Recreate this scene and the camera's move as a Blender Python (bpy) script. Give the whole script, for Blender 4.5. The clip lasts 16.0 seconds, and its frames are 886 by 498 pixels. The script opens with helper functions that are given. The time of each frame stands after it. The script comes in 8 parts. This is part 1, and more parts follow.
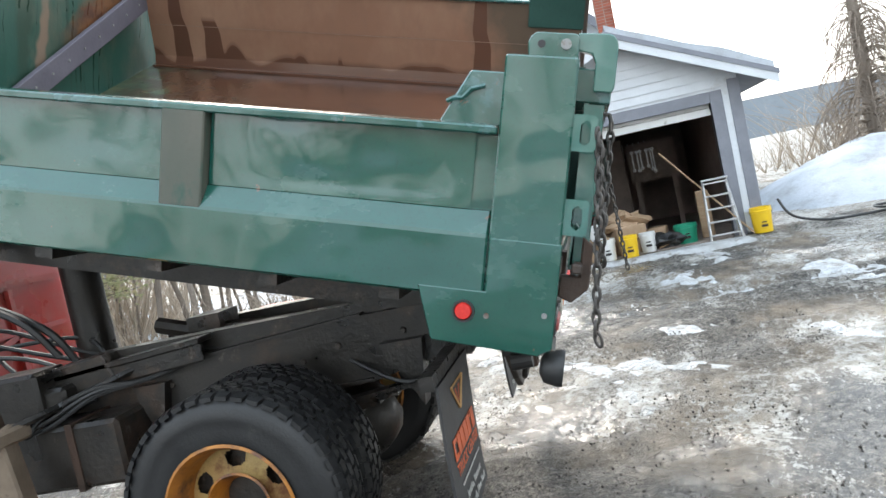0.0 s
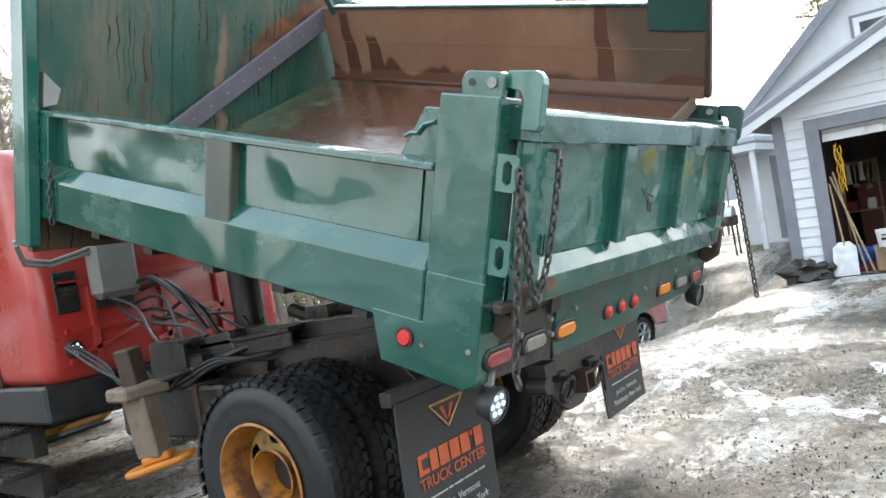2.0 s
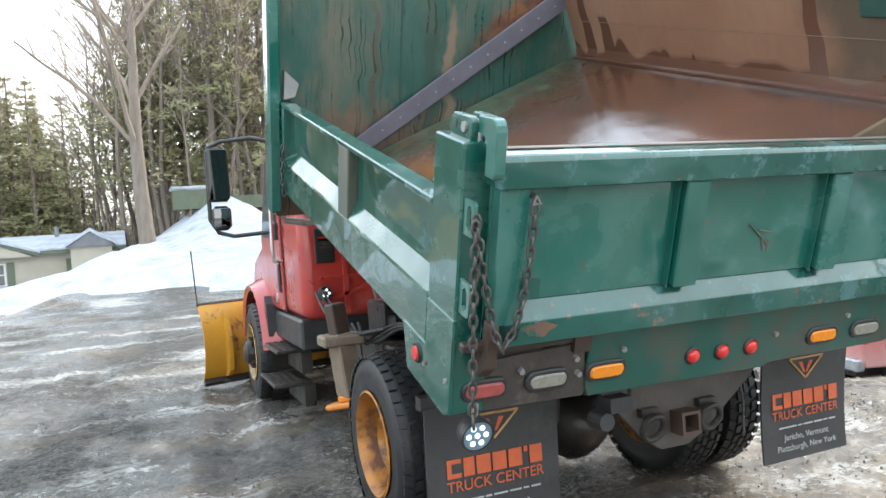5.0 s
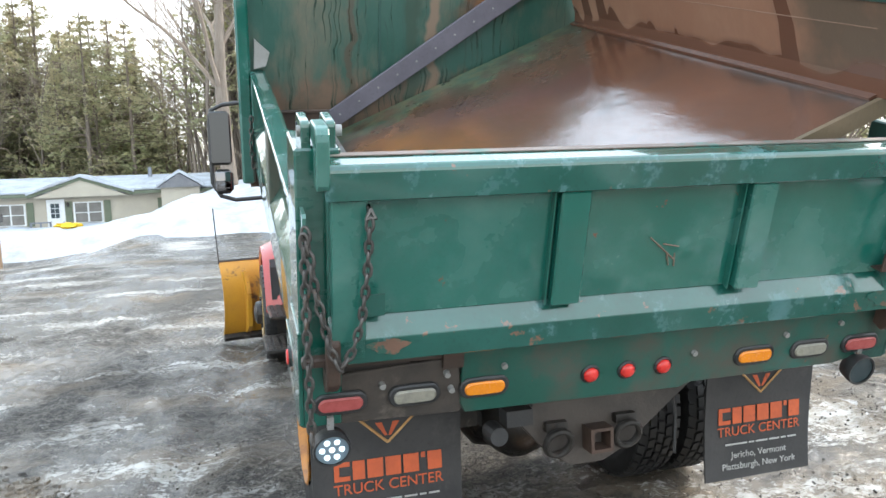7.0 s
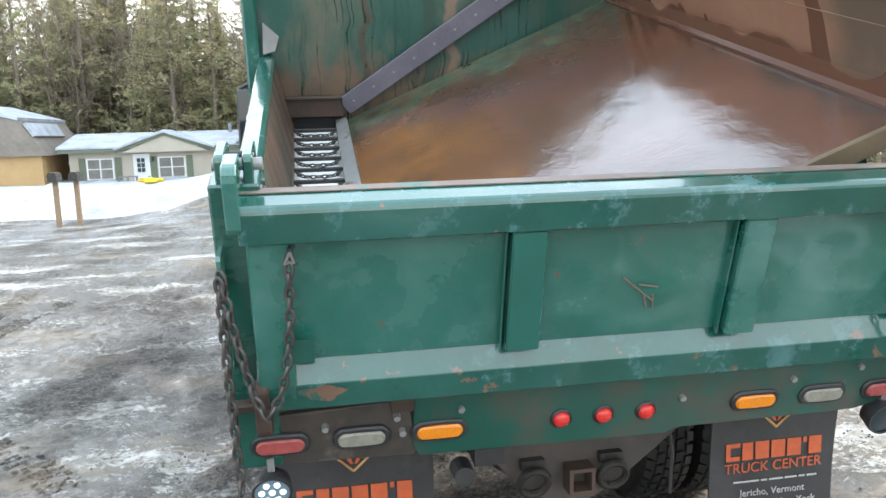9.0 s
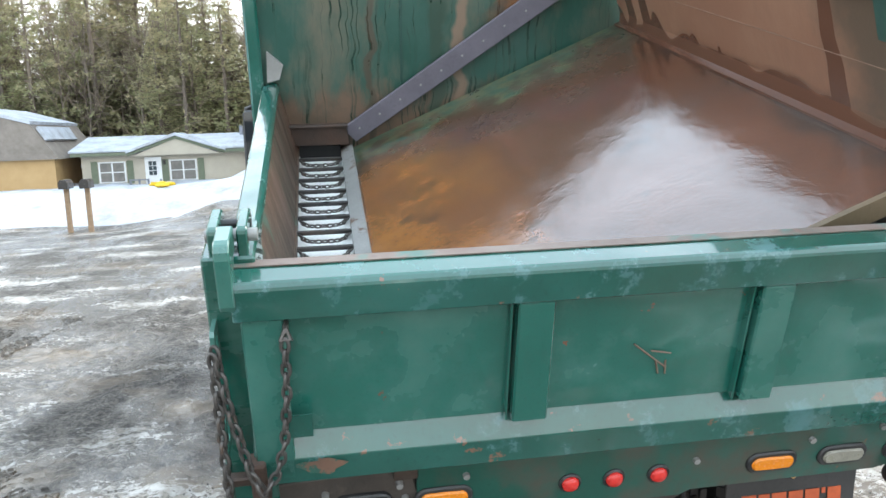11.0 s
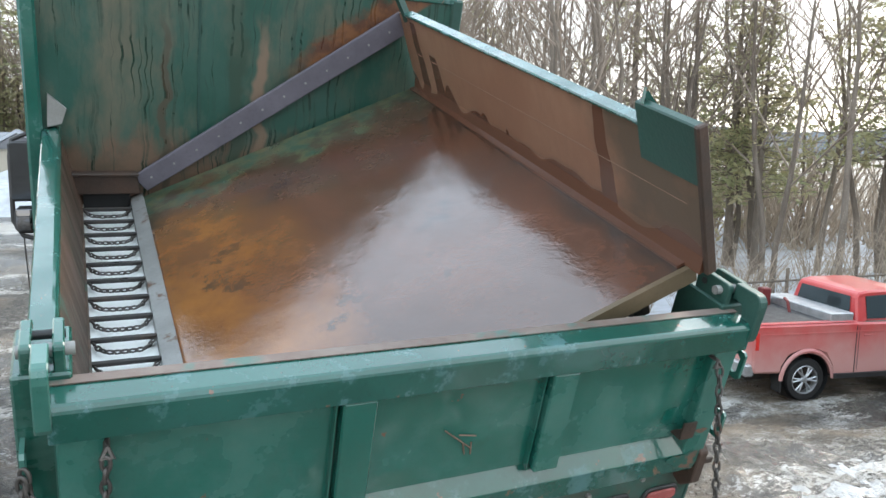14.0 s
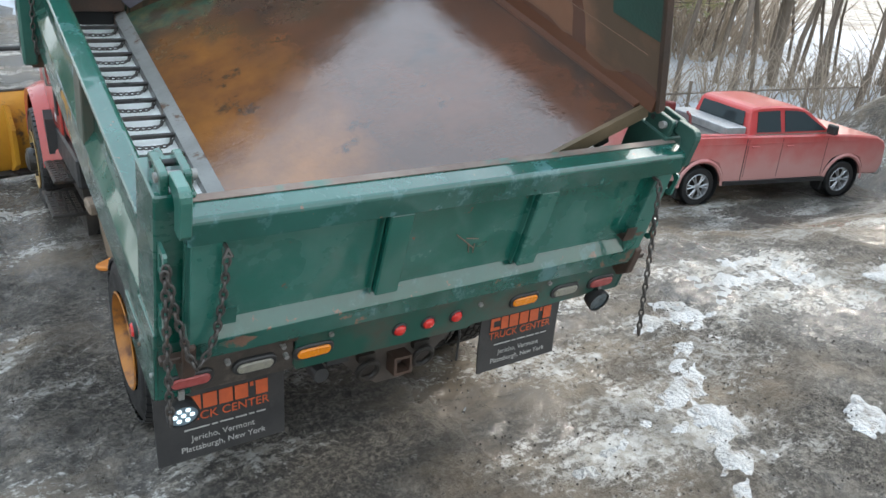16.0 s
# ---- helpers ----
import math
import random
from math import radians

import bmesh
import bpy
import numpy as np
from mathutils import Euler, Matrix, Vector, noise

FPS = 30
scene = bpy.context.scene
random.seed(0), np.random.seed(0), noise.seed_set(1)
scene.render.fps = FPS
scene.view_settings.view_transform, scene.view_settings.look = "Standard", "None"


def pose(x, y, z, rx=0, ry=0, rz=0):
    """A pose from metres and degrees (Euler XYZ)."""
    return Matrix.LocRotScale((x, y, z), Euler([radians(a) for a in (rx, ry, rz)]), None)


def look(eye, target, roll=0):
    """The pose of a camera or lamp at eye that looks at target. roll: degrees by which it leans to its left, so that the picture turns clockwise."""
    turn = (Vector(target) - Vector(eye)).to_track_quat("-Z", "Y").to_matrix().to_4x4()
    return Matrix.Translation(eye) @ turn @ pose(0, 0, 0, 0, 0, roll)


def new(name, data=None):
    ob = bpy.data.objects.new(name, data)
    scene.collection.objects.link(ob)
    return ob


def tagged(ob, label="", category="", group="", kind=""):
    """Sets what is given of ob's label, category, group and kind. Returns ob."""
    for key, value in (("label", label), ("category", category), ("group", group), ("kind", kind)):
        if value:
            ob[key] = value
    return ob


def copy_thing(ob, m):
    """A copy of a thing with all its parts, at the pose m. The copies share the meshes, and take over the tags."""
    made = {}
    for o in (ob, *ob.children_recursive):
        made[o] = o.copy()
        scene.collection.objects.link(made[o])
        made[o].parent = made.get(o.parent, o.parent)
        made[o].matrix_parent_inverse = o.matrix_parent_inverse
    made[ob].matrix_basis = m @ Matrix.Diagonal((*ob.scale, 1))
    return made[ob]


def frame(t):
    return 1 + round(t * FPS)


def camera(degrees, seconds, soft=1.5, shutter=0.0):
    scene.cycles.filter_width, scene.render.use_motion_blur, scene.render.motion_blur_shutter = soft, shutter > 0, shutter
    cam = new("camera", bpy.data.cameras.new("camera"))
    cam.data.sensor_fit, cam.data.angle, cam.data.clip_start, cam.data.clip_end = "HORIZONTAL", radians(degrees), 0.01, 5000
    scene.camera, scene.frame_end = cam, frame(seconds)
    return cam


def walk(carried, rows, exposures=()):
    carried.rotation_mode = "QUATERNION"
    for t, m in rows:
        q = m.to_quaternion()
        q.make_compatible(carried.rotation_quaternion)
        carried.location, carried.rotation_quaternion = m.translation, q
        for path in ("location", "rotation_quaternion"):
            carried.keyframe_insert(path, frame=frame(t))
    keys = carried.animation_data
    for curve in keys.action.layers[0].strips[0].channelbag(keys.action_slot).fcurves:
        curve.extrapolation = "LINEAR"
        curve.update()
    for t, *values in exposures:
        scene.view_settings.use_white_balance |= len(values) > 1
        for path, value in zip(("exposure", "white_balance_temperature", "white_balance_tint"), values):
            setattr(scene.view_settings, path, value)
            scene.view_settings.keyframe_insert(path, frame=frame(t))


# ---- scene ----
cam = camera(60.33, 16.0)
PATH = [
    (0.0, (-4.073, -0.031, 1.603), (-2.119, 0.376, 1.484), -12.08),
    (0.5, (-3.997, -0.474, 1.589), (-2.104, 0.166, 1.501), -12.37),
    (1.0, (-3.839, -0.795, 1.525), (-1.997, -0.021, 1.435), -12.12),
    (1.5, (-3.699, -1.081, 1.565), (-1.950, -0.112, 1.509), -10.84),
    (2.0, (-3.593, -1.394, 1.542), (-1.982, -0.210, 1.521), -9.31),
    (2.5, (-3.486, -1.698, 1.563), (-1.955, -0.412, 1.516), -8.96),
    (3.0, (-3.276, -1.834, 1.548), (-1.832, -0.451, 1.480), -7.95),
    (3.5, (-3.057, -1.973, 1.617), (-1.781, -0.434, 1.550), -6.64),
    (4.0, (-2.845, -2.153, 1.629), (-1.739, -0.488, 1.564), -5.68),
    (4.5, (-2.647, -2.350, 1.674), (-1.723, -0.577, 1.625), -4.81),
    (7.0, (-1.548, -2.547, 1.890), (-1.007, -0.631, 1.702), -2.18),
    (7.5, (-1.388, -2.418, 1.958), (-0.817, -0.516, 1.722), -0.97),
    (8.0, (-1.230, -2.372, 2.004), (-0.744, -0.450, 1.739), -1.11),
    (8.5, (-1.074, -2.383, 2.064), (-0.716, -0.438, 1.767), -1.51),
    (11.0, (-0.978, -2.255, 2.323), (-0.677, -0.301, 2.020), -2.00),
    (11.5, (-0.954, -2.245, 2.365), (-0.535, -0.304, 2.122), -1.36),
    (12.0, (-0.928, -2.245, 2.431), (-0.385, -0.331, 2.227), -0.80),
    (12.5, (-0.922, -2.229, 2.485), (-0.283, -0.343, 2.298), -0.25),
    (13.0, (-0.928, -2.230, 2.537), (-0.206, -0.372, 2.368), 0.18),
    (13.5, (-0.963, -2.245, 2.573), (-0.175, -0.416, 2.393), 0.50),
    (14.0, (-1.141, -2.308, 2.630), (-0.286, -0.521, 2.352), 0.98),
    (14.5, (-1.312, -2.402, 2.708), (-0.381, -0.675, 2.316), 1.53),
    (15.0, (-1.469, -2.558, 2.763), (-0.497, -0.887, 2.249), 2.11),
    (15.5, (-1.637, -2.653, 2.850), (-0.649, -1.058, 2.157), 3.23),
    (16.0, (-1.852, -2.654, 2.885), (-0.827, -1.116, 2.121), 3.81),
]
walk(cam, [(t, look(eye, target, roll)) for t, eye, target, roll in PATH], exposures=[(0.0, 1.1), (3.0, 1.1), (4.5, 1.26), (8.0, 1.36), (11.0, 1.3), (12.5, 1.06), (13.5, 0.94), (14.5, 0.95), (15.2, 0.87), (16.0, 0.74)])

# ---- world and sun ----
world = bpy.data.worlds.new("hazy_winter_sky")
scene.world = world
world.use_nodes = True
wn, wl = world.node_tree.nodes, world.node_tree.links
wn.clear()
sky = wn.new("ShaderNodeTexSky")
sky.sky_type, sky.sun_disc = "NISHITA", False
SUN_TO = Vector((0.82, 0.26, 0.52)).normalized()
sky.sun_elevation = math.asin(SUN_TO.z)
sky.sun_rotation = math.atan2(SUN_TO.x, SUN_TO.y)
sky.air_density, sky.dust_density, sky.ozone_density = 1.0, 2.0, 1.0
hsv = wn.new("ShaderNodeHueSaturation")
hsv.inputs["Saturation"].default_value = 0.6
haze = wn.new("ShaderNodeMix")
haze.data_type = "RGBA"
haze.inputs["Factor"].default_value = 0.64
where, split, lift = wn.new("ShaderNodeTexCoord"), wn.new("ShaderNodeSeparateXYZ"), wn.new("ShaderNodeMapRange")
lift.inputs["From Min"].default_value, lift.inputs["From Max"].default_value = 0.08, 0.7
veil = wn.new("ShaderNodeMix")
veil.data_type = "RGBA"
veil.inputs["A"].default_value, veil.inputs["B"].default_value = (11.5, 11.5, 11.1, 1), (9.1, 11.0, 12.8, 1)
wl.new(where.outputs["Generated"], split.inputs["Vector"])
wl.new(split.outputs["Z"], lift.inputs["Value"])
wl.new(lift.outputs["Result"], veil.inputs["Factor"])
wl.new(veil.outputs["Result"], haze.inputs["B"])
back = wn.new("ShaderNodeBackground")
back.inputs["Strength"].default_value = 0.15
out = wn.new("ShaderNodeOutputWorld")
wl.new(sky.outputs["Color"], hsv.inputs["Color"])
wl.new(hsv.outputs["Color"], haze.inputs["A"])
wl.new(haze.outputs["Result"], back.inputs["Color"])
wl.new(back.outputs["Background"], out.inputs["Surface"])
sun_data = bpy.data.lights.new("sun", "SUN")
sun_data.energy, sun_data.angle, sun_data.color = 1.35, radians(10.0), (1.0, 0.92, 0.80)
sun = new("sun", sun_data)
sun.matrix_world = look(SUN_TO * 60, (0, 0, 0))

# ---- helpers for materials ----


def mat(name, c1, c2, rough=0.6, rough2=None, metal=0.0, scale=2.0, fine=30.0, bump=0.15, dist=0.01, c3=None, s3=1.2, lo=0.56, hi=0.66,
        stretch=(1, 1, 1), c4=None, s4=9.0, lo4=0.62, hi4=0.68, stretch4=(1, 1, 1), rough3=None, rand=0.0, spec=0.5, coat=0.0, wave=0.0, wave_scale=2.5):
    """Paint with broad and fine variation; c3 and c4 are patches with shapes of their own."""
    m = bpy.data.materials.new(name)
    m.use_nodes = True
    nt = m.node_tree
    n, l = nt.nodes, nt.links
    bs = n["Principled BSDF"]
    tc = n.new("ShaderNodeTexCoord")

    def noise_tex(sc, st=(1, 1, 1), detail=4.0, rr=0.6):
        mp = n.new("ShaderNodeMapping")
        mp.inputs["Scale"].default_value = st
        tx = n.new("ShaderNodeTexNoise")
        tx.inputs["Scale"].default_value, tx.inputs["Detail"].default_value, tx.inputs["Roughness"].default_value = sc, detail, rr
        l.new(tc.outputs["Object"], mp.inputs["Vector"])
        l.new(mp.outputs["Vector"], tx.inputs["Vector"])
        return tx.outputs["Fac"]

    def ranged(fac, a, b, c=0.0, d=1.0):
        r = n.new("ShaderNodeMapRange")
        r.inputs["From Min"].default_value, r.inputs["From Max"].default_value = a, b
        r.inputs["To Min"].default_value, r.inputs["To Max"].default_value = c, d
        l.new(fac, r.inputs["Value"])
        return r.outputs["Result"]

    def mixed(fac, a, b):
        x = n.new("ShaderNodeMix")
        x.data_type = "RGBA"
        l.new(fac, x.inputs["Factor"])
        for slot, v in (("A", a), ("B", b)):
            if isinstance(v, tuple):
                x.inputs[slot].default_value = (*v, 1)
            else:
                l.new(v, x.inputs[slot])
        return x.outputs["Result"]

    broad, small = noise_tex(scale, stretch), noise_tex(fine, (1, 1, 1), 3.0)
    col = mixed(ranged(broad, 0.35, 0.65), c1, c2)
    ro = ranged(broad, 0.35, 0.65, rough, rough2 if rough2 is not None else min(1.0, rough + 0.12))
    dark = tuple(v * 0.72 for v in c1)
    col = mixed(ranged(small, 0.55, 0.8, 0.0, 0.55), col, dark)
    if c3:
        f3 = ranged(noise_tex(s3, stretch, 6.0, 0.7), lo, hi)
        col = mixed(f3, col, c3)
        if rough3 is not None:
            rm = n.new("ShaderNodeMix")
            rm.data_type = "FLOAT"
            l.new(f3, rm.inputs["Factor"])
            l.new(ro, rm.inputs["A"])
            rm.inputs["B"].default_value = rough3
            ro = rm.outputs["Result"]
    if c4:
        col = mixed(ranged(noise_tex(s4, stretch4, 5.0, 0.65), lo4, hi4), col, c4)
    if rand:
        oi = n.new("ShaderNodeObjectInfo")
        hs = n.new("ShaderNodeHueSaturation")
        l.new(ranged(oi.outputs["Random"], 0, 1, 1 - rand, 1 + rand), hs.inputs["Value"])
        l.new(col, hs.inputs["Color"])
        col = hs.outputs["Color"]
    l.new(col, bs.inputs["Base Color"])
    l.new(ro, bs.inputs["Roughness"])
    bs.inputs["Metallic"].default_value = metal
    bs.inputs["Specular IOR Level"].default_value = spec
    if coat:
        bs.inputs["Coat Weight"].default_value, bs.inputs["Coat Roughness"].default_value = coat, 0.05 if coat > 0.7 else 0.10
    if bump:
        b = n.new("ShaderNodeBump")
        b.inputs["Strength"].default_value, b.inputs["Distance"].default_value = bump, dist
        l.new(small, b.inputs["Height"])
        l.new(b.outputs["Normal"], bs.inputs["Normal"])
        if wave:
            wv = n.new("ShaderNodeBump")
            wv.inputs["Strength"].default_value, wv.inputs["Distance"].default_value = wave, 0.06
            l.new(noise_tex(wave_scale, (1, 1, 1), 1.5, 0.4), wv.inputs["Height"])
            l.new(wv.outputs["Normal"], b.inputs["Normal"])
            l.new(wv.outputs["Normal"], bs.inputs["Coat Normal"])
    return m


def plain(name, c, rough=0.5, metal=0.0, glow=0.0):
    m = bpy.data.materials.new(name)
    m.use_nodes = True
    bs = m.node_tree.nodes["Principled BSDF"]
    bs.inputs["Base Color"].default_value = (*c, 1)
    bs.inputs["Roughness"].default_value, bs.inputs["Metallic"].default_value = rough, metal
    if glow:
        bs.inputs["Emission Color"].default_value, bs.inputs["Emission Strength"].default_value = (*c, 1), glow
    return m


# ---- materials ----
# The pale c3 clouds put sky reflections into the green itself.
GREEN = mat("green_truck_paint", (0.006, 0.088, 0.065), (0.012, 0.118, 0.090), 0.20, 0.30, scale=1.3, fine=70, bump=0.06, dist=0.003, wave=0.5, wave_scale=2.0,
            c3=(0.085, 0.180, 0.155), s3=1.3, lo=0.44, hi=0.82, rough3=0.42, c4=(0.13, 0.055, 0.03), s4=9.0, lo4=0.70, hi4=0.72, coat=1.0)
# c3 paints the side's cloudy reflections into its colour.
SIDE_GREEN = mat("salt_clouded_green_paint", (0.003, 0.062, 0.044), (0.006, 0.082, 0.060), 0.18, 0.28, scale=1.3, fine=70, bump=0.06, dist=0.003, wave=0.6, wave_scale=2.0,
                 c3=(0.075, 0.150, 0.122), s3=1.3, lo=0.55, hi=0.76, rough3=0.45, c4=(0.13, 0.075, 0.045), s4=6.5, lo4=0.69, hi4=0.72, stretch=(1, 1, 1.8), coat=0.9)
MUDDY_GREEN = mat("mud_filmed_green_paint", (0.105, 0.100, 0.078), (0.060, 0.078, 0.060), 0.5, 0.65, scale=2.2, fine=60, bump=0.12, dist=0.003,
                  c3=(0.012, 0.068, 0.050), s3=3.0, lo=0.58, hi=0.68, rough3=0.4, stretch=(1, 1, 0.5))
GREEN_GRIMY = mat("mud_splashed_green_paint", (0.003, 0.056, 0.040), (0.006, 0.074, 0.055), 0.28, 0.42, scale=1.6, fine=70, bump=0.12, dist=0.003, wave=0.3, wave_scale=2.2,
                  c3=(0.060, 0.056, 0.044), s3=2.6, lo=0.47, hi=0.66, rough3=0.6, c4=(0.13, 0.055, 0.03), s4=7.0, lo4=0.67, hi4=0.71, coat=0.3)
# c3 lays a bluish sky sheen into the worn paint; c4 is rusty chips.
GREEN_WORN = mat("worn_green_paint", (0.004, 0.060, 0.044), (0.010, 0.084, 0.066), 0.16, 0.26, scale=2.4, fine=60, bump=0.12, dist=0.003, wave=0.4, coat=0.8,
                 c3=(0.050, 0.140, 0.140), s3=6.0, lo=0.54, hi=0.68, rough3=0.4, c4=(0.15, 0.085, 0.055), s4=15.0, lo4=0.655, hi4=0.68)
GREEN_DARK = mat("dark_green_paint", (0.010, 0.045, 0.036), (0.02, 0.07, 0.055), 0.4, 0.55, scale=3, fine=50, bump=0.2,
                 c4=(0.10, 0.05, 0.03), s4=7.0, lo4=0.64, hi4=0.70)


def body_steel(name, kind):
    """Rusty steel of the tipping floor and its wall; stains follow the plate's own directions."""
    m = bpy.data.materials.new(name)
    m.use_nodes = True
    n, l = m.node_tree.nodes, m.node_tree.links
    bs = n["Principled BSDF"]
    tc = n.new("ShaderNodeTexCoord")

    def dot(vec, off=0.0):
        d = n.new("ShaderNodeVectorMath")
        d.operation = "DOT_PRODUCT"
        d.inputs[1].default_value = vec
        l.new(tc.outputs["Object"], d.inputs[0])
        a = n.new("ShaderNodeMath")
        a.operation = "ADD"
        a.inputs[1].default_value = off
        l.new(d.outputs["Value"], a.inputs[0])
        return a.outputs["Value"]

    def math2(op, a, b):
        x = n.new("ShaderNodeMath")
        x.operation = op
        for k, v in enumerate((a, b)):
            if isinstance(v, (int, float)):
                x.inputs[k].default_value = v
            else:
                l.new(v, x.inputs[k])
        return x.outputs["Value"]

    def tex(sc, st=(1, 1, 1), detail=5.0, rr=0.65, off=(0, 0, 0)):
        mp = n.new("ShaderNodeMapping")
        mp.inputs["Scale"].default_value, mp.inputs["Location"].default_value = st, off
        t = n.new("ShaderNodeTexNoise")
        t.inputs["Scale"].default_value, t.inputs["Detail"].default_value, t.inputs["Roughness"].default_value = sc, detail, rr
        l.new(tc.outputs["Object"], mp.inputs["Vector"])
        l.new(mp.outputs["Vector"], t.inputs["Vector"])
        return t.outputs["Fac"]

    def rng(f, a, b, c=0.0, d=1.0):
        r = n.new("ShaderNodeMapRange")
        for k, v in zip(("From Min", "From Max", "To Min", "To Max"), (a, b, c, d)):
            r.inputs[k].default_value = v
        l.new(f, r.inputs["Value"])
        return r.outputs["Result"]

    def mix(f, a, b, data="RGBA"):
        x = n.new("ShaderNodeMix")
        x.data_type = data
        l.new(f, x.inputs["Factor"])
        for k, v in (("A", a), ("B", b)):
            if isinstance(v, tuple):
                x.inputs[k].default_value = (*v, 1)
            elif isinstance(v, float):
                x.inputs[k].default_value = v
            else:
                l.new(v, x.inputs[k])
        return x.outputs["Result"]

    along = dot((0, 1, 0))
    fa = radians(24.0)
    up = dot((-math.sin(fa), 0, math.cos(fa)), -0.765 * math.sin(fa) - 0.455 * math.cos(fa))
    fine = tex(55, detail=3.0)
    if kind == "wall":
        col = mix(rng(tex(1.4, (1, 1, 0.7)), 0.36, 0.64), (0.22, 0.110, 0.066), (0.29, 0.165, 0.105))
        col = mix(rng(tex(6.0, (1, 2.0, 0.5)), 0.52, 0.72, 0, 0.6), col, (0.20, 0.105, 0.065))
        # greenish paint left near the rear end and along the top
        old = math2("ADD", rng(along, 0.75, 0.15, 0, 0.60), rng(up, 0.15, 0.75, 0, 0.28))
        col = mix(rng(math2("ADD", old, tex(1.3, off=(3, 1, 0))), 0.88, 1.12, 0, 0.85), col, (0.070, 0.054, 0.036))
        # wet foot of the wall and a few runs of water
        edge = math2("ADD", rng(tex(2.2, (0, 1, 0), 1.0, 0.4), 0.3, 0.7, 0.03, 0.15), rng(tex(3.3, (0, 1, 0.05), 0.0, 0.4, (0, 5.3, 0)), 0.60, 0.80, 0, 0.16))
        wob = rng(tex(1.6, (0, 0, 1), 2.0, 0.5), 0.3, 0.7, -0.05, 0.05)
        for at, half, top in ((0.36, 0.045, 0.62), (2.28, 0.06, 0.34), (2.52, 0.05, 0.52), (1.35, 0.02, 0.12)):
            away = math2("ABSOLUTE", math2("ADD", math2("SUBTRACT", along, at), wob), 0.0)
            edge = math2("MAXIMUM", edge, rng(away, half + 0.02, half - 0.01, 0.0, top))
        wet = rng(math2("SUBTRACT", edge, up), -0.02, 0.025)
        col = mix(wet, col, (0.105, 0.048, 0.03))
        rough = mix(wet, 0.45, 0.2, "FLOAT")
        relief, strength = fine, 0.10
    elif kind == "headboard":
        across, high = dot((1, 0, 0)), dot((0, 0, 1))
        sa = radians(34.3)
        over = dot((-math.sin(sa), 0, math.cos(sa)), -0.78 * math.sin(sa) - 0.555 * math.cos(sa))
        green = mix(rng(tex(2.0, (1, 1, 0.7)), 0.38, 0.62), (0.010, 0.062, 0.045), (0.028, 0.082, 0.064))
        # a dried film of mud, thinner where water ran
        film = mix(rng(tex(4.0, (1.6, 1, 0.5), off=(2, 0, 5)), 0.35, 0.65), (0.125, 0.112, 0.080), (0.085, 0.088, 0.062))
        col = mix(rng(tex(1.5, (1.5, 1, 0.6), 6.0, 0.7, (1, 0, 2)), 0.46, 0.66, 0, 0.85), green, film)
        foot = rng(math2("ADD", high, rng(tex(5.0, (1.5, 1, 0.4)), 0.3, 0.7, -0.16, 0.16)), 0.90, 0.74)
        col = mix(math2("MULTIPLY", foot, 0.8), col, mix(rng(tex(7.0), 0.4, 0.6), (0.15, 0.085, 0.055), (0.105, 0.068, 0.045)))
        # fine runs
        bend = rng(tex(3.0, (1, 1, 2.0), 2.0, 0.5), 0.3, 0.7, -0.5, 0.5)
        runs = n.new("ShaderNodeCombineXYZ")
        l.new(math2("ADD", math2("MULTIPLY", across, 36.0), bend), runs.inputs["X"])
        l.new(math2("MULTIPLY", high, 0.75), runs.inputs["Z"])
        rt = n.new("ShaderNodeTexNoise")
        rt.inputs["Scale"].default_value, rt.inputs["Detail"].default_value, rt.inputs["Roughness"].default_value = 1.0, 3.0, 0.6
        l.new(runs.outputs["Vector"], rt.inputs["Vector"])
        thin = math2("MULTIPLY", rng(rt.outputs["Fac"], 0.555, 0.60), rng(tex(1.8, off=(9, 0, 3)), 0.40, 0.56, 0.15, 0.9))
        col = mix(thin, col, (0.014, 0.036, 0.027))
        # a dark run, a bare pale run beside it and rust along the strip
        for at, half, c in ((-0.17, 0.07, (0.022, 0.050, 0.034)), (-0.015, 0.045, (0.20, 0.135, 0.095)), (-0.62, 0.03, (0.06, 0.05, 0.035))):
            away = math2("ABSOLUTE", math2("ADD", math2("SUBTRACT", across, at), math2("MULTIPLY", bend, 0.06)), 0.0)
            low_end = rng(math2("ADD", high, rng(tex(4.0, (1, 1, 0.6)), 0.3, 0.7, -0.2, 0.2)), 1.75, 1.35)
            col = mix(math2("MULTIPLY", rng(away, half, half * 0.5, 0, 0.85), low_end), col, c)
        wide = math2("ADD", over, rng(tex(4.5, off=(0, 3, 0)), 0.3, 0.7, -0.10, 0.06))
        bare = math2("MULTIPLY", math2("MULTIPLY", rng(wide, 0.20, 0.14), rng(over, -0.02, 0.0)), rng(across, 0.05, 0.35))
        col = mix(bare, col, mix(rng(tex(9.0), 0.4, 0.6), (0.16, 0.07, 0.03), (0.075, 0.032, 0.02)))
        rough = mix(thin, 0.42, 0.22, "FLOAT")
        relief, strength = fine, 0.15
    else:
        # the far end of the plate is darker and mossy, its low side orange
        low = rng(dot((math.cos(fa), 0, math.sin(fa)), 0.765 * math.cos(fa) - 0.455 * math.sin(fa)), 0.15, 1.3)
        orange = mix(rng(tex(1.6), 0.38, 0.62), (0.25, 0.096, 0.022), (0.135, 0.050, 0.016))
        brown = mix(rng(tex(1.3, off=(4, 2, 1)), 0.36, 0.64), (0.105, 0.042, 0.023), (0.066, 0.029, 0.017))
        col = mix(rng(math2("ADD", low, tex(1.2, (1, 0.6, 1), off=(7, 0, 0))), 0.65, 1.15), orange, brown)
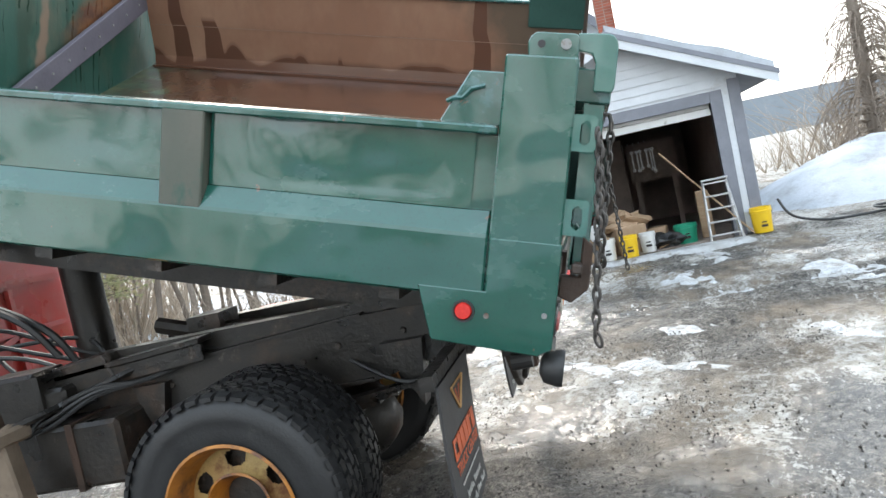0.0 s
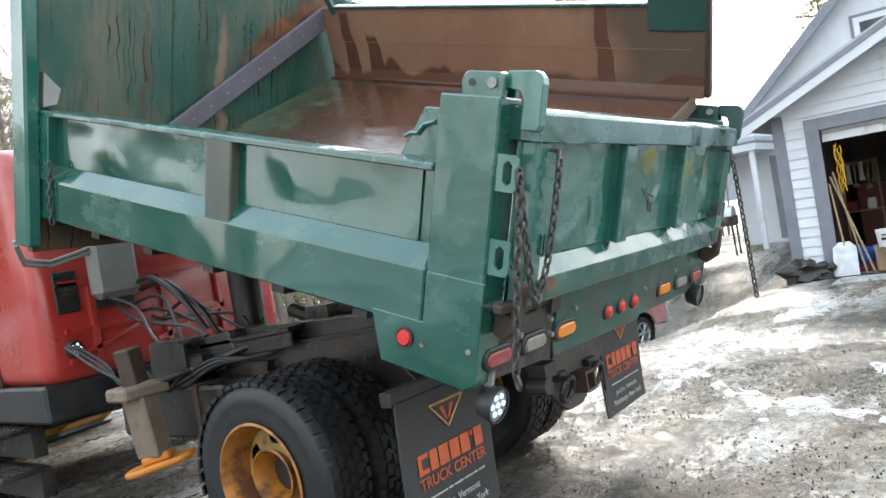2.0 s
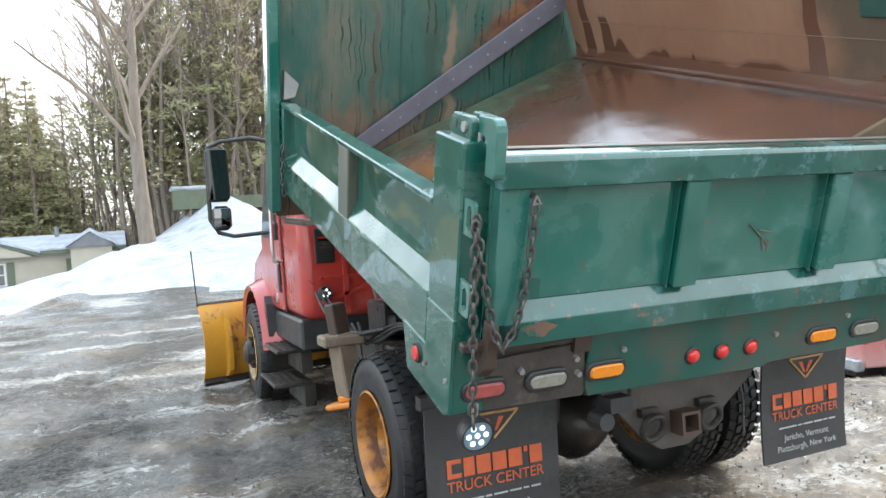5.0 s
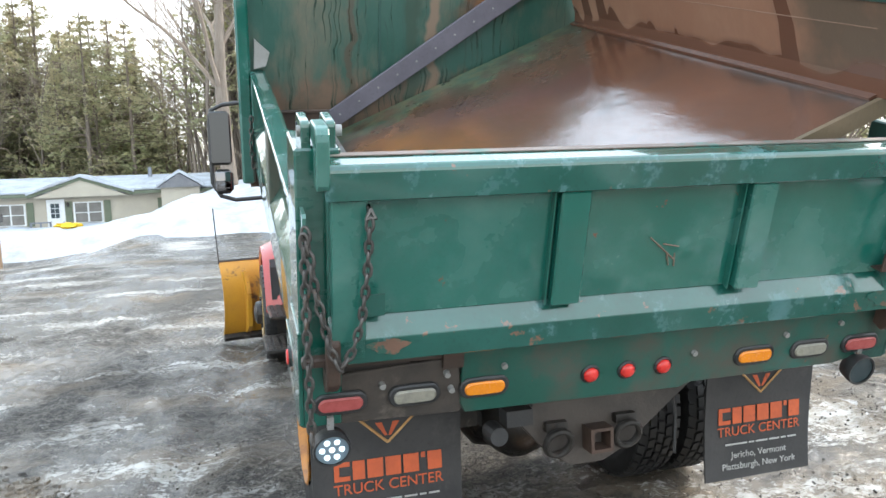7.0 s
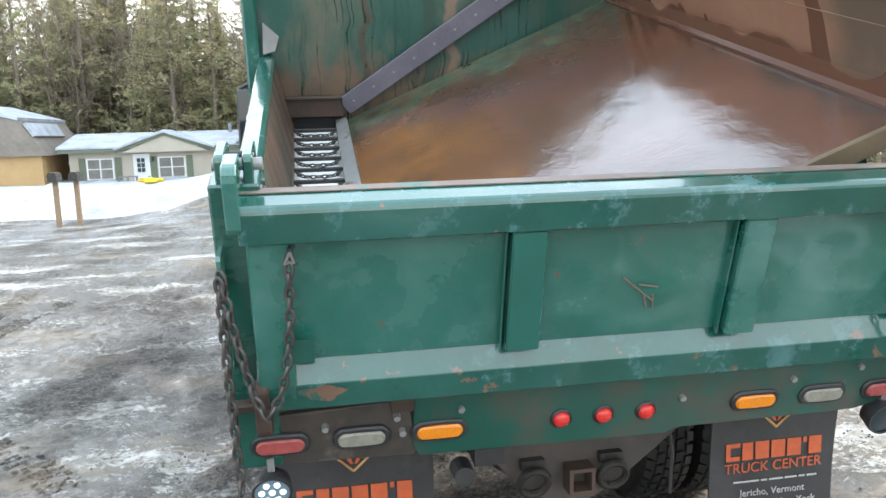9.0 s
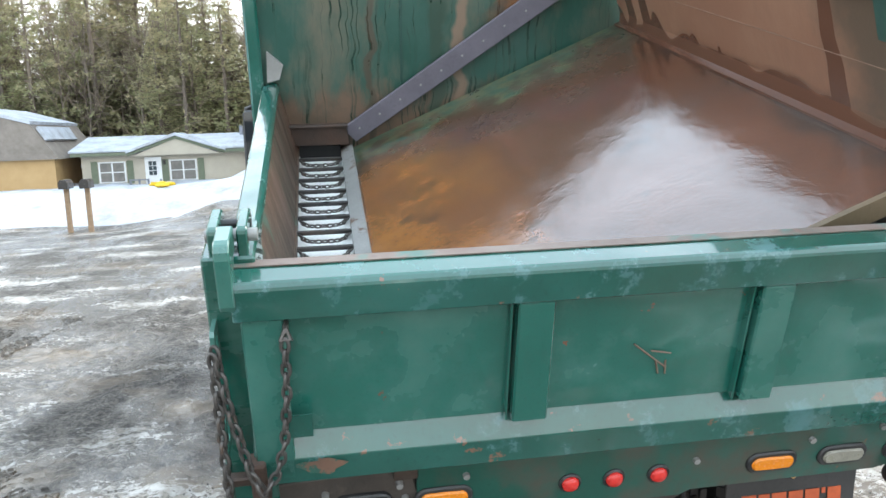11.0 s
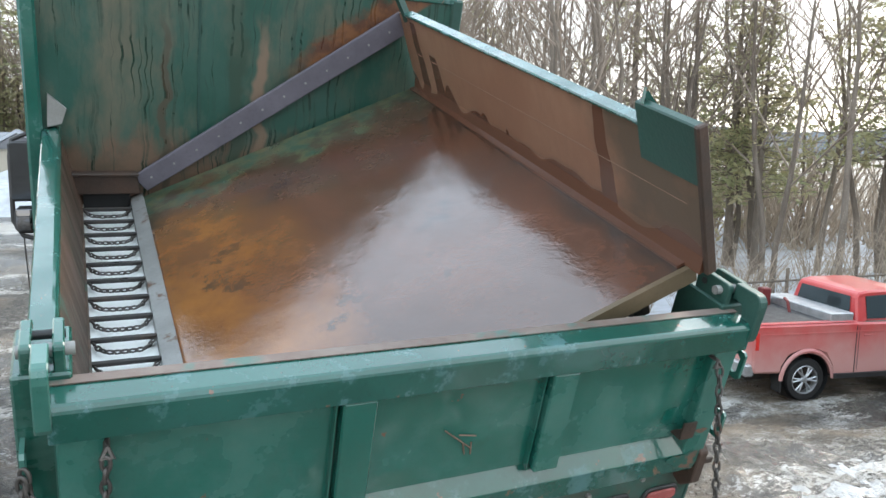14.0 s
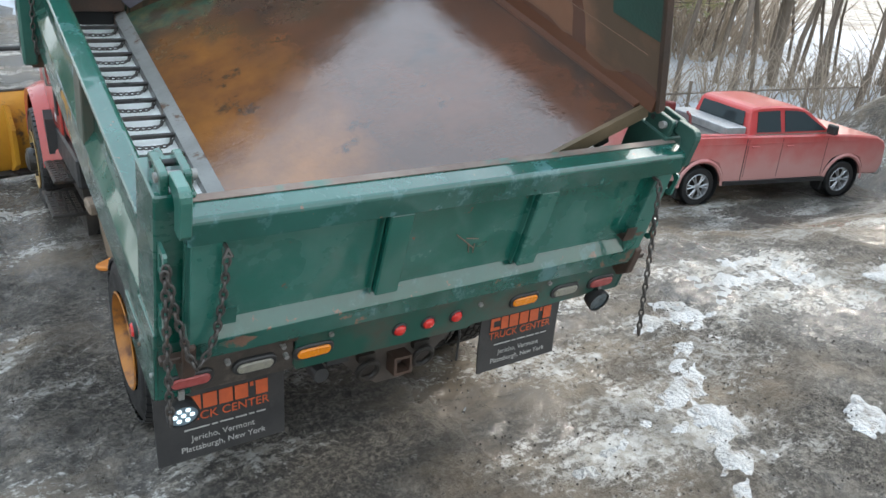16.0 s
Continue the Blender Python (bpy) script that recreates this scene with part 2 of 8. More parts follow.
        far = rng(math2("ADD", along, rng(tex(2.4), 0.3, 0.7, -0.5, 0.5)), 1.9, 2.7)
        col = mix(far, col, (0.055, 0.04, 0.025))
        moss = rng(math2("ADD", along, rng(tex(3.2, off=(1, 1, 4), detail=8.0), 0.3, 0.7, -0.35, 0.35)), 2.45, 2.6)
        col = mix(moss, col, mix(rng(tex(9), 0.4, 0.6), (0.035, 0.075, 0.05), (0.10, 0.10, 0.05)))
        # the plate turns darker along the wall's foot and in the rear corner
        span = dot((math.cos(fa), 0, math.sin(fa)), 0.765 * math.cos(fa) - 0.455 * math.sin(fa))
        foot_band = math2("ADD", span, rng(tex(3.5, off=(6, 1, 2), detail=7.0), 0.3, 0.7, -0.13, 0.13))
        foot_band = math2("ADD", foot_band, rng(along, 0.9, -0.1, 0.0, 0.10))
        col = mix(rng(foot_band, 1.910, 2.010, 0.0, 0.85), col, (0.030, 0.021, 0.015))
        spots = rng(tex(2.2, off=(2, 9, 0), detail=8.0, rr=0.7), 0.60, 0.68, 0, 0.85)
        col = mix(spots, col, (0.022, 0.014, 0.012))
        rough = mix(rng(tex(3.4, detail=8.0, rr=0.72), 0.40, 0.62), 0.06, 0.26, "FLOAT")
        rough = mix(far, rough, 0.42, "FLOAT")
        relief, strength = tex(42, detail=4.0), 0.24
        bs.inputs["Coat Weight"].default_value, bs.inputs["Coat Roughness"].default_value, bs.inputs["Coat IOR"].default_value = 1.0, 0.075, 1.70
        bs.inputs["Specular IOR Level"].default_value = 0.2
    l.new(col, bs.inputs["Base Color"])
    l.new(rough, bs.inputs["Roughness"])
    b = n.new("ShaderNodeBump")
    b.inputs["Strength"].default_value, b.inputs["Distance"].default_value = strength, 0.005
    l.new(relief, b.inputs["Height"])
    l.new(b.outputs["Normal"], bs.inputs["Normal"])
    if kind == "floor":
        # the plate is not quite flat
        dents = n.new("ShaderNodeBump")
        dents.inputs["Strength"].default_value, dents.inputs["Distance"].default_value = 0.35, 0.03
        l.new(tex(2.6, (1, 0.7, 1), 2.5, 0.5, (5, 5, 5)), dents.inputs["Height"])
        l.new(dents.outputs["Normal"], b.inputs["Normal"])
        l.new(b.outputs["Normal"], bs.inputs["Coat Normal"])
    return m


RUST_WALL = body_steel("stained_rusty_steel_wall", "wall")
HEAD_IN = body_steel("streaked_green_steel", "headboard")
RUST_FLOOR = body_steel("wet_rusty_floor_plate", "floor")
WELD = mat("pale_weld", (0.26, 0.17, 0.125), (0.20, 0.12, 0.085), 0.5, 0.6, scale=9, fine=60, bump=0.2)
RUST_DARK = mat("dark_rusty_steel", (0.035, 0.024, 0.018), (0.065, 0.036, 0.024), 0.5, 0.7, scale=4, fine=45, bump=0.3,
                c3=(0.09, 0.042, 0.026), s3=3.0, lo=0.60, hi=0.68)
TROUGH_SIDE = mat("scuffed_rusty_green_steel", (0.095, 0.056, 0.036), (0.045, 0.036, 0.026), 0.4, 0.6, scale=3, fine=40, bump=0.3,
                  c3=(0.03, 0.12, 0.09), s3=2.0, lo=0.55, hi=0.62, stretch=(1, 2, 0.4))
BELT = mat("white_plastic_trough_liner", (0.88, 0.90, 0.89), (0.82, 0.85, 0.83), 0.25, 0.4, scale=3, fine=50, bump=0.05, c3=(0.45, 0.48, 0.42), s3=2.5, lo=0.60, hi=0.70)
STEEL_EDGE = mat("worn_grey_steel", (0.22, 0.22, 0.21), (0.30, 0.30, 0.29), 0.4, 0.55, metal=0.3, scale=5, fine=60, bump=0.2, c3=(0.12, 0.06, 0.035), s3=4, lo=0.58, hi=0.64)
RUBBER_STRIP = mat("grey_rubber_strip", (0.095, 0.088, 0.108), (0.125, 0.115, 0.14), 0.55, 0.7, scale=6, fine=50, bump=0.15)
CHASSIS = mat("dirty_black_chassis", (0.012, 0.011, 0.010), (0.030, 0.026, 0.022), 0.25, 0.55, scale=4, fine=35, bump=0.6, dist=0.006, c3=(0.060, 0.038, 0.026), s3=3, lo=0.52, hi=0.66, c4=(0.11, 0.10, 0.09), s4=6, lo4=0.63, hi4=0.70)
BUMPER = mat("grimy_bare_plate", (0.060, 0.049, 0.041), (0.034, 0.029, 0.025), 0.4, 0.6, scale=5, fine=45, bump=0.3, c3=(0.105, 0.088, 0.072), s3=4, lo=0.58, hi=0.68)
CHAIN = mat("weathered_steel_chain", (0.10, 0.092, 0.085), (0.055, 0.05, 0.046), 0.4, 0.6, metal=0.5, scale=14, fine=80, bump=0.2, c3=(0.13, 0.065, 0.035), s3=8, lo=0.60, hi=0.68)
TYRE = mat("wet_black_tyre", (0.010, 0.010, 0.011), (0.018, 0.018, 0.018), 0.4, 0.62, scale=5, fine=70, bump=0.2, c3=(0.05, 0.048, 0.045), s3=5, lo=0.62, hi=0.72)
RIM_RUST = mat("rusty_orange_rim", (0.42, 0.16, 0.015), (0.30, 0.115, 0.02), 0.4, 0.55, scale=6, fine=60, bump=0.2, c3=(0.10, 0.04, 0.018), s3=5, lo=0.47, hi=0.60, c4=(0.34, 0.25, 0.10), s4=9, lo4=0.64, hi4=0.72)
RIM_CREAM = mat("dirty_cream_rim", (0.42, 0.30, 0.11), (0.33, 0.20, 0.07), 0.4, 0.6, scale=6, fine=60, bump=0.2, c3=(0.16, 0.065, 0.022), s3=5, lo=0.48, hi=0.62)
RED = mat("red_cab_paint", (0.36, 0.026, 0.020), (0.42, 0.040, 0.030), 0.24, 0.36, scale=1.5, fine=60, bump=0.03, c3=(0.40, 0.11, 0.09), s3=1.4, lo=0.55, hi=0.72, rough3=0.5, coat=0.5)
BLACK_PLASTIC = mat("black_plastic", (0.016, 0.017, 0.018), (0.03, 0.03, 0.03), 0.4, 0.55, scale=8, fine=80, bump=0.1)
GREY_TANK = mat("grey_oil_tank", (0.23, 0.22, 0.20), (0.30, 0.29, 0.27), 0.4, 0.55, scale=3, fine=50, bump=0.1, c3=(0.12, 0.10, 0.08), s3=3, lo=0.58, hi=0.68)
CHROME = plain("chrome", (0.75, 0.75, 0.74), 0.15, 1.0)
ALU = mat("dull_aluminium", (0.52, 0.53, 0.54), (0.42, 0.43, 0.44), 0.35, 0.5, metal=0.8, scale=8, fine=60, bump=0.1)
PLOW = mat("worn_yellow_plow_steel", (0.52, 0.26, 0.022), (0.44, 0.21, 0.025), 0.4, 0.55, scale=2.5, fine=40, bump=0.15, c3=(0.10, 0.06, 0.03), s3=2.2, lo=0.58, hi=0.65, c4=(0.05, 0.035, 0.025), s4=6, lo4=0.66, hi4=0.70)
SHOE = mat("orange_steel_shoe", (0.58, 0.20, 0.02), (0.5, 0.17, 0.02), 0.45, 0.6, scale=6, fine=50, bump=0.15, c3=(0.3, 0.18, 0.1), s3=5, lo=0.6, hi=0.68)
LEG_BEIGE = mat("mud_coated_steel_leg", (0.16, 0.12, 0.085), (0.22, 0.17, 0.125), 0.6, 0.75, scale=6, fine=40, bump=0.3, c3=(0.06, 0.045, 0.035), s3=5, lo=0.58, hi=0.66)
FLAP = mat("black_rubber_flap", (0.022, 0.022, 0.023), (0.045, 0.043, 0.042), 0.5, 0.65, scale=3, fine=45, bump=0.15, c3=(0.075, 0.07, 0.066), s3=2.4, lo=0.56, hi=0.70)
ORANGE_PRINT = mat("orange_print", (0.52, 0.10, 0.03), (0.42, 0.085, 0.03), 0.5, 0.6, scale=12, fine=60, bump=0.1, c3=(0.12, 0.04, 0.02), s3=9, lo=0.62, hi=0.7)
GOLD_PRINT = mat("gold_print", (0.5, 0.30, 0.12), (0.42, 0.24, 0.1), 0.5, 0.6, scale=12, fine=60, bump=0.1)
WHITE_PRINT = mat("pale_print", (0.42, 0.42, 0.40), (0.32, 0.32, 0.30), 0.5, 0.6, scale=14, fine=60, bump=0.1)
LENS_RED = mat("red_lamp_lens", (0.55, 0.022, 0.02), (0.62, 0.04, 0.03), 0.15, 0.25, scale=60, fine=160, bump=0.3, dist=0.003)
LENS_DULL = mat("salt_dulled_red_lens", (0.34, 0.075, 0.07), (0.27, 0.05, 0.045), 0.35, 0.5, scale=30, fine=120, bump=0.2, dist=0.003)
LENS_AMBER = mat("amber_lamp_lens", (0.72, 0.235, 0.012), (0.64, 0.19, 0.01), 0.2, 0.3, scale=60, fine=160, bump=0.3, dist=0.003)
LENS_WHITE = mat("dirty_clear_lens", (0.26, 0.25, 0.20), (0.19, 0.18, 0.15), 0.25, 0.4, scale=40, fine=150, bump=0.3, dist=0.003)
LED = plain("lit_led", (0.80, 0.95, 1.0), 0.3, 0.0, 0.5)
GLASS_DARK = plain("dark_window_glass", (0.025, 0.038, 0.042), 0.04)
SIDING = mat("white_painted_siding", (0.62, 0.65, 0.68), (0.56, 0.59, 0.62), 0.55, 0.7, scale=2, fine=40, bump=0.1, c3=(0.48, 0.49, 0.49), s3=1.5, lo=0.6, hi=0.7, rand=0.05)
TRIM_GREY = mat("grey_painted_trim", (0.16, 0.17, 0.20), (0.20, 0.21, 0.24), 0.5, 0.65, scale=4, fine=50, bump=0.15)
# Grey c3 patches paint in shadows between bumps as well as dirt.
SNOW = mat("old_snow", (0.44, 0.47, 0.51), (0.36, 0.385, 0.42), 0.6, 0.75, scale=1.2, fine=22, bump=0.5, dist=0.03, c3=(0.25, 0.25, 0.25), s3=1.1, lo=0.48, hi=0.70)
SNOW_DIRTY = mat("dirty_melting_snow", (0.47, 0.48, 0.49), (0.34, 0.335, 0.32), 0.35, 0.6, scale=3, fine=24, bump=1.0, dist=0.05, c3=(0.17, 0.145, 0.12), s3=5.5, lo=0.53, hi=0.66)
BRICK = mat("red_brick", (0.26, 0.075, 0.045), (0.32, 0.10, 0.06), 0.7, 0.85, scale=8, fine=50, bump=0.3, rand=0.2)
MORTAR = mat("grey_mortar", (0.30, 0.28, 0.26), (0.24, 0.23, 0.21), 0.8, 0.9, scale=8, fine=60, bump=0.3)
DARK_WALL = mat("dark_garage_lining", (0.187, 0.153, 0.136), (0.289, 0.238, 0.204), 0.7, 0.85, scale=2, fine=20, bump=0.2, c3=(0.22, 0.18, 0.15), s3=1.0, lo=0.58, hi=0.64)
WOOD = mat("weathered_wood", (0.26, 0.17, 0.10), (0.34, 0.24, 0.15), 0.6, 0.75, scale=3, fine=40, bump=0.3, stretch=(1, 1, 5), rand=0.15)
CARDBOARD = mat("brown_cardboard", (0.30, 0.20, 0.12), (0.36, 0.25, 0.16), 0.7, 0.8, scale=4, fine=40, bump=0.1)
YELLOW_PLASTIC = mat("yellow_plastic", (0.72, 0.47, 0.01), (0.66, 0.42, 0.01), 0.35, 0.5, scale=5, fine=50, bump=0.05, c4=(0.12, 0.08, 0.02), s4=6, lo4=0.66, hi4=0.72)
WHITE_PLASTIC = mat("white_plastic", (0.66, 0.67, 0.66), (0.58, 0.59, 0.58), 0.35, 0.5, scale=5, fine=50, bump=0.05, c4=(0.3, 0.29, 0.27), s4=6, lo4=0.62, hi4=0.7)
GREEN_PLASTIC = mat("green_plastic", (0.01, 0.26, 0.15), (0.01, 0.21, 0.12), 0.35, 0.5, scale=5, fine=50, bump=0.05)
BLUE_TARP = mat("blue_tarp", (0.02, 0.11, 0.42), (0.015, 0.08, 0.33), 0.4, 0.55, scale=6, fine=40, bump=0.3)
RED_STEEL = mat("red_tool_chest_paint", (0.16, 0.02, 0.018), (0.12, 0.015, 0.014), 0.4, 0.5, scale=4, fine=40, bump=0.1)
HOSE = mat("black_rubber_hose", (0.018, 0.018, 0.019), (0.03, 0.03, 0.03), 0.45, 0.6, scale=9, fine=60, bump=0.1)
CORD = mat("yellow_cord", (0.62, 0.34, 0.02), (0.5, 0.26, 0.02), 0.5, 0.6, scale=9, fine=60, bump=0.1)
BEIGE = mat("beige_vinyl_siding", (0.40, 0.36, 0.285), (0.36, 0.325, 0.26), 0.6, 0.75, scale=1, fine=20, bump=0.1)
YELLOW_BARN = mat("yellow_barn_boards", (0.44, 0.29, 0.13), (0.39, 0.25, 0.11), 0.6, 0.75, scale=1, fine=20, bump=0.2)
ROOF_GREY = mat("grey_shingles", (0.13, 0.13, 0.14), (0.18, 0.18, 0.185), 0.8, 0.9, scale=2, fine=18, bump=0.4)
ROOF_BROWN = mat("brown_shingles", (0.17, 0.145, 0.12), (0.23, 0.20, 0.17), 0.8, 0.9, scale=2, fine=18, bump=0.4)
GREEN_BOX = mat("faded_green_boards", (0.10, 0.12, 0.075), (0.13, 0.15, 0.10), 0.65, 0.8, scale=2, fine=25, bump=0.2)
BARK = mat("grey_brown_bark", (0.145, 0.115, 0.09), (0.205, 0.17, 0.138), 0.8, 0.95, scale=2, fine=16, bump=0.8, dist=0.04, stretch=(3, 3, 0.6), rand=0.18)
TWIG = mat("bare_twigs", (0.20, 0.155, 0.12), (0.265, 0.215, 0.17), 0.8, 0.95, scale=1, fine=12, bump=0.2, rand=0.18)


def needle_material():
    """Thin needles let some light through."""
    # Far paler than real needles: the haze of distance is put into this colour.
    m = mat("pine_needles", (0.28, 0.30, 0.155), (0.38, 0.365, 0.205), 0.6, 0.8, scale=0.35, fine=4, bump=0.0, c3=(0.44, 0.37, 0.23), s3=0.25, lo=0.44, hi=0.62, rand=0.25)
    n, l = m.node_tree.nodes, m.node_tree.links
    bs = n["Principled BSDF"]
    tl = n.new("ShaderNodeBsdfTranslucent")
    l.new(bs.inputs["Base Color"].links[0].from_socket, tl.inputs["Color"])
    mx = n.new("ShaderNodeMixShader")
    mx.inputs["Fac"].default_value = 0.5
    l.new(bs.outputs["BSDF"], mx.inputs[1])
    l.new(tl.outputs["BSDF"], mx.inputs[2])
    l.new(mx.outputs["Shader"], n["Material Output"].inputs["Surface"])
    return m


NEEDLES = needle_material()
# Distance haze is put into the hills' blue-grey colour.
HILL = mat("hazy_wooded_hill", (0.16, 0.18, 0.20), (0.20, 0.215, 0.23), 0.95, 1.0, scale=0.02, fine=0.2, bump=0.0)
BRUSH = mat("dry_brush", (0.32, 0.255, 0.19), (0.41, 0.335, 0.26), 0.85, 0.95, scale=1, fine=8, bump=0.3, rand=0.15)


def dusted_paint():
    """Red car paint under road salt, thickest low on the sides."""
    m = mat("salt_dusted_pickup_paint", (0.46, 0.035, 0.035), (0.50, 0.06, 0.055), 0.3, 0.45, scale=1.2, fine=60, bump=0.02, coat=0.5)
    n, l = m.node_tree.nodes, m.node_tree.links
    bs = n["Principled BSDF"]
    tc, xyz, ns = n.new("ShaderNodeTexCoord"), n.new("ShaderNodeSeparateXYZ"), n.new("ShaderNodeTexNoise")
    ns.inputs["Scale"].default_value, ns.inputs["Detail"].default_value, ns.inputs["Roughness"].default_value = 1.6, 6.0, 0.65
    l.new(tc.outputs["Object"], xyz.inputs["Vector"])
    l.new(tc.outputs["Object"], ns.inputs["Vector"])
    s = n.new("ShaderNodeMath")
    s.operation = "MULTIPLY_ADD"
    s.inputs[1].default_value = 0.9
    l.new(ns.outputs["Fac"], s.inputs[0])
    l.new(xyz.outputs["Z"], s.inputs[2])
    r = n.new("ShaderNodeMapRange")
    r.inputs["From Min"].default_value, r.inputs["From Max"].default_value = 1.95, 1.2
    r.inputs["To Max"].default_value = 0.75
    l.new(s.outputs["Value"], r.inputs["Value"])
    x = n.new("ShaderNodeMix")
    x.data_type = "RGBA"
    l.new(r.outputs["Result"], x.inputs["Factor"])
    l.new(bs.inputs["Base Color"].links[0].from_socket, x.inputs["A"])
    x.inputs["B"].default_value = (0.52, 0.32, 0.29, 1)
    l.new(x.outputs["Result"], bs.inputs["Base Color"])
    q = n.new("ShaderNodeMapRange")
    q.inputs["To Min"].default_value, q.inputs["To Max"].default_value = 0.32, 0.75
    l.new(r.outputs["Result"], q.inputs["Value"])
    l.new(q.outputs["Result"], bs.inputs["Roughness"])
    return m


PICKUP_RED = dusted_paint()


def ground_material():
    m = bpy.data.materials.new("thawing_gravel_yard")
    m.use_nodes = True
    nt = m.node_tree
    n, l = nt.nodes, nt.links
    bs = n["Principled BSDF"]
    tc = n.new("ShaderNodeTexCoord")

    def tex(sc, detail, rr, st=(1, 1, 1), off=(0, 0, 0), rz=0.0):
        mp = n.new("ShaderNodeMapping")
        mp.inputs["Scale"].default_value, mp.inputs["Location"].default_value = st, off
        mp.inputs["Rotation"].default_value = (0, 0, rz)
        t = n.new("ShaderNodeTexNoise")
        t.inputs["Scale"].default_value, t.inputs["Detail"].default_value, t.inputs["Roughness"].default_value = sc, detail, rr
        l.new(tc.outputs["Object"], mp.inputs["Vector"])
        l.new(mp.outputs["Vector"], t.inputs["Vector"])
        return t.outputs["Fac"]

    def rng(f, a, b, c=0.0, d=1.0):
        r = n.new("ShaderNodeMapRange")
        for k, v in zip(("From Min", "From Max", "To Min", "To Max"), (a, b, c, d)):
            r.inputs[k].default_value = v
        l.new(f, r.inputs["Value"])
        return r.outputs["Result"]

    def mix(f, a, b, kind="RGBA"):
        x = n.new("ShaderNodeMix")
        x.data_type = kind
        l.new(f, x.inputs["Factor"])
        for s, v in (("A", a), ("B", b)):
            if isinstance(v, tuple):
                x.inputs[s].default_value = (*v, 1)
            elif isinstance(v, float):
                x.inputs[s].default_value = v
            else:
                l.new(v, x.inputs[s])
        return x.outputs["Result"]

    gravel = mix(rng(tex(30, 7, 0.85), 0.42, 0.60), (0.028, 0.026, 0.023), (0.26, 0.235, 0.20))
    mud = mix(rng(tex(3, 6, 0.65, (0.5, 1.6, 1), (0, 0, 0), 0.2), 0.38, 0.62), (0.13, 0.105, 0.08), (0.27, 0.215, 0.155))
    gravel = mix(rng(tex(8, 7, 0.78, (1, 1.3, 1), (5, 1, 0)), 0.47, 0.56, 0.0, 0.7), gravel, (0.030, 0.028, 0.026))
    # the garage's side is muddier and icier, the truck's side wetter
    xyz = n.new("ShaderNodeSeparateXYZ")
    l.new(tc.outputs["Object"], xyz.inputs["Vector"])

    def plus(a, b):
        x = n.new("ShaderNodeMath")
        x.operation = "ADD"
        l.new(a, x.inputs[0])
        l.new(b, x.inputs[1])
        return x.outputs["Value"]

    f_mud = rng(plus(tex(0.36, 5, 0.6, (1, 1.5, 1), (3, 7, 0), 0.25), rng(xyz.outputs["X"], -1.0, 3.0, -0.07, 0.0)), 0.44, 0.56)
    col = mix(f_mud, gravel, mud)
    wet = rng(plus(tex(0.55, 5, 0.65, (1, 0.55, 1), (9, 2, 0), 0.5), rng(xyz.outputs["X"], -1.0, 2.5, 0.05, 0.0)), 0.47, 0.58)
    rough = mix(wet, 0.65, 0.10, "FLOAT")
    bs.inputs["Specular IOR Level"].default_value = 0.38
    col = mix(rng(wet, 0, 1, 0, 0.30), col, (0.045, 0.043, 0.042))
    add = n.new("ShaderNodeMath")
    add.operation = "ADD"
    l.new(tex(0.75, 9, 0.68, (0.6, 1.5, 1), (1, 4, 0), 0.35), add.inputs[0])
    both = n.new("ShaderNodeMath")
    both.operation = "ADD"
    l.new(rng(xyz.outputs["X"], -1.5, 2.5, 0.0, 0.036), both.inputs[0])
    # Extra unseen ice behind the truck, added to brighten the tailgate's reflections.
    l.new(rng(xyz.outputs["Y"], -2.6, -4.5, 0.0, 0.09), both.inputs[1])
    l.new(both.outputs["Value"], add.inputs[1])
    speck = n.new("ShaderNodeMath")
    speck.operation = "MULTIPLY_ADD"
    l.new(tex(17, 6, 0.8, (1, 1.3, 1), (2, 2, 0)), speck.inputs[0])
    speck.inputs[1].default_value = 0.58
    l.new(add.outputs["Value"], speck.inputs[2])
    ice = rng(speck.outputs["Value"], 0.84, 0.90)
    col = mix(ice, col, mix(rng(tex(9, 4, 0.7), 0.4, 0.6), (0.27, 0.245, 0.205), (0.48, 0.465, 0.44)))
    rough = mix(ice, rough, 0.6, "FLOAT")
    l.new(col, bs.inputs["Base Color"])
    l.new(rough, bs.inputs["Roughness"])
    bump = n.new("ShaderNodeBump")
    bump.inputs["Distance"].default_value = 0.11
    l.new(rng(wet, 0, 1, 1.0, 0.25), bump.inputs["Strength"])
    l.new(tex(15, 7, 0.8), bump.inputs["Height"])
    l.new(bump.outputs["Normal"], bs.inputs["Normal"])
    return m


GROUND = ground_material()

# ---- helpers for meshes ----
PLACED = {}


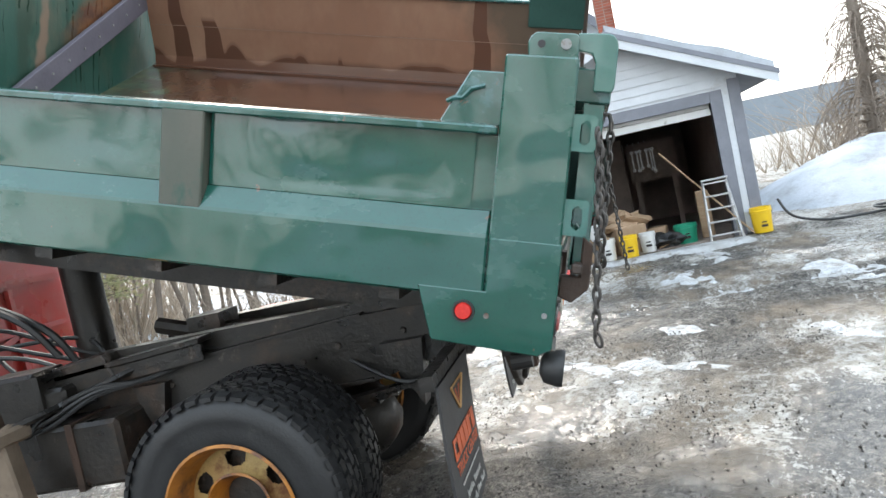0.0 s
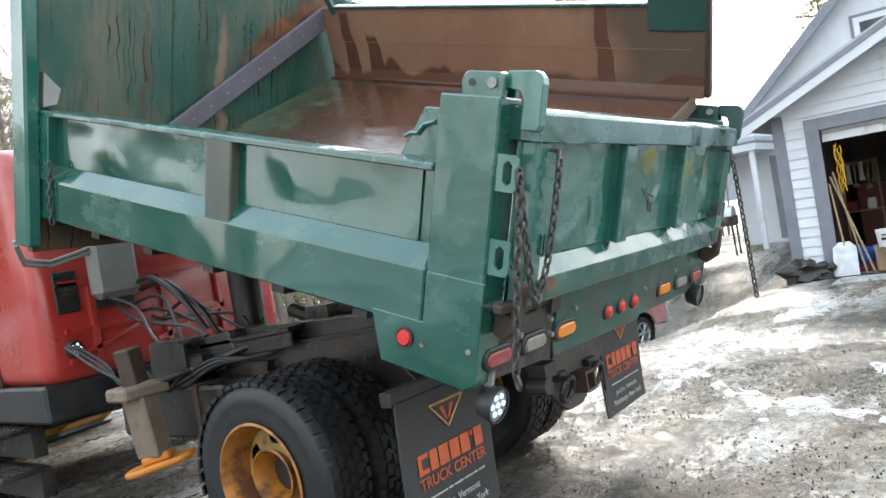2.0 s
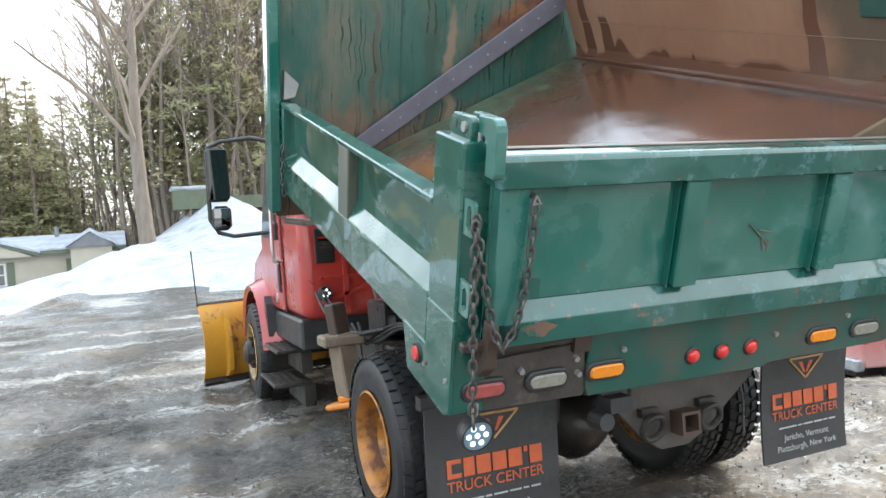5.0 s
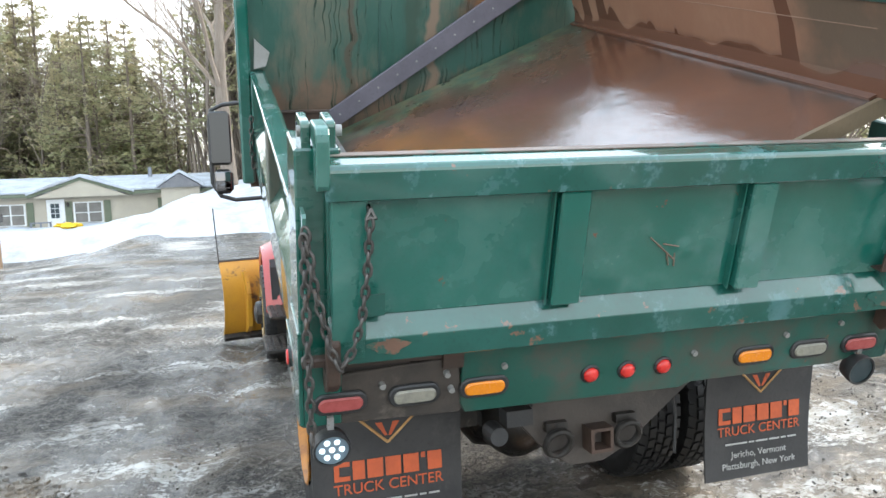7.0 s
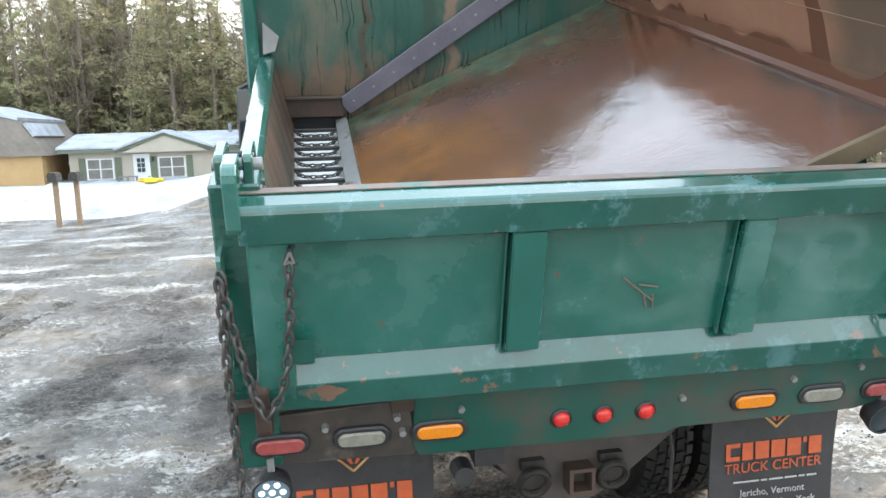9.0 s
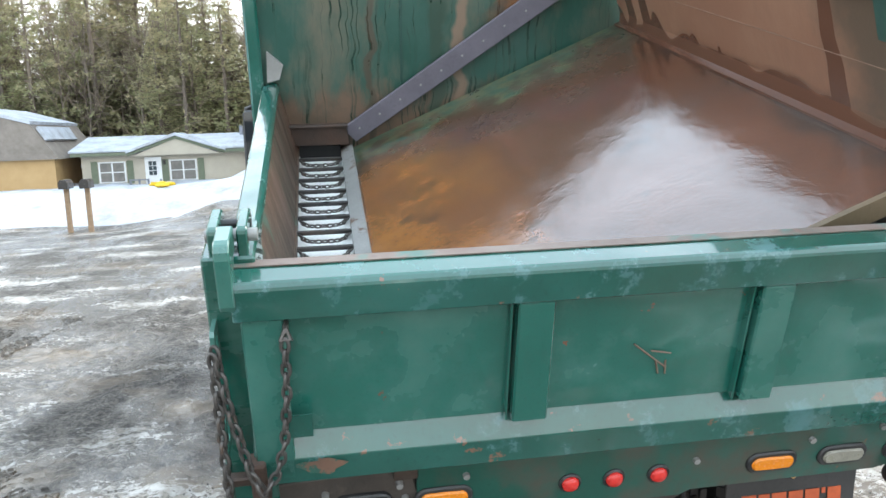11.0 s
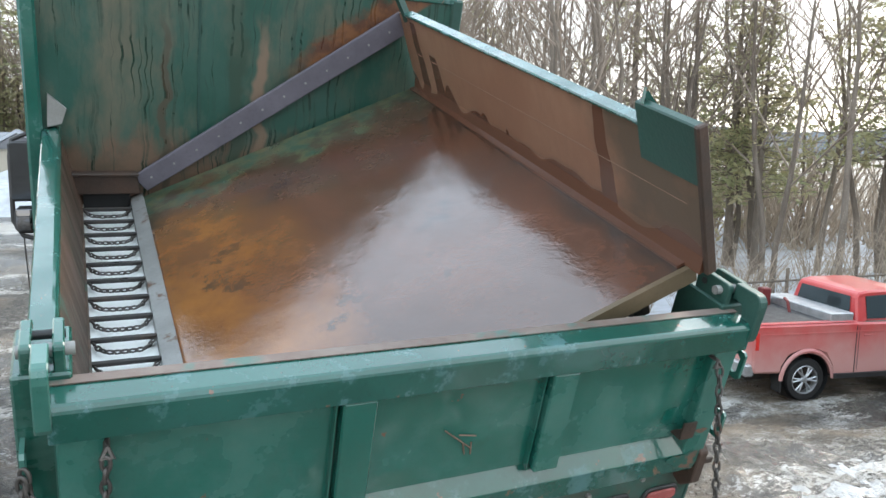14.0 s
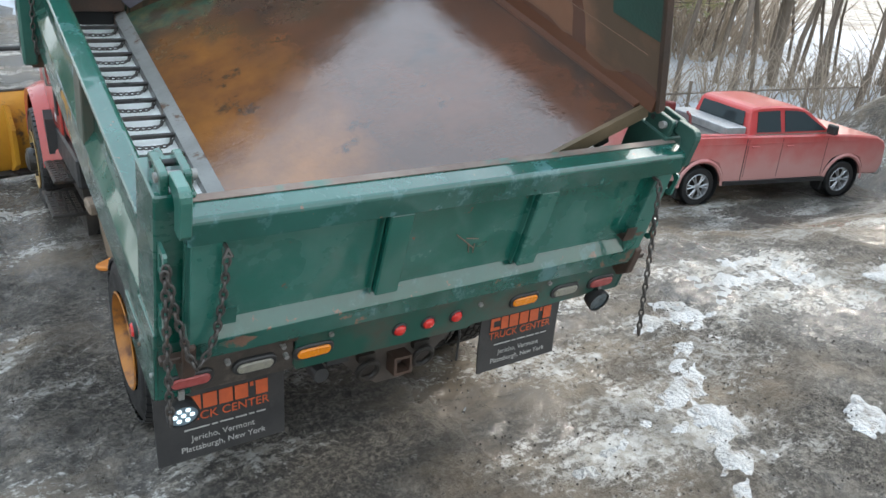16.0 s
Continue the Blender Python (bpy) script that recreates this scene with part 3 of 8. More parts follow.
class Mesh:
    """A list of points and faces that grows piece by piece."""

    def __init__(self):
        self.v, self.f = [], []

    def add(self, verts, faces):
        k = len(self.v)
        self.v += [tuple(p) for p in verts]
        self.f += [tuple(i + k for i in q) for q in faces]
        return self

    def box(self, x0, x1, y0, y1, z0, z1, m=None):
        vs = [(x, y, z) for z in (z0, z1) for y in (y0, y1) for x in (x0, x1)]
        if m:
            vs = [m @ Vector(p) for p in vs]
        return self.add(vs, [(0, 2, 3, 1), (4, 5, 7, 6), (0, 1, 5, 4), (2, 6, 7, 3), (0, 4, 6, 2), (1, 3, 7, 5)])

    def prism(self, poly, a, b, axis="x"):
        """A polygon of two coordinates, drawn out from a to b along an axis."""
        def p3(p, w):
            return {"x": (w, p[0], p[1]), "y": (p[0], w, p[1]), "z": (p[0], p[1], w)}[axis]
        n = len(poly)
        vs = [p3(p, a) for p in poly] + [p3(p, b) for p in poly]
        return self.add(vs, [tuple(range(n))[::-1], tuple(range(n, 2 * n))] + [(i, (i + 1) % n, n + (i + 1) % n, n + i) for i in range(n)])

    def tube(self, pts, r, n=8, closed=False, r2=None):
        pts = [Vector(p) for p in pts]
        m = len(pts)
        rings = []
        up = Vector((0, 0, 1))
        for i, p in enumerate(pts):
            a, b = (pts[i - 1], pts[(i + 1) % m]) if closed else (pts[max(0, i - 1)], pts[min(m - 1, i + 1)])
            d = (b - a).normalized()
            if abs(d.dot(up)) > 0.95:
                up = Vector((1, 0, 0)) if abs(d.x) < 0.9 else Vector((0, 1, 0))
            u = d.cross(up).normalized()
            w = u.cross(d).normalized()
            up = w
            rr = r if r2 is None else r + (r2 - r) * i / max(1, m - 1)
            rings.append([p + (u * math.cos(2 * math.pi * k / n) + w * math.sin(2 * math.pi * k / n)) * rr for k in range(n)])
        vs = [q for ring in rings for q in ring]
        fs = []
        for i in range(m if closed else m - 1):
            for k in range(n):
                j = (i + 1) % m
                fs.append((i * n + k, i * n + (k + 1) % n, j * n + (k + 1) % n, j * n + k))
        if not closed:
            fs += [tuple(range(n))[::-1], tuple(range((m - 1) * n, m * n))]
        return self.add(vs, fs)

    def lathe(self, prof, at=(0, 0, 0), n=40, axis="x"):
        """prof: rows of (along the axis, radius)."""
        vs, fs = [], []
        for a, r in prof:
            for k in range(n):
                c, s = math.cos(2 * math.pi * k / n) * r, math.sin(2 * math.pi * k / n) * r
                q = {"x": (a, c, s), "y": (c, a, s), "z": (c, s, a)}[axis]
                vs.append((q[0] + at[0], q[1] + at[1], q[2] + at[2]))
        for i in range(len(prof) - 1):
            for k in range(n):
                fs.append((i * n + k, i * n + (k + 1) % n, (i + 1) * n + (k + 1) % n, (i + 1) * n + k))
        return self.add(vs, fs)

    def blob(self, at, r, seed=0, n=10, rough=0.3, flat=1.0):
        rnd = random.Random(seed)
        off = Vector((rnd.random() * 50, rnd.random() * 50, rnd.random() * 50))
        vs, fs = [], []
        for i in range(n + 1):
            th = math.pi * i / n
            for k in range(2 * n):
                ph = math.pi * k / n
                d = Vector((math.sin(th) * math.cos(ph), math.sin(th) * math.sin(ph), math.cos(th)))
                q = d * (1 + rough * noise.noise(d * 1.7 + off))
                vs.append((at[0] + q.x * r[0], at[1] + q.y * r[1], at[2] + q.z * r[2] * flat))
        for i in range(n):
            for k in range(2 * n):
                fs.append((i * 2 * n + k, (i + 1) * 2 * n + k, (i + 1) * 2 * n + (k + 1) % (2 * n), i * 2 * n + (k + 1) % (2 * n)))
        return self.add(vs, fs)


def thing(name, label, category, at=(0, 0, 0), group="", kind="", m=None):
    ob = new(name)
    ob.empty_display_size = 0.2
    ob.matrix_basis = m or Matrix.Translation(at)
    PLACED[ob.name] = ob.matrix_basis.copy()
    return tagged(ob, label, category, group, kind)


def part(name, mesh, material, parent=None, label="", m=None, bevel=0.0, smooth=False, local=False, seg=1):
    """One mesh object under a thing or part. m: the frame in which its points are given (the world's if none; local: the parent's)."""
    me = bpy.data.meshes.new(name)
    bm = bmesh.new()
    vs = [bm.verts.new(p) for p in mesh.v]
    for q in mesh.f:
        try:
            bm.faces.new([vs[i] for i in q])
        except ValueError:
            pass
    bmesh.ops.recalc_face_normals(bm, faces=bm.faces)
    if bevel:
        sharp = [e for e in bm.edges if len(e.link_faces) == 2 and e.calc_face_angle(0) > 0.5]
        bmesh.ops.bevel(bm, geom=sharp, offset=bevel, segments=seg, profile=0.5, affect="EDGES", clamp_overlap=True)
    if smooth:
        for q in bm.faces:
            q.smooth = True
        for e in bm.edges:
            if len(e.link_faces) == 2 and e.calc_face_angle(0) > 0.9:
                e.smooth = False
    bm.to_mesh(me)
    bm.free()
    me.materials.append(material)
    ob = new(name, me)
    if parent is not None:
        ob.parent = parent
        if not local:
            ob.matrix_parent_inverse = PLACED[parent.name].inverted()
    ob.matrix_basis = m.copy() if m else Matrix()
    PLACED[ob.name] = (PLACED[parent.name] @ ob.matrix_basis) if (local and parent is not None) else ob.matrix_basis.copy()
    if label:
        ob["label"] = label
    return ob


def share(name, source, parent, m):
    """Another piece on the mesh of one that stands already, with its own frame m."""
    ob = new(name, source.data)
    ob.parent = parent
    ob.matrix_parent_inverse = PLACED[parent.name].inverted()
    ob.matrix_basis = m
    PLACED[ob.name] = m.copy()
    return ob


def soft(pts, n=6):
    """A rounder line through the same points."""
    p = [Vector(q) for q in pts]
    out = []
    for i in range(len(p) - 1):
        a, b, c, d = p[max(0, i - 1)], p[i], p[i + 1], p[min(len(p) - 1, i + 2)]
        for k in range(n):
            t = k / n
            out.append(0.5 * (2 * b + (c - a) * t + (2 * a - 5 * b + 4 * c - d) * t * t + (3 * b - a - 3 * c + d) * t ** 3))
    return out + [p[-1]]


def sm(a, b, x):
    t = np.clip((x - a) / (b - a), 0, 1)
    return t * t * (3 - 2 * t)


def ground_height(x, y):
    """The yard is flat, falls away beyond the truck's right front, and rises across the road."""
    x, y = np.asarray(x, float), np.asarray(y, float)
    rise = -0.8 + 2.2 * sm(-4.6, -0.6, x - 0.12 * (y - 44))
    h = rise * sm(12, 46, y) * (1 - sm(12, 24, x))
    h = h + 2.5 * sm(-1, 4, x) * (1 - sm(14, 26, x)) * sm(26, 47, y)
    h = h - 1.84 * sm(2.6, 8.6, x) * sm(1.3, 5.6, y) * (1 - sm(14.8, 18, x) * (1 - sm(7, 10, y)))
    h = h - 1.6 * sm(10, 22, y) * sm(4, 12, x)
    h = h + 0.30 * sm(20.5, 23.0, y) * (1 - sm(2, 8, x))
    return h


def gz(x, y):
    return float(ground_height(x, y))

# ---- ground ----


def spaced(lo, hi, step, far, grow=1.13):
    """Even steps from lo to hi, then ever longer ones out to far on both sides."""
    mid = list(np.arange(lo, hi + 1e-6, step))
    a, b, s = [], [], step
    x0, x1 = lo, mid[-1]
    while x1 < far or x0 > -far:
        s *= grow
        x0 -= s
        x1 += s
        a.append(x0)
        b.append(x1)
    return np.array(a[::-1] + mid + b)


def build_ground():
    gx, gy = spaced(-6.0, 7.5, 0.06, 900, 1.11), spaced(-4.5, 7.5, 0.06, 900, 1.11)
    X, Y = np.meshgrid(gx, gy)
    Z = ground_height(X, Y)
    near = (1 - sm(9, 22, np.hypot(X, Y - 2)))
    rng = np.random.default_rng(4)
    rough = np.zeros_like(X)
    for i in range(26):
        ang, wl = rng.uniform(0, 2 * np.pi), rng.uniform(0.25, 2.2)
        rough += np.sin((X * np.cos(ang) + Y * np.sin(ang)) * 2 * np.pi / wl + rng.uniform(0, 6.3)) * wl
    rough *= 0.0022
    grain = rng.normal(0, 0.0075, X.shape)
    clod = rng.normal(0, 1.0, X.shape)
    clod = (clod + np.roll(clod, 1, 0) + np.roll(clod, 1, 1) + np.roll(clod, -1, 0) + np.roll(clod, -1, 1)) / 5
    grain = grain + np.maximum(0, clod - 0.35) * 0.028
    ruts = np.zeros_like(X)
    for x0, a in ((-2.3, 0.10), (-4.0, 0.10), (-5.1, -0.25), (-3.4, -0.3), (3.1, 0.0), (4.8, 0.04)):
        d = np.abs(X - x0 - a * Y - 0.25 * np.sin(Y * 0.22))
        ruts -= 0.028 * np.exp(-(d / 0.16) ** 2) - 0.018 * np.exp(-((d - 0.30) / 0.10) ** 2)
    Z = Z + near * (rough + grain + ruts)
    ny, nx = X.shape
    verts = np.c_[X.ravel(), Y.ravel(), Z.ravel()]
    idx = np.arange(nx * ny).reshape(ny, nx)
    quads = np.c_[idx[:-1, :-1].ravel(), idx[:-1, 1:].ravel(), idx[1:, 1:].ravel(), idx[1:, :-1].ravel()]
    me = bpy.data.meshes.new("ground")
    me.from_pydata(verts.tolist(), [], quads.tolist())
    me.materials.append(GROUND)
    for q in me.polygons:
        q.use_smooth = True
    tagged(new("ground", me), "wet thawing gravel yard with mud, ice and puddles", "ground", kind="structure")


build_ground()


def snow_sheet(name, label, x0, x1, y0, y1, height, edge, seed, material, step=0.5, kind="structure", category="snow"):
    """A soft snow mass over a rectangle, thinning to nothing at an uneven edge."""
    xs, ys = np.arange(x0, x1 + step / 2, step), np.arange(y0, y1 + step / 2, step)
    nx, ny = len(xs), len(ys)
    v, f = [], []
    for j, y in enumerate(ys):
        for i, x in enumerate(xs):
            e = min(x - x0, x1 - x, y - y0, y1 - y)
            wob = noise.noise(Vector((x * 0.35, y * 0.35, seed))) * edge * 0.9
            t = float(sm(0, edge, e + wob - edge * 0.25))
            bumps = 0.75 + 0.55 * noise.fractal(Vector((x * 0.45, y * 0.45, seed + 5)), 1.0, 2.0, 4)
            v.append((x, y, gz(x, y) - 0.06 + t * (0.08 + height * max(0.05, bumps))))
    for j in range(ny - 1):
        for i in range(nx - 1):
            f.append((j * nx + i, j * nx + i + 1, (j + 1) * nx + i + 1, (j + 1) * nx + i))
    ob = part(name, Mesh().add(v, f), material, smooth=True)
    return tagged(ob, label, category, kind=kind)


snow_sheet("snow_field", "deep white snow field across the road", -70, 20, 20.5, 75, 0.5, 2.0, 3, SNOW, 0.8, "stuff")
# Never in view: added to bounce light and reflect in the truck's side.
snow_sheet("west_snow_field", "unseen snow field added beyond the yard's edge for bounce and reflections", -75, -11, -45, 16, 0.3, 3.0, 5, SNOW, 1.6, "stuff")
# Out of view behind the camera, added so the tailgate mirrors something pale.
snow_sheet("south_snow_field", "unseen snow added behind the yard, mirrored by the tailgate", -5, 16, -30, -9, 0.3, 2.5, 15, SNOW, 1.2, "stuff")
snow_sheet("snow_bank", "ploughed white snow bank beside the yard", 1.2, 7.5, 9.5, 22, 0.5, 1.6, 9, SNOW, 0.35, "stuff")
# Spread far back so its white stands for bright sky between the trunks.
snow_sheet("snow_verge", "white snow along the wood's edge, spread back for bright gaps between trunks", 13, 72, 9.8, 76, 0.45, 3.0, 12, SNOW, 1.4, "stuff")


def snow_heap():
    b = Mesh()
    n = 44
    v, f = [], []
    for j in range(n + 1):
        for i in range(n + 1):
            u, w = i / n * 2 - 1, j / n * 2 - 1
            x, y = 14.2 + u * 3.6, -6.2 + w * 3.0
            d = math.hypot(u, w)
            t = max(0.0, 1 - d) ** 0.75
            z = 1.25 * t * (1 + 0.22 * noise.fractal(Vector((x * 0.6, y * 0.6, 2)), 1.0, 2.0, 4)) - 0.04
            v.append((x, y, z))
    for j in range(n):
        for i in range(n):
            k = j * (n + 1) + i
            f.append((k, k + 1, k + n + 2, k + n + 1))
    tagged(part("snow_heap", b.add(v, f), SNOW, smooth=True), "tall heap of white snow beside the garage", "snow heap")


snow_heap()


def snow_crust():
    """Thin worn patches and ridges of melting snow; the sheet dips under the gravel where the snow has gone."""
    step = 0.055
    xs, ys = np.arange(-1.6, 9.2, step), np.arange(-5.2, 4.6, step)
    ridges = [(3.0, 1.1, 1.5, 0.30, 20), (2.35, 0.35, 1.0, 0.24, 35), (3.6, -0.4, 1.6, 0.3, 15), (4.6, 1.4, 1.8, 0.45, 10), (5.6, -0.9, 1.5, 0.5, 5),
              (6.6, 0.6, 1.6, 0.4, -10), (1.75, -0.55, 0.8, 0.16, 40), (5.0, -2.4, 1.6, 0.35, 8), (7.8, -1.6, 1.5, 0.3, 0), (2.2, -1.7, 0.9, 0.2, 30), (3.9, 2.3, 1.2, 0.3, 0), (1.3, 0.0, 0.6, 0.13, 25)]
    nx, ny = len(xs), len(ys)
    v, keep = [], []
    for y in ys:
        for x in xs:
            p = Vector((x * 0.55, y * 1.0, 3.0))
            a = noise.fractal(p * 1.4, 0.9, 2.1, 5) * 0.6 + noise.fractal(p * 7.0, 0.8, 2.0, 4) * 0.5
            w = 0.0
            for rx, ry, lx, ly, ang in ridges:
                ca, sa = math.cos(radians(ang)), math.sin(radians(ang))
                u, q = (x - rx) * ca + (y - ry) * sa, -(x - rx) * sa + (y - ry) * ca
                w += math.exp(-(u / lx) ** 2 - (q / ly) ** 2)
            hgt = 0.10 * (a * 1.05 + 0.80 * min(1.2, w) - 0.89)
            edge = min(x - xs[0], xs[-1] - x, y - ys[0], ys[-1] - y)
            hgt -= 0.1 * max(0.0, 0.6 - edge)
            hgt = min(hgt, 0.022 + 0.45 * max(0.0, hgt - 0.022))
            v.append((x, y, gz(x, y) + hgt))
            keep.append(hgt > -0.03)
    f = []
    for j in range(ny - 1):
        for i in range(nx - 1):
            q = (j * nx + i, j * nx + i + 1, (j + 1) * nx + i + 1, (j + 1) * nx + i)
            if any(keep[k] for k in q):
                f.append(q)
    me = bpy.data.meshes.new("snow_crust")
    me.from_pydata(v, [], f)
    me.materials.append(SNOW_DIRTY)
    me.polygons.foreach_set("use_smooth", [True] * len(f))
    tagged(new("snow_crust", me), "thin dirty melting snow on the wet gravel", "snow", kind="stuff")


snow_crust()


def gravel():
    rnd = random.Random(5)
    b = Mesh()
    for k in range(5200):
        x, y = rnd.uniform(-2.6, 4.2), rnd.uniform(-1.6, 3.2)
        r = rnd.uniform(0.004, 0.011)
        z = gz(x, y) + r * 0.3
        a = rnd.random() * 6.3
        p = [(x + r * math.cos(a + q * 2.1) * rnd.uniform(0.7, 1.3), y + r * math.sin(a + q * 2.1) * rnd.uniform(0.7, 1.3), z) for q in range(3)]
        b.add(p + [(x, y, z + r * 0.9), (x, y, z - r)], [(0, 1, 3), (1, 2, 3), (2, 0, 3), (1, 0, 4), (2, 1, 4), (0, 2, 4)])
    tagged(part("gravel", b, BUMPER), "loose dark wet gravel stones", "gravel", kind="stuff")


gravel()


def tyre_tracks():
    """Tread marks pressed up in the soft gravel along three curved tracks."""
    rnd = random.Random(19)
    b = Mesh()
    for x0, y0, a0, bend, n in ((-3.1, -0.6, 100, 0.25, 120), (-4.9, -1.2, 96, -0.12, 150), (-2.6, 2.4, 128, 0.35, 110), (-6.2, 1.0, 70, 0.2, 130)):
        x, y, a = x0, y0, radians(a0)
        for k in range(n):
            x, y, a = x + math.cos(a) * 0.065, y + math.sin(a) * 0.065, a + radians(bend)
            nx, ny = -math.sin(a), math.cos(a)
            for q in range(-2, 3):
                if rnd.random() < 0.18:
                    continue
                px, py = x + nx * q * 0.055 + (k % 2) * 0.02 * math.cos(a), y + ny * q * 0.055 + (k % 2) * 0.02 * math.sin(a)
                ang = a + (0.5 if (q + k) % 2 else -0.4)
                m = pose(px, py, gz(px, py) + 0.004 + rnd.uniform(-0.006, 0.004), 0, 0, math.degrees(ang))
                w, d, h = rnd.uniform(0.010, 0.016), rnd.uniform(0.020, 0.028), 0.016
                b.add([m @ Vector(p) for p in ((-w, -d, 0), (w, -d, 0), (w, d, 0), (-w, d, 0), (-w * 0.5, -d * 0.8, h), (w * 0.5, -d * 0.8, h), (w * 0.5, d * 0.8, h), (-w * 0.5, d * 0.8, h))],
                      [(4, 5, 6, 7), (0, 1, 5, 4), (1, 2, 6, 5), (2, 3, 7, 6), (3, 0, 4, 7)])
    me = bpy.data.meshes.new("tyre_track")
    me.from_pydata(b.v, [], b.f)
    me.materials.append(GROUND)
    tagged(new("tyre_track", me), "tyre tread marks pressed into the wet gravel", "tyre tracks", kind="stuff")


tyre_tracks()

# ---- garage ----
GX, GY0, GY1, GAP, GRIDGE = 9.5, -2.68, 1.38, -0.72, 3.66
EAVE = 2.72


def roof_z(y):
    return GRIDGE - abs(y - GAP) * 0.475


def garage():
    g = thing("garage", "white sided garage with grey trim, snowy roof and raised door", "garage", (GX + 3.5, GAP, 0), kind="structure")
    w = Mesh()
    w.prism([(GY1, -0.3), (GY1, roof_z(GY1)), (GAP, roof_z(GAP)), (GAP, 2.31), (0.73, 2.31), (0.73, -0.3)], GX, GX + 0.15)
    w.prism([(GY0, -0.3), (-2.2, -0.3), (-2.2, 2.31), (GAP, 2.31), (GAP, roof_z(GAP)), (GY0, roof_z(GY0))], GX, GX + 0.15)
    front = part("wall_front", w, SIDING, g)
    for y0, y1, nm in ((GY1 - 0.15, GY1, "wall_side"), (GY0, GY0 + 0.15, "wall_side")):
        part(nm, Mesh().box(GX + 0.15, GX + 7, y0, y1, -0.3, roof_z(GY1)), SIDING, g)
    part("wall_back", Mesh().box(GX + 7, GX + 7.15, GY0, GY1, -0.3, EAVE), SIDING, g)
    part("lining", Mesh().box(GX + 6.8, GX + 6.98, GY0 + 0.16, GY1 - 0.16, 0.0, EAVE - 0.05)
         .box(GX + 0.17, GX + 6.8, GY1 - 0.2, GY1 - 0.16, 0, 2.6).box(GX + 0.17, GX + 6.8, GY0 + 0.16, GY0 + 0.2, 0, 2.6)
         .box(GX + 0.17, GX + 6.8, GY0 + 0.2, GY1 - 0.2, 2.6, 2.64), DARK_WALL, g, "dark unlit garage lining")
    part("floor_slab", Mesh().box(GX, GX + 6.9, GY0 + 0.1, GY1 - 0.1, -0.2, 0.03), DARK_WALL, g)
    r = Mesh()
    for s in (1, -1):
        y1 = GY1 + 0.42 if s > 0 else GY0 - 0.55
        poly = [(GAP, roof_z(GAP) + 0.02), (y1, roof_z(y1) + 0.02), (y1, roof_z(y1) + 0.12), (GAP, roof_z(GAP) + 0.13)]
        r.prism(poly, GX - 0.42, GX + 7.4)
    part("roof", r, ROOF_GREY, g)
    f = Mesh()
    for y1 in (GY1 + 0.42, GY0 - 0.55):
        f.prism([(GAP, roof_z(GAP) - 0.11), (y1, roof_z(y1) - 0.11), (y1, roof_z(y1) + 0.035), (GAP, roof_z(GAP) + 0.04)], GX - 0.445, GX - 0.42)
    part("bargeboard", f, SIDING, g)
    f = Mesh()
    for y1 in (GY1 + 0.44, GY0 - 0.57):
        f.prism([(GAP, roof_z(GAP) + 0.04), (y1, roof_z(y1) + 0.035), (y1, roof_z(y1) + 0.12), (GAP, roof_z(GAP) + 0.13)], GX - 0.46, GX - 0.422)
    part("drip_edge", f, TRIM_GREY, g)
    s = Mesh()
    for sgn, y1 in ((1, GY1 + 0.38), (-1, GY0 - 0.52)):
        n = 16
        v, q = [], []
        for i in range(n + 1):
            y = GAP + (y1 - GAP) * i / n
            for k in range(12):
                x = GX - 0.40 + 7.6 * k / 11
                th = (0.15 if sgn < 0 else 0.06) * (0.85 + 0.4 * noise.noise(Vector((x, y * 1.4, 3)))) * (0.35 if i in (0, n) and sgn > 0 else 1)
                v.append((x, y, roof_z(y) + 0.125 + th))
        base = len(v)
        v += [(p[0], p[1], roof_z(p[1]) + 0.11) for p in v[:base]]
        for i in range(n):
            for k in range(11):
                a = i * 12 + k
                q += [(a, a + 1, a + 13, a + 12)]
        for i in range(n):
            q += [(i * 12, (i + 1) * 12, base + (i + 1) * 12, base + i * 12)]
        for k in range(11):
            a = n * 12 + k
            q += [(a, a + 1, base + a + 1, base + a)]
        s.add(v, q)
    part("roof_snow", s, SNOW, g, "thick snow lying on the roof", smooth=True)
    for i, (y0, y1, z0, z1) in enumerate(((0.73, 0.93, 0.0, 2.48), (-2.40, -2.2, 0.0, 2.48), (-2.2, 0.73, 2.29, 2.48))):
        part("door_casing", Mesh().box(GX - 0.05, GX + 0.16, y0, y1, z0, z1), TRIM_GREY, g, bevel=0.006)
    for y0, y1 in ((GY0 - 0.02, GY0 + 0.17), (GY1 - 0.15, GY1 + 0.02)):
        part("corner_board", Mesh().box(GX - 0.04, GX + 0.14, y0, y1, -0.1, 2.62), TRIM_GREY, g, bevel=0.006)
    door = Mesh()
    for k in range(2):
        door.box(GX + 0.10 + 0.03 * k, GX + 0.15 + 0.03 * k, -2.2, 0.73, 2.10 + 0.13 * k, 2.225 + 0.13 * k)
    part("overhead_door", door, WHITE_PLASTIC, g, "white overhead door, nearly fully raised", bevel=0.006)
    lamp = part("gable_lamp", Mesh().lathe([(-0.02, 0.0), (-0.02, 0.05), (0.06, 0.06), (0.10, 0.11), (0.15, 0.12), (0.17, 0.0)], (GX - 0.13, -0.62, 3.10), 20, "z"), WHITE_PLASTIC, g, "white barn lamp", smooth=True)
    part("lamp_arm", Mesh().tube([(GX, -0.62, 3.3), (GX - 0.1, -0.62, 3.33), (GX - 0.13, -0.62, 3.26)], 0.018, 8), ALU, lamp)
    # boards of the front, each its own piece
    z, first = 0.05, {}
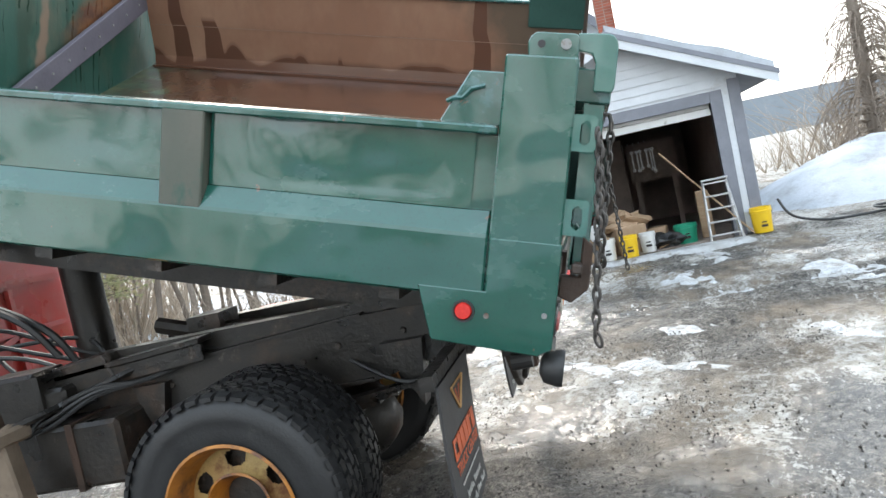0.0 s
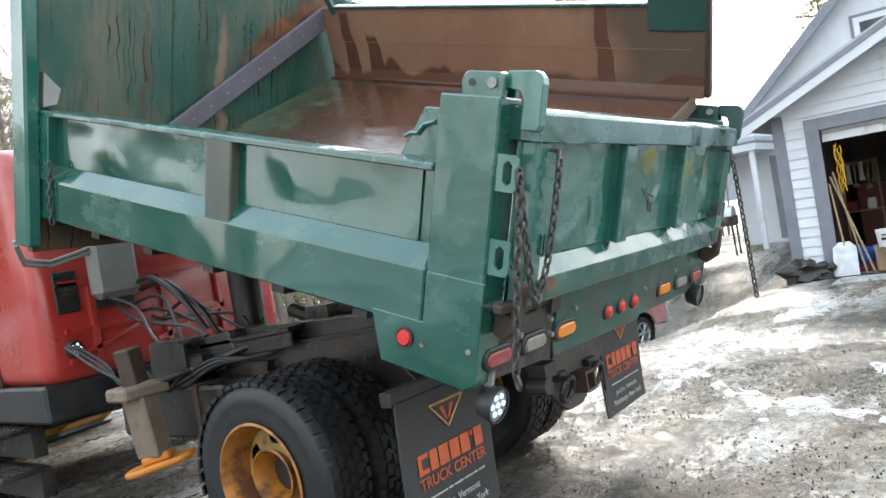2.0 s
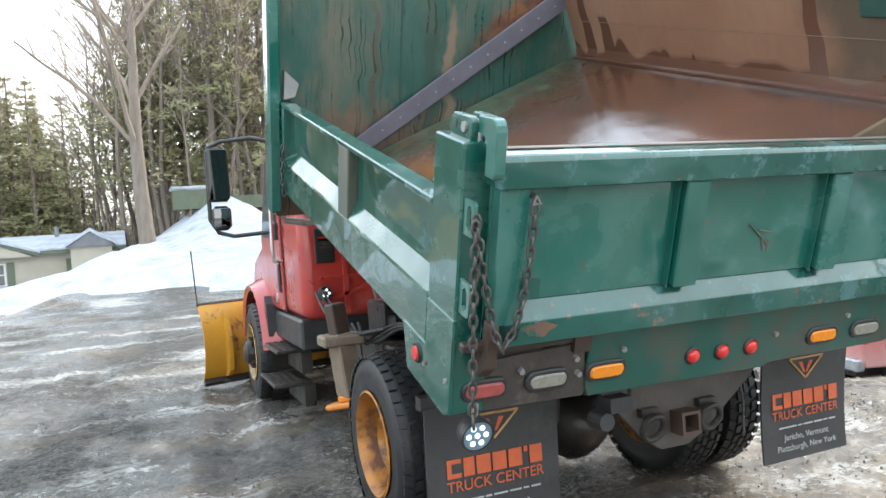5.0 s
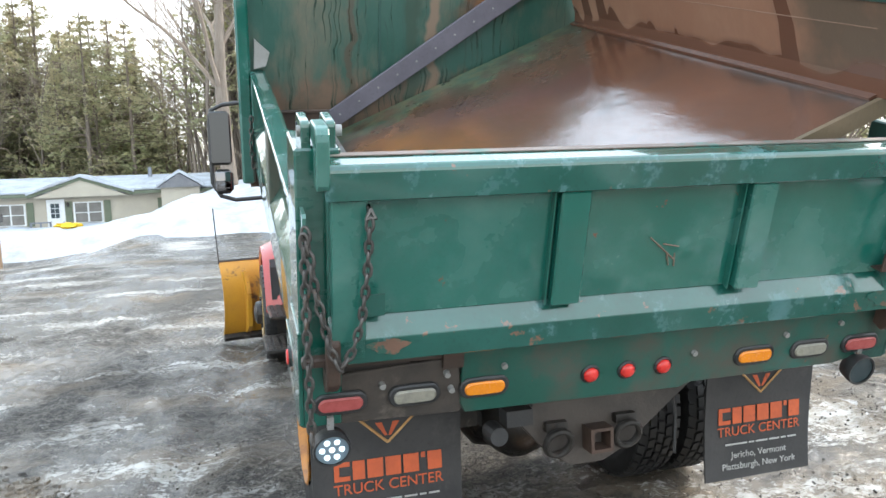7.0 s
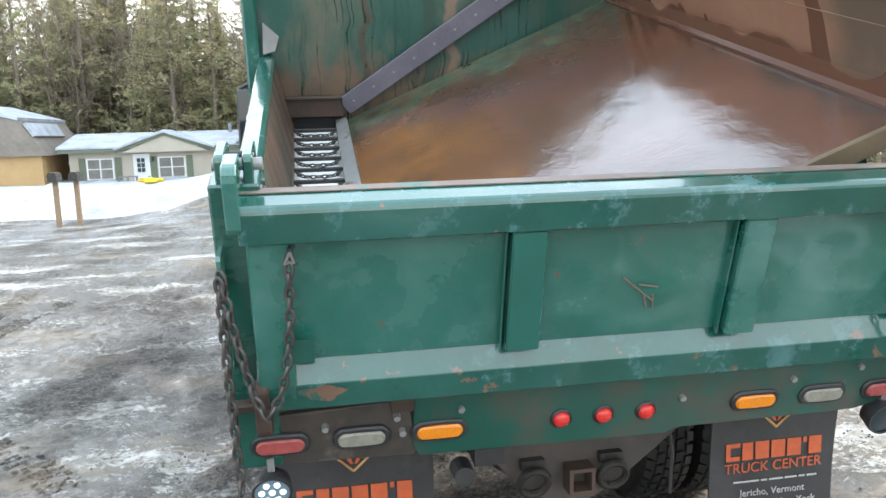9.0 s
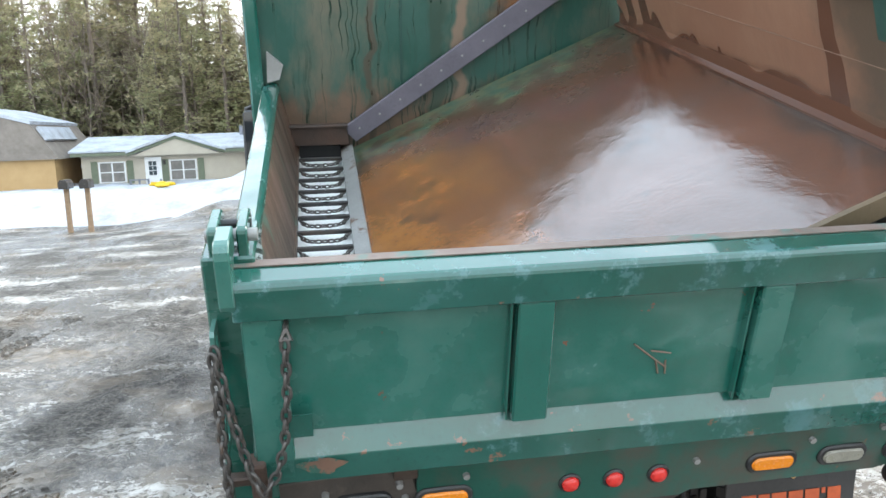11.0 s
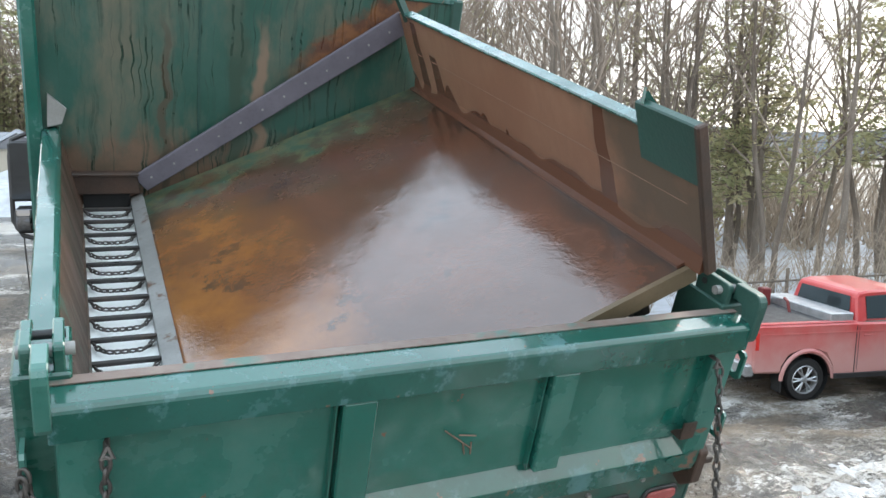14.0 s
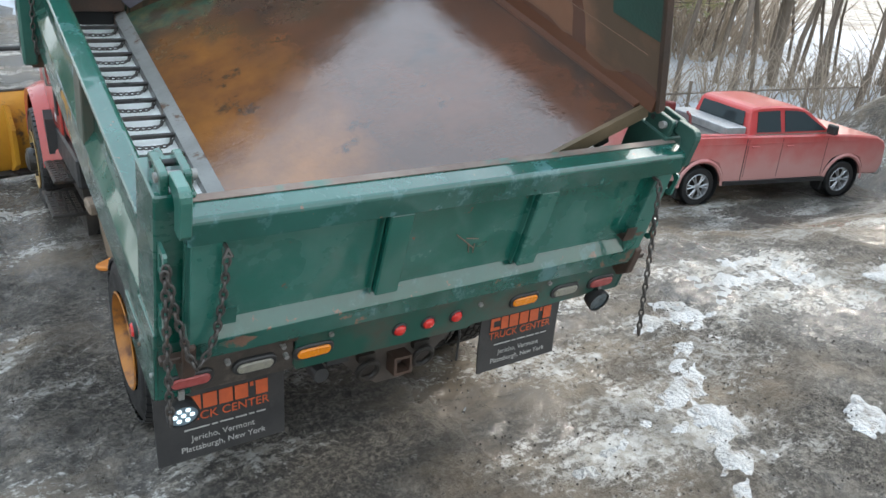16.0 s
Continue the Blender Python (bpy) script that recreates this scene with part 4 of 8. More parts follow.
    while z < GRIDGE - 0.15:
        h = 0.155
        lim_hi = (GRIDGE - 0.06 - (z + h)) / 0.475
        lim_lo = (GRIDGE - 0.06 - z) / 0.475
        spans = [(0.93, GY1 - 0.15), (GY0 + 0.17, -2.40)] if z < 2.40 else [(GY0 + 0.02, GY1 - 0.02)]
        for a, b2 in spans:
            a, b2 = min(a, b2), max(a, b2)
            lo0, hi0 = max(a, GAP - lim_lo), min(b2, GAP + lim_lo)
            lo1, hi1 = max(a, GAP - lim_hi), min(b2, GAP + lim_hi)
            if hi1 - lo1 < 0.05:
                continue
            q = Mesh().add([(GX - 0.028, lo0, z), (GX - 0.028, hi0, z), (GX - 0.006, hi1, z + h), (GX - 0.006, lo1, z + h),
                            (GX + 0.002, lo0, z), (GX + 0.002, hi0, z), (GX + 0.002, hi1, z + h), (GX + 0.002, lo1, z + h)],
                           [(0, 1, 2, 3), (0, 4, 5, 1), (3, 2, 6, 7), (0, 3, 7, 4), (1, 5, 6, 2)])
            part("board", q, SIDING, front)
        z += h
    return g


garage()


def bucket(at, material, label, h=0.37, r=0.15, bail=True):
    t = thing("bucket", label, "bucket", at, "buckets at the garage")
    x, y, z = at
    part("body", Mesh().lathe([(0.0, 0.0), (0.0, r * 0.86), (h * 0.8, r * 0.97), (h * 0.81, r * 1.05), (h * 0.88, r * 1.05), (h * 0.89, r), (h, r * 1.02), (h, r * 0.95), (0.03, r * 0.82), (0.03, 0)], at, 28, "z"), material, t, smooth=True)
    if bail:
        part("bail", Mesh().tube([(x - 0.02, y + math.cos(a) * r * 1.06, z + h * 0.85 - math.sin(a) * 0.12) for a in np.linspace(0, math.pi, 12)], 0.005, 5), CHAIN, t)
    part("label_bars", Mesh().box(x - r * 0.99, x - r * 0.9, y - 0.05, y + 0.05, z + 0.10, z + 0.14).box(x - r * 0.99, x - r * 0.9, y - 0.04, y + 0.04, z + 0.17, z + 0.19), CHASSIS, t, "dark print bars")
    return t


bucket((9.25, -0.45, 0.02), YELLOW_PLASTIC, "yellow plastic bucket at the garage door")
bucket((9.28, -2.62, 0.02), YELLOW_PLASTIC, "yellow plastic bucket by the garage corner", 0.42, 0.17)
bucket((9.35, -0.08, 0.02), WHITE_PLASTIC, "white plastic pail with dark print")
bucket((9.40, 0.05, 0.40), WHITE_PLASTIC, "small white pail stacked on clutter", 0.26, 0.13, False)
bucket((9.55, -0.78, 0.02), WHITE_PLASTIC, "cloudy plastic pail beside the yellow bucket", 0.34, 0.14)
bucket((9.75, -1.45, 0.02), GREEN_PLASTIC, "green plastic tub in the garage", 0.34, 0.2)


def crate(name, label, cat, at, size, material, turn=0.0, bev=0.02):
    ob = part(name, Mesh().box(-size[0] / 2, size[0] / 2, -size[1] / 2, size[1] / 2, 0, size[2]), material, m=pose(*at, 0, 0, turn), bevel=bev)
    return tagged(ob, label, cat)


crate("support_box", "cardboard carton under the stacked pail", "box", (9.62, 0.05, 0.02), (0.35, 0.4, 0.38), CARDBOARD, 8)
crate("carton", "torn brown cardboard carton", "box", (9.9, -0.45, 0.02), (0.6, 0.55, 0.5), CARDBOARD, 20)
crate("tool_chest", "dark red steel tool chest", "tool chest", (14.2, 0.5, 0.03), (0.5, 0.9, 1.3), RED_STEEL, 4)
crate("cabinet", "grey panel standing in the dark garage", "cabinet", (13.5, -0.45, 0.03), (0.3, 0.75, 2.1), DARK_WALL, 0)
crate("plank", "leaning brown wooden plank", "plank", (9.95, -1.85, 0.02), (0.05, 0.22, 0.85), WOOD, 0)


def crumpled(name, label, cat, at, size, material, seed):
    return tagged(part(name, Mesh().blob((0, 0, 0), size, seed, 9, 0.9), material, m=pose(*at), smooth=False), label, cat)


crumpled("paper_sack", "crumpled brown paper sack", "sack", (9.95, -0.50, 0.58), (0.28, 0.36, 0.16), CARDBOARD, 3)
crumpled("tarp", "crumpled blue plastic tarp", "tarp", (9.75, 0.35, 0.2), (0.25, 0.24, 0.2), BLUE_TARP, 5)
crumpled("black_bag", "black plastic rubbish bag", "bag", (9.7, -1.1, 0.13), (0.25, 0.35, 0.14), BLACK_PLASTIC, 8)
crumpled("doormat", "dark rubber mat leaning at the corner", "mat", (9.2, 1.12, 0.15), (0.12, 0.36, 0.17), CHASSIS, 6)
crumpled("rag_heap", "dark heap of rags", "rags", (10.2, 0.2, 0.12), (0.3, 0.4, 0.14), CHASSIS, 12)


def ladder():
    t = thing("step_ladder", "aluminium step ladder folded against the jamb", "ladder", (9.2, -2.0, 0))
    top, bot = Vector((9.46, -2.02, 1.02)), Vector((9.12, -2.02, 0.0))
    for s in (-1, 1):
        part("rail", Mesh().tube([bot + Vector((0, s * 0.26, 0)), top + Vector((0, s * 0.19, 0))], 0.022, 4), ALU, t)
        part("rear_rail", Mesh().tube([bot + Vector((0.2, s * 0.24, 0)), top + Vector((0.03, s * 0.18, 0))], 0.016, 4), ALU, t)
    for k in range(5):
        p = bot.lerp(top, 0.12 + 0.21 * k)
        hw = 0.26 - 0.07 * (0.12 + 0.21 * k)
        part("step", Mesh().box(p.x - 0.05, p.x + 0.05, p.y - hw, p.y + hw, p.z - 0.012, p.z + 0.012), ALU, t)
    part("top_cap", Mesh().box(top.x - 0.08, top.x + 0.08, top.y - 0.22, top.y + 0.22, top.z, top.z + 0.035), ALU, t, bevel=0.01)


ladder()


def long_tool(name, label, a, b, material, head=None):
    t = thing(name, label, "tool", a)
    part("handle", Mesh().tube([a, b], 0.016, 8), material, t)
    if head:
        part("blade", head, ALU, t, bevel=0.004)
    return t


long_tool("pole", "long wooden pole leaning over the ladder", (9.15, -2.45, 0.05), (9.7, -1.25, 1.65), WOOD)
sh = Mesh()
sh.add([(9.30, 0.45, 0.02), (9.30, 0.80, 0.02), (9.42, 0.79, 0.45), (9.42, 0.46, 0.45), (9.45, 0.70, 0.53), (9.45, 0.55, 0.53), (9.36, 0.47, 0.03), (9.36, 0.78, 0.03)],
       [(0, 1, 2, 3), (3, 2, 4, 5), (0, 6, 7, 1), (6, 3, 2, 7)])
long_tool("snow_shovel", "aluminium snow shovel leaning at the jamb", (9.44, 0.62, 0.45), (9.56, 0.72, 1.45), WOOD, sh)
long_tool("rake", "wooden rake handle leaning in the doorway", (9.35, 0.25, 0.05), (9.62, 0.70, 1.55), WOOD)
long_tool("broom", "wooden broom handle leaning in the doorway", (9.30, 0.35, 0.05), (9.66, 0.66, 1.62), WOOD)
c = Mesh()
for k in range(5):
    c.tube([(9.66 + 0.02 * k, 0.55 + 0.05 * math.sin(k * 2 + q * 0.9), 2.05 - q * 0.09 - 0.02 * k) for q in range(9)], 0.011, 5)
tagged(part("extension_cord", c, CORD), "yellow extension cord hanging inside the door", "cord")
c = Mesh()
for k in range(5):
    y = -0.9 - 0.13 * k
    c.tube([(14.9, y, 2.05), (14.9, y + 0.01, 1.65 - 0.05 * (k % 2))], 0.018, 5)
tagged(part("hanging_wrenches", c, ALU), "row of steel tools hanging on the garage wall", "tools")
pts = [(9.45, -2.95, 0.5), (9.3, -3.1, 0.2), (9.1, -3.5, 0.06), (8.9, -4.0, 0.05), (8.9, -4.7, 0.07), (9.3, -4.9, 0.08), (9.4, -4.4, 0.10), (8.8, -4.3, 0.12), (8.6, -4.8, 0.07), (9.2, -5.1, 0.06)]
tagged(part("hose", Mesh().tube(soft(pts), 0.022, 8), HOSE, smooth=True), "black hose coiled on the snowy ground", "hose")



def tool_board():
    t = thing("tool_board", "dark board on the garage wall with bright hanging wrenches", "tool board", (13.7, -1.3, 1.1))
    part("board", Mesh().box(13.68, 13.72, -1.95, -0.92, 1.12, 1.98), DARK_WALL, t)
    for y in (-1.9, -1.08):
        part("stand", Mesh().box(13.69, 13.71, y, y + 0.1, 0.03, 1.12), DARK_WALL, t)
    for y, ln in ((-1.02, 0.40), (-1.13, 0.42), (-1.20, 0.38), (-1.34, 0.36), (-1.42, 0.44), (-1.47, 0.50)):
        w = Mesh().box(13.655, 13.67, y - 0.014, y + 0.014, 1.80 - ln, 1.80)
        for z in (1.80, 1.80 - ln):
            w.tube([(13.662, y + math.cos(a) * 0.028, z + math.sin(a) * 0.028) for a in np.linspace(0, 2 * math.pi, 11)[:-1]], 0.010, 6, closed=True)
        part("wrench", w, ALU, t, "bright hanging wrench")


tool_board()


def wall_rack():
    t = thing("tool_rack", "wooden rack of hand tools in the back of the garage", "tool rack", (13.2, 0.75, 0.9))
    part("rail", Mesh().box(13.16, 13.20, 0.42, 1.08, 1.70, 1.78), WOOD, t)
    part("upright", Mesh().box(13.17, 13.20, 1.04, 1.08, 0.03, 1.78), WOOD, t)
    part("upright", Mesh().box(13.17, 13.20, 0.42, 0.46, 0.03, 1.78), WOOD, t)
    for y, ln, wd in ((0.50, 0.34, 0.012), (0.60, 0.46, 0.016), (0.70, 0.28, 0.03), (0.82, 0.40, 0.014), (0.93, 0.32, 0.035)):
        part("hand_tool", Mesh().box(13.13, 13.16, y - wd, y + wd, 1.74 - ln, 1.74).box(13.12, 13.165, y - 0.05, y + 0.05, 1.74 - ln - 0.07, 1.74 - ln), WOOD if wd < 0.02 else ALU, t)
    part("shelf", Mesh().box(12.95, 13.20, 0.40, 1.10, 0.80, 0.83), WOOD, t)


wall_rack()
crate("tin", "small white tin on the garage shelf", "tin", (13.05, 0.6, 0.83), (0.14, 0.16, 0.22), WHITE_PLASTIC, 12)
crate("tin", "red tin on the garage shelf", "tin", (13.05, 0.9, 0.83), (0.16, 0.2, 0.18), RED_STEEL, -8)
crate("low_toolbox", "flat red steel toolbox on the garage floor", "toolbox", (9.72, 0.38, 0.03), (0.28, 0.5, 0.16), RED_STEEL, 6)
crate("white_box", "white carton behind the blue tarp", "box", (10.3, 0.18, 0.24), (0.12, 0.14, 0.3), WHITE_PLASTIC, 14)
crate("carton", "brown carton beside the green tub", "box", (10.1, -1.0, 0.03), (0.4, 0.35, 0.34), CARDBOARD, -12)
long_tool("plank", "weathered board lying by the garage door", (9.45, -0.95, 0.06), (9.75, -1.35, 0.10), WOOD)
snow_sheet("door_snow", "dirty crusted snow before the garage door", 8.35, 9.2, -2.5, 0.95, 0.05, 0.25, 31, SNOW_DIRTY, 0.06, "stuff")

# ---- house behind the garage ----


def gable_house():
    h = thing("house", "white gabled house behind the garage", "house", (22, 1, 0))
    x, ya, za = 19.0, 0.35, 6.95
    sl = 0.93

    def rz(y):
        return za - abs(y - ya) * sl
    part("wall", Mesh().prism([(4.6, -0.2), (4.6, rz(4.6)), (ya, za), (-3.9, rz(-3.9)), (-3.9, -0.2)], x, x + 8), SIDING, h)
    r = Mesh()
    for y1 in (5.15, -4.45):
        r.prism([(ya, za), (y1, rz(y1)), (y1, rz(y1) + 0.16), (ya, za + 0.2)], x - 0.4, x + 8.3)
    roof = part("roof", r, ROOF_GREY, h)
    r = Mesh()
    for y1 in (5.18, -4.48):
        r.prism([(ya, za - 0.12), (y1, rz(y1) - 0.12), (y1, rz(y1) + 0.17), (ya, za + 0.21)], x - 0.44, x - 0.4)
    part("fascia", r, TRIM_GREY, h)
    win = part("window", Mesh().box(x - 0.05, x + 0.03, 0.02, 1.18, 4.42, 5.56), TRIM_GREY, h)
    part("frame", Mesh().box(x - 0.07, x, 0.10, 1.10, 4.50, 5.48), SIDING, win)
    part("pane", Mesh().box(x - 0.08, x - 0.06, 0.24, 0.96, 4.64, 5.34), GLASS_DARK, win)
    ch = part("chimney", Mesh().box(17.3, 17.8, -1.45, -1.0, 4.6, 6.25), MORTAR, h, "red brick chimney")
    base = part("brick", Mesh().box(0, 0.215, 0, 0.1, 0, 0.065), BRICK, ch, m=pose(17.285, -1.46, 4.62), bevel=0)
    for row in range(20):
        for k in range(2):
            share("brick", base, ch, pose(17.285 + 0.245 * k + (0.1 if row % 2 else 0) * 0.3, -1.46, 4.62 + row * 0.08))
            share("brick", base, ch, pose(17.285, -1.24 + 0.235 * k - 0.0, 4.62 + row * 0.08, 0, 0, -90))
    part("chimney_cap", Mesh().box(17.25, 17.85, -1.5, -0.95, 6.25, 6.33).box(17.4, 17.7, -1.35, -1.1, 6.4, 6.44), CHASSIS, ch)
    # porch
    p = part("porch", Mesh().box(x - 2.2, x, 3.4, 5.6, 2.55, 2.72), SIDING, h, "white porch roof with snow")
    part("porch_snow", Mesh().box(x - 2.25, x, 3.35, 5.65, 2.72, 2.95), SNOW, p, bevel=0.06)
    for yy in (5.4, 3.55):
        part("porch_post", Mesh().box(x - 2.12, x - 2.0, yy - 0.06, yy + 0.06, 0, 2.56), SIDING, p)
    part("bracket", Mesh().tube([(x - 2.06, 5.3, 2.2), (x - 2.06, 5.1, 2.38), (x - 2.06, 4.9, 2.52)], 0.03, 6), TRIM_GREY, p)
    part("door_casing", Mesh().box(x - 0.04, x, 2.6, 3.6, 0.1, 2.4), TRIM_GREY, h)


gable_house()


def grill():
    t = thing("grill", "black barbecue grill on the porch", "grill", (16.2, 4.4, 0))
    part("box", Mesh().box(15.95, 16.45, 4.0, 4.8, 0.75, 1.0), CHASSIS, t, bevel=0.02)
    part("hood", Mesh().lathe([(4.02, 0.0), (4.02, 0.24), (4.78, 0.24), (4.78, 0.0)], (16.2, 0, 1.0), 20, "y"), ALU, t, smooth=True)
    for xx in (16.0, 16.4):
        for yy in (4.05, 4.75):
            part("leg", Mesh().tube([(xx, yy, 0.0), (xx, yy, 0.76)], 0.025, 6), CHASSIS, t)


grill()

# ---- across the road ----


BLINDS = mat("window_with_drawn_blinds", (0.12, 0.115, 0.10), (0.18, 0.165, 0.145), 0.12, 0.2, scale=2, fine=20, bump=0.0)


def far_window(parent, x0, x1, z0, z1, y):
    w = part("window", Mesh().box(x0, x1, y - 0.06, y, z0, z1), WHITE_PLASTIC, parent)
    n = 2
    for k in range(n):
        a = x0 + 0.1 + (x1 - x0 - 0.1) * k / n
        b = x0 + (x1 - x0 - 0.1) * (k + 1) / n
        for q in range(2):
            h = (z1 - z0 - 0.2) / 2
            part("pane", Mesh().box(a, b, y - 0.09, y - 0.05, z0 + 0.07 + q * (h + 0.06), z0 + 0.07 + q * (h + 0.06) + h), BLINDS, w)
    for a in (x0 - 0.42, x1 + 0.06):
        part("shutter", Mesh().box(a, a + 0.36, y - 0.07, y, z0 - 0.05, z1 + 0.05), GREEN_BOX, parent)


def far_house():
    y, b = 46.0, -0.75
    h = thing("house", "beige single storey house with snowy roof and shutters", "house", (-9.0, y + 4, b))
    part("wall", Mesh().box(-15.05, -2.7, y, y + 7.5, b - 0.5, b + 2.45), BEIGE, h)
    for k in range(11):
        part("clapboard", Mesh().prism([(y - 0.022, b + 0.20 * k), (y - 0.004, b + 0.20 * k), (y - 0.004, b + 0.20 * k + 0.195), (y - 0.010, b + 0.20 * k + 0.195)], -15.04, -2.71), BEIGE, h)
    part("roof", Mesh().prism([(y - 0.45, b + 2.4), (y + 8, b + 2.4), (y + 8, b + 2.55), (y + 3.75, b + 3.35), (y - 0.45, b + 2.55)], -15.5, -2.3), ROOF_GREY, h)
    part("roof_snow", Mesh().prism([(y - 0.5, b + 2.56), (y + 3.75, b + 3.37), (y + 8, b + 2.56), (y + 8, b + 2.70), (y + 3.75, b + 3.52), (y - 0.5, b + 2.70)], -15.6, -2.2), SNOW, h, bevel=0.03)
    part("eave_trim", Mesh().box(-15.5, -12.1, y - 0.5, y - 0.44, b + 2.36, b + 2.54), GREEN_BOX, h, "faded green eave board")
    part("eave_trim", Mesh().box(-6.9, -2.3, y - 0.5, y - 0.44, b + 2.36, b + 2.54), GREEN_BOX, h)
    part("gable", Mesh().prism([(-12.0, b + 2.3), (-7.0, b + 2.3), (-9.5, b + 3.28)], y - 0.55, y + 3, "y"), BEIGE, h)
    for sx in (-1, 1):
        part("gable_trim", Mesh().prism([(-9.5, b + 3.24), (-9.5 + sx * 2.8, b + 2.30), (-9.5 + sx * 2.8, b + 2.46), (-9.5, b + 3.42)], y - 0.62, y - 0.552, "y"), GREEN_BOX, h)
        part("gable_snow", Mesh().prism([(-9.5, b + 3.43), (-9.5 + sx * 2.85, b + 2.47), (-9.5 + sx * 2.85, b + 2.60), (-9.5, b + 3.60)], y - 0.72, y + 2.6, "y"), SNOW, h)
    d = part("door", Mesh().box(-11.45, -10.5, y - 0.08, y, b + 0.1, b + 2.2), WHITE_PLASTIC, h, "white front door")
    for k in range(2):
        for q in range(3):
            part("pane", Mesh().box(-11.23 + 0.24 * k, -11.03 + 0.24 * k, y - 0.11, y - 0.07, b + 1.12 + 0.29 * q, b + 1.37 + 0.29 * q), GLASS_DARK, d)
    for x0, x1 in ((-14.1, -12.55), (-10.05, -8.45), (-5.0, -3.9)):
        far_window(h, x0, x1, b + 0.75, b + 2.0, y)
    part("wall_lamp", Mesh().lathe([(b + 1.75, 0.0), (b + 1.75, 0.07), (b + 1.98, 0.09), (b + 2.02, 0.0)], (-10.32, y - 0.12, 0), 10, "z"), CHASSIS, h)
    part("vent_pipe", Mesh().tube([(-6.0, y + 3, b + 3.0), (-6.0, y + 3, b + 3.95)], 0.12, 10), TRIM_GREY, h)
    st = part("stoop", Mesh().box(-12.0, -10.3, y - 1.6, y - 0.1, b - 0.3, b + 0.1), WOOD, h)
    for xx in (-12.0, -11.5, -11.0, -10.3):
        part("post", Mesh().box(xx - 0.05, xx + 0.05, y - 1.65, y - 1.55, b, b + 0.95), TRIM_GREY, st)
    part("rail", Mesh().box(-12.05, -10.95, y - 1.65, y - 1.55, b + 0.9, b + 0.98), TRIM_GREY, st)


far_house()


def barn():
    y, b = 45.0, -0.75
    t = thing("barn", "yellow barn with a snow-patched brown gambrel roof", "barn", (-20, y, b))
    part("wall", Mesh().box(-24.5, -16.2, y, y + 8, b - 0.5, b + 2.35), YELLOW_BARN, t)
    prof = [(-24.9, b + 2.3), (-23.5, b + 4.3), (-20.35, b + 5.2), (-17.2, b + 4.3), (-15.85, b + 2.3)]
    part("roof", Mesh().prism(prof, y - 0.3, y + 8.3, "y"), ROOF_BROWN, t)
    part("roof_snow", Mesh().prism([(-23.5, b + 4.32), (-20.35, b + 5.22), (-17.2, b + 4.32), (-17.15, b + 4.5), (-20.35, b + 5.42), (-23.55, b + 4.5)], y - 0.35, y + 8.4, "y"), SNOW, t)
    part("snow_patch", Mesh().prism([(-17.0, b + 4.10), (-16.55, b + 3.38), (-16.42, b + 3.45), (-16.88, b + 4.2)], y - 0.1, y + 5.5, "y"), SNOW, t)


barn()


def shed(name, label, x0, x1, y, b, hgt, material):
    t = thing(name, label, "shed", ((x0 + x1) / 2, y, b))
    part("wall", Mesh().box(x0, x1, y, y + 3, b - 0.5, b + hgt), material, t)
    mid = (x0 + x1) / 2
    part("roof", Mesh().prism([(x0 - 0.2, b + hgt), (x1 + 0.2, b + hgt), (mid, b + hgt + 0.8)], y - 0.2, y + 3.2, "y"), ROOF_GREY, t)
    part("roof_snow", Mesh().prism([(x0 - 0.25, b + hgt + 0.02), (mid, b + hgt + 0.84), (x1 + 0.25, b + hgt + 0.02), (x1 + 0.25, b + hgt + 0.2), (mid, b + hgt + 1.02), (x0 - 0.25, b + hgt + 0.2)], y - 0.25, y + 3.25, "y"), SNOW, t)


shed("dark_shed", "small weathered grey shed between barn and house", -16.0, -15.15, 50, -0.75, 1.5, TRIM_GREY)
shed("shed", "small cream garden shed with snow on its roof", -5.05, -2.95, 44, gz(-4.0, 44) + 0.5, 1.75, BEIGE)
BZ = gz(1.9, 46) + 0.5
g2 = thing("storage_bin", "faded green storage bin with snow on its lid", "storage bin", (2.5, 46, BZ))
part("body", Mesh().box(0.6, 3.2, 46, 47.5, BZ, BZ + 1.15), GREEN_BOX, g2)
part("lid_snow", Mesh().box(0.5, 3.3, 45.9, 47.6, BZ + 1.15, BZ + 1.4), SNOW, g2, bevel=0.08)
part("low_box", Mesh().box(3.2, 6.0, 46.1, 47.5, BZ - 0.1, BZ + 0.7), GREEN_BOX, g2)


def mailbox(x, y):
    t = thing("mailbox", "dark mailbox on a wooden post in the snow", "mailbox", (x, y, gz(x, y)), "mailboxes by the road")
    z = gz(x, y)
    part("post", Mesh().box(x - 0.06, x + 0.06, y - 0.06, y + 0.06, z - 0.2, z + 1.25), WOOD, t)
    part("box", Mesh().prism([(-0.12 + x, z + 1.25), (0.12 + x, z + 1.25), (0.12 + x, z + 1.42), (0.07 + x, z + 1.5), (-0.07 + x, z + 1.5), (-0.12 + x, z + 1.42)], y - 0.28, y + 0.25, "y"), CHASSIS, t)


mailbox(-8.05, 20.4)
mailbox(-7.5, 20.4)
tagged(part("toy_sled", Mesh().blob((-8.6, 36, gz(-8.6, 36) + 0.66), (0.55, 0.3, 0.14), 4, 8, 0.5), YELLOW_PLASTIC, smooth=True), "yellow plastic sled on the snow", "sled")

# ---- trees ----


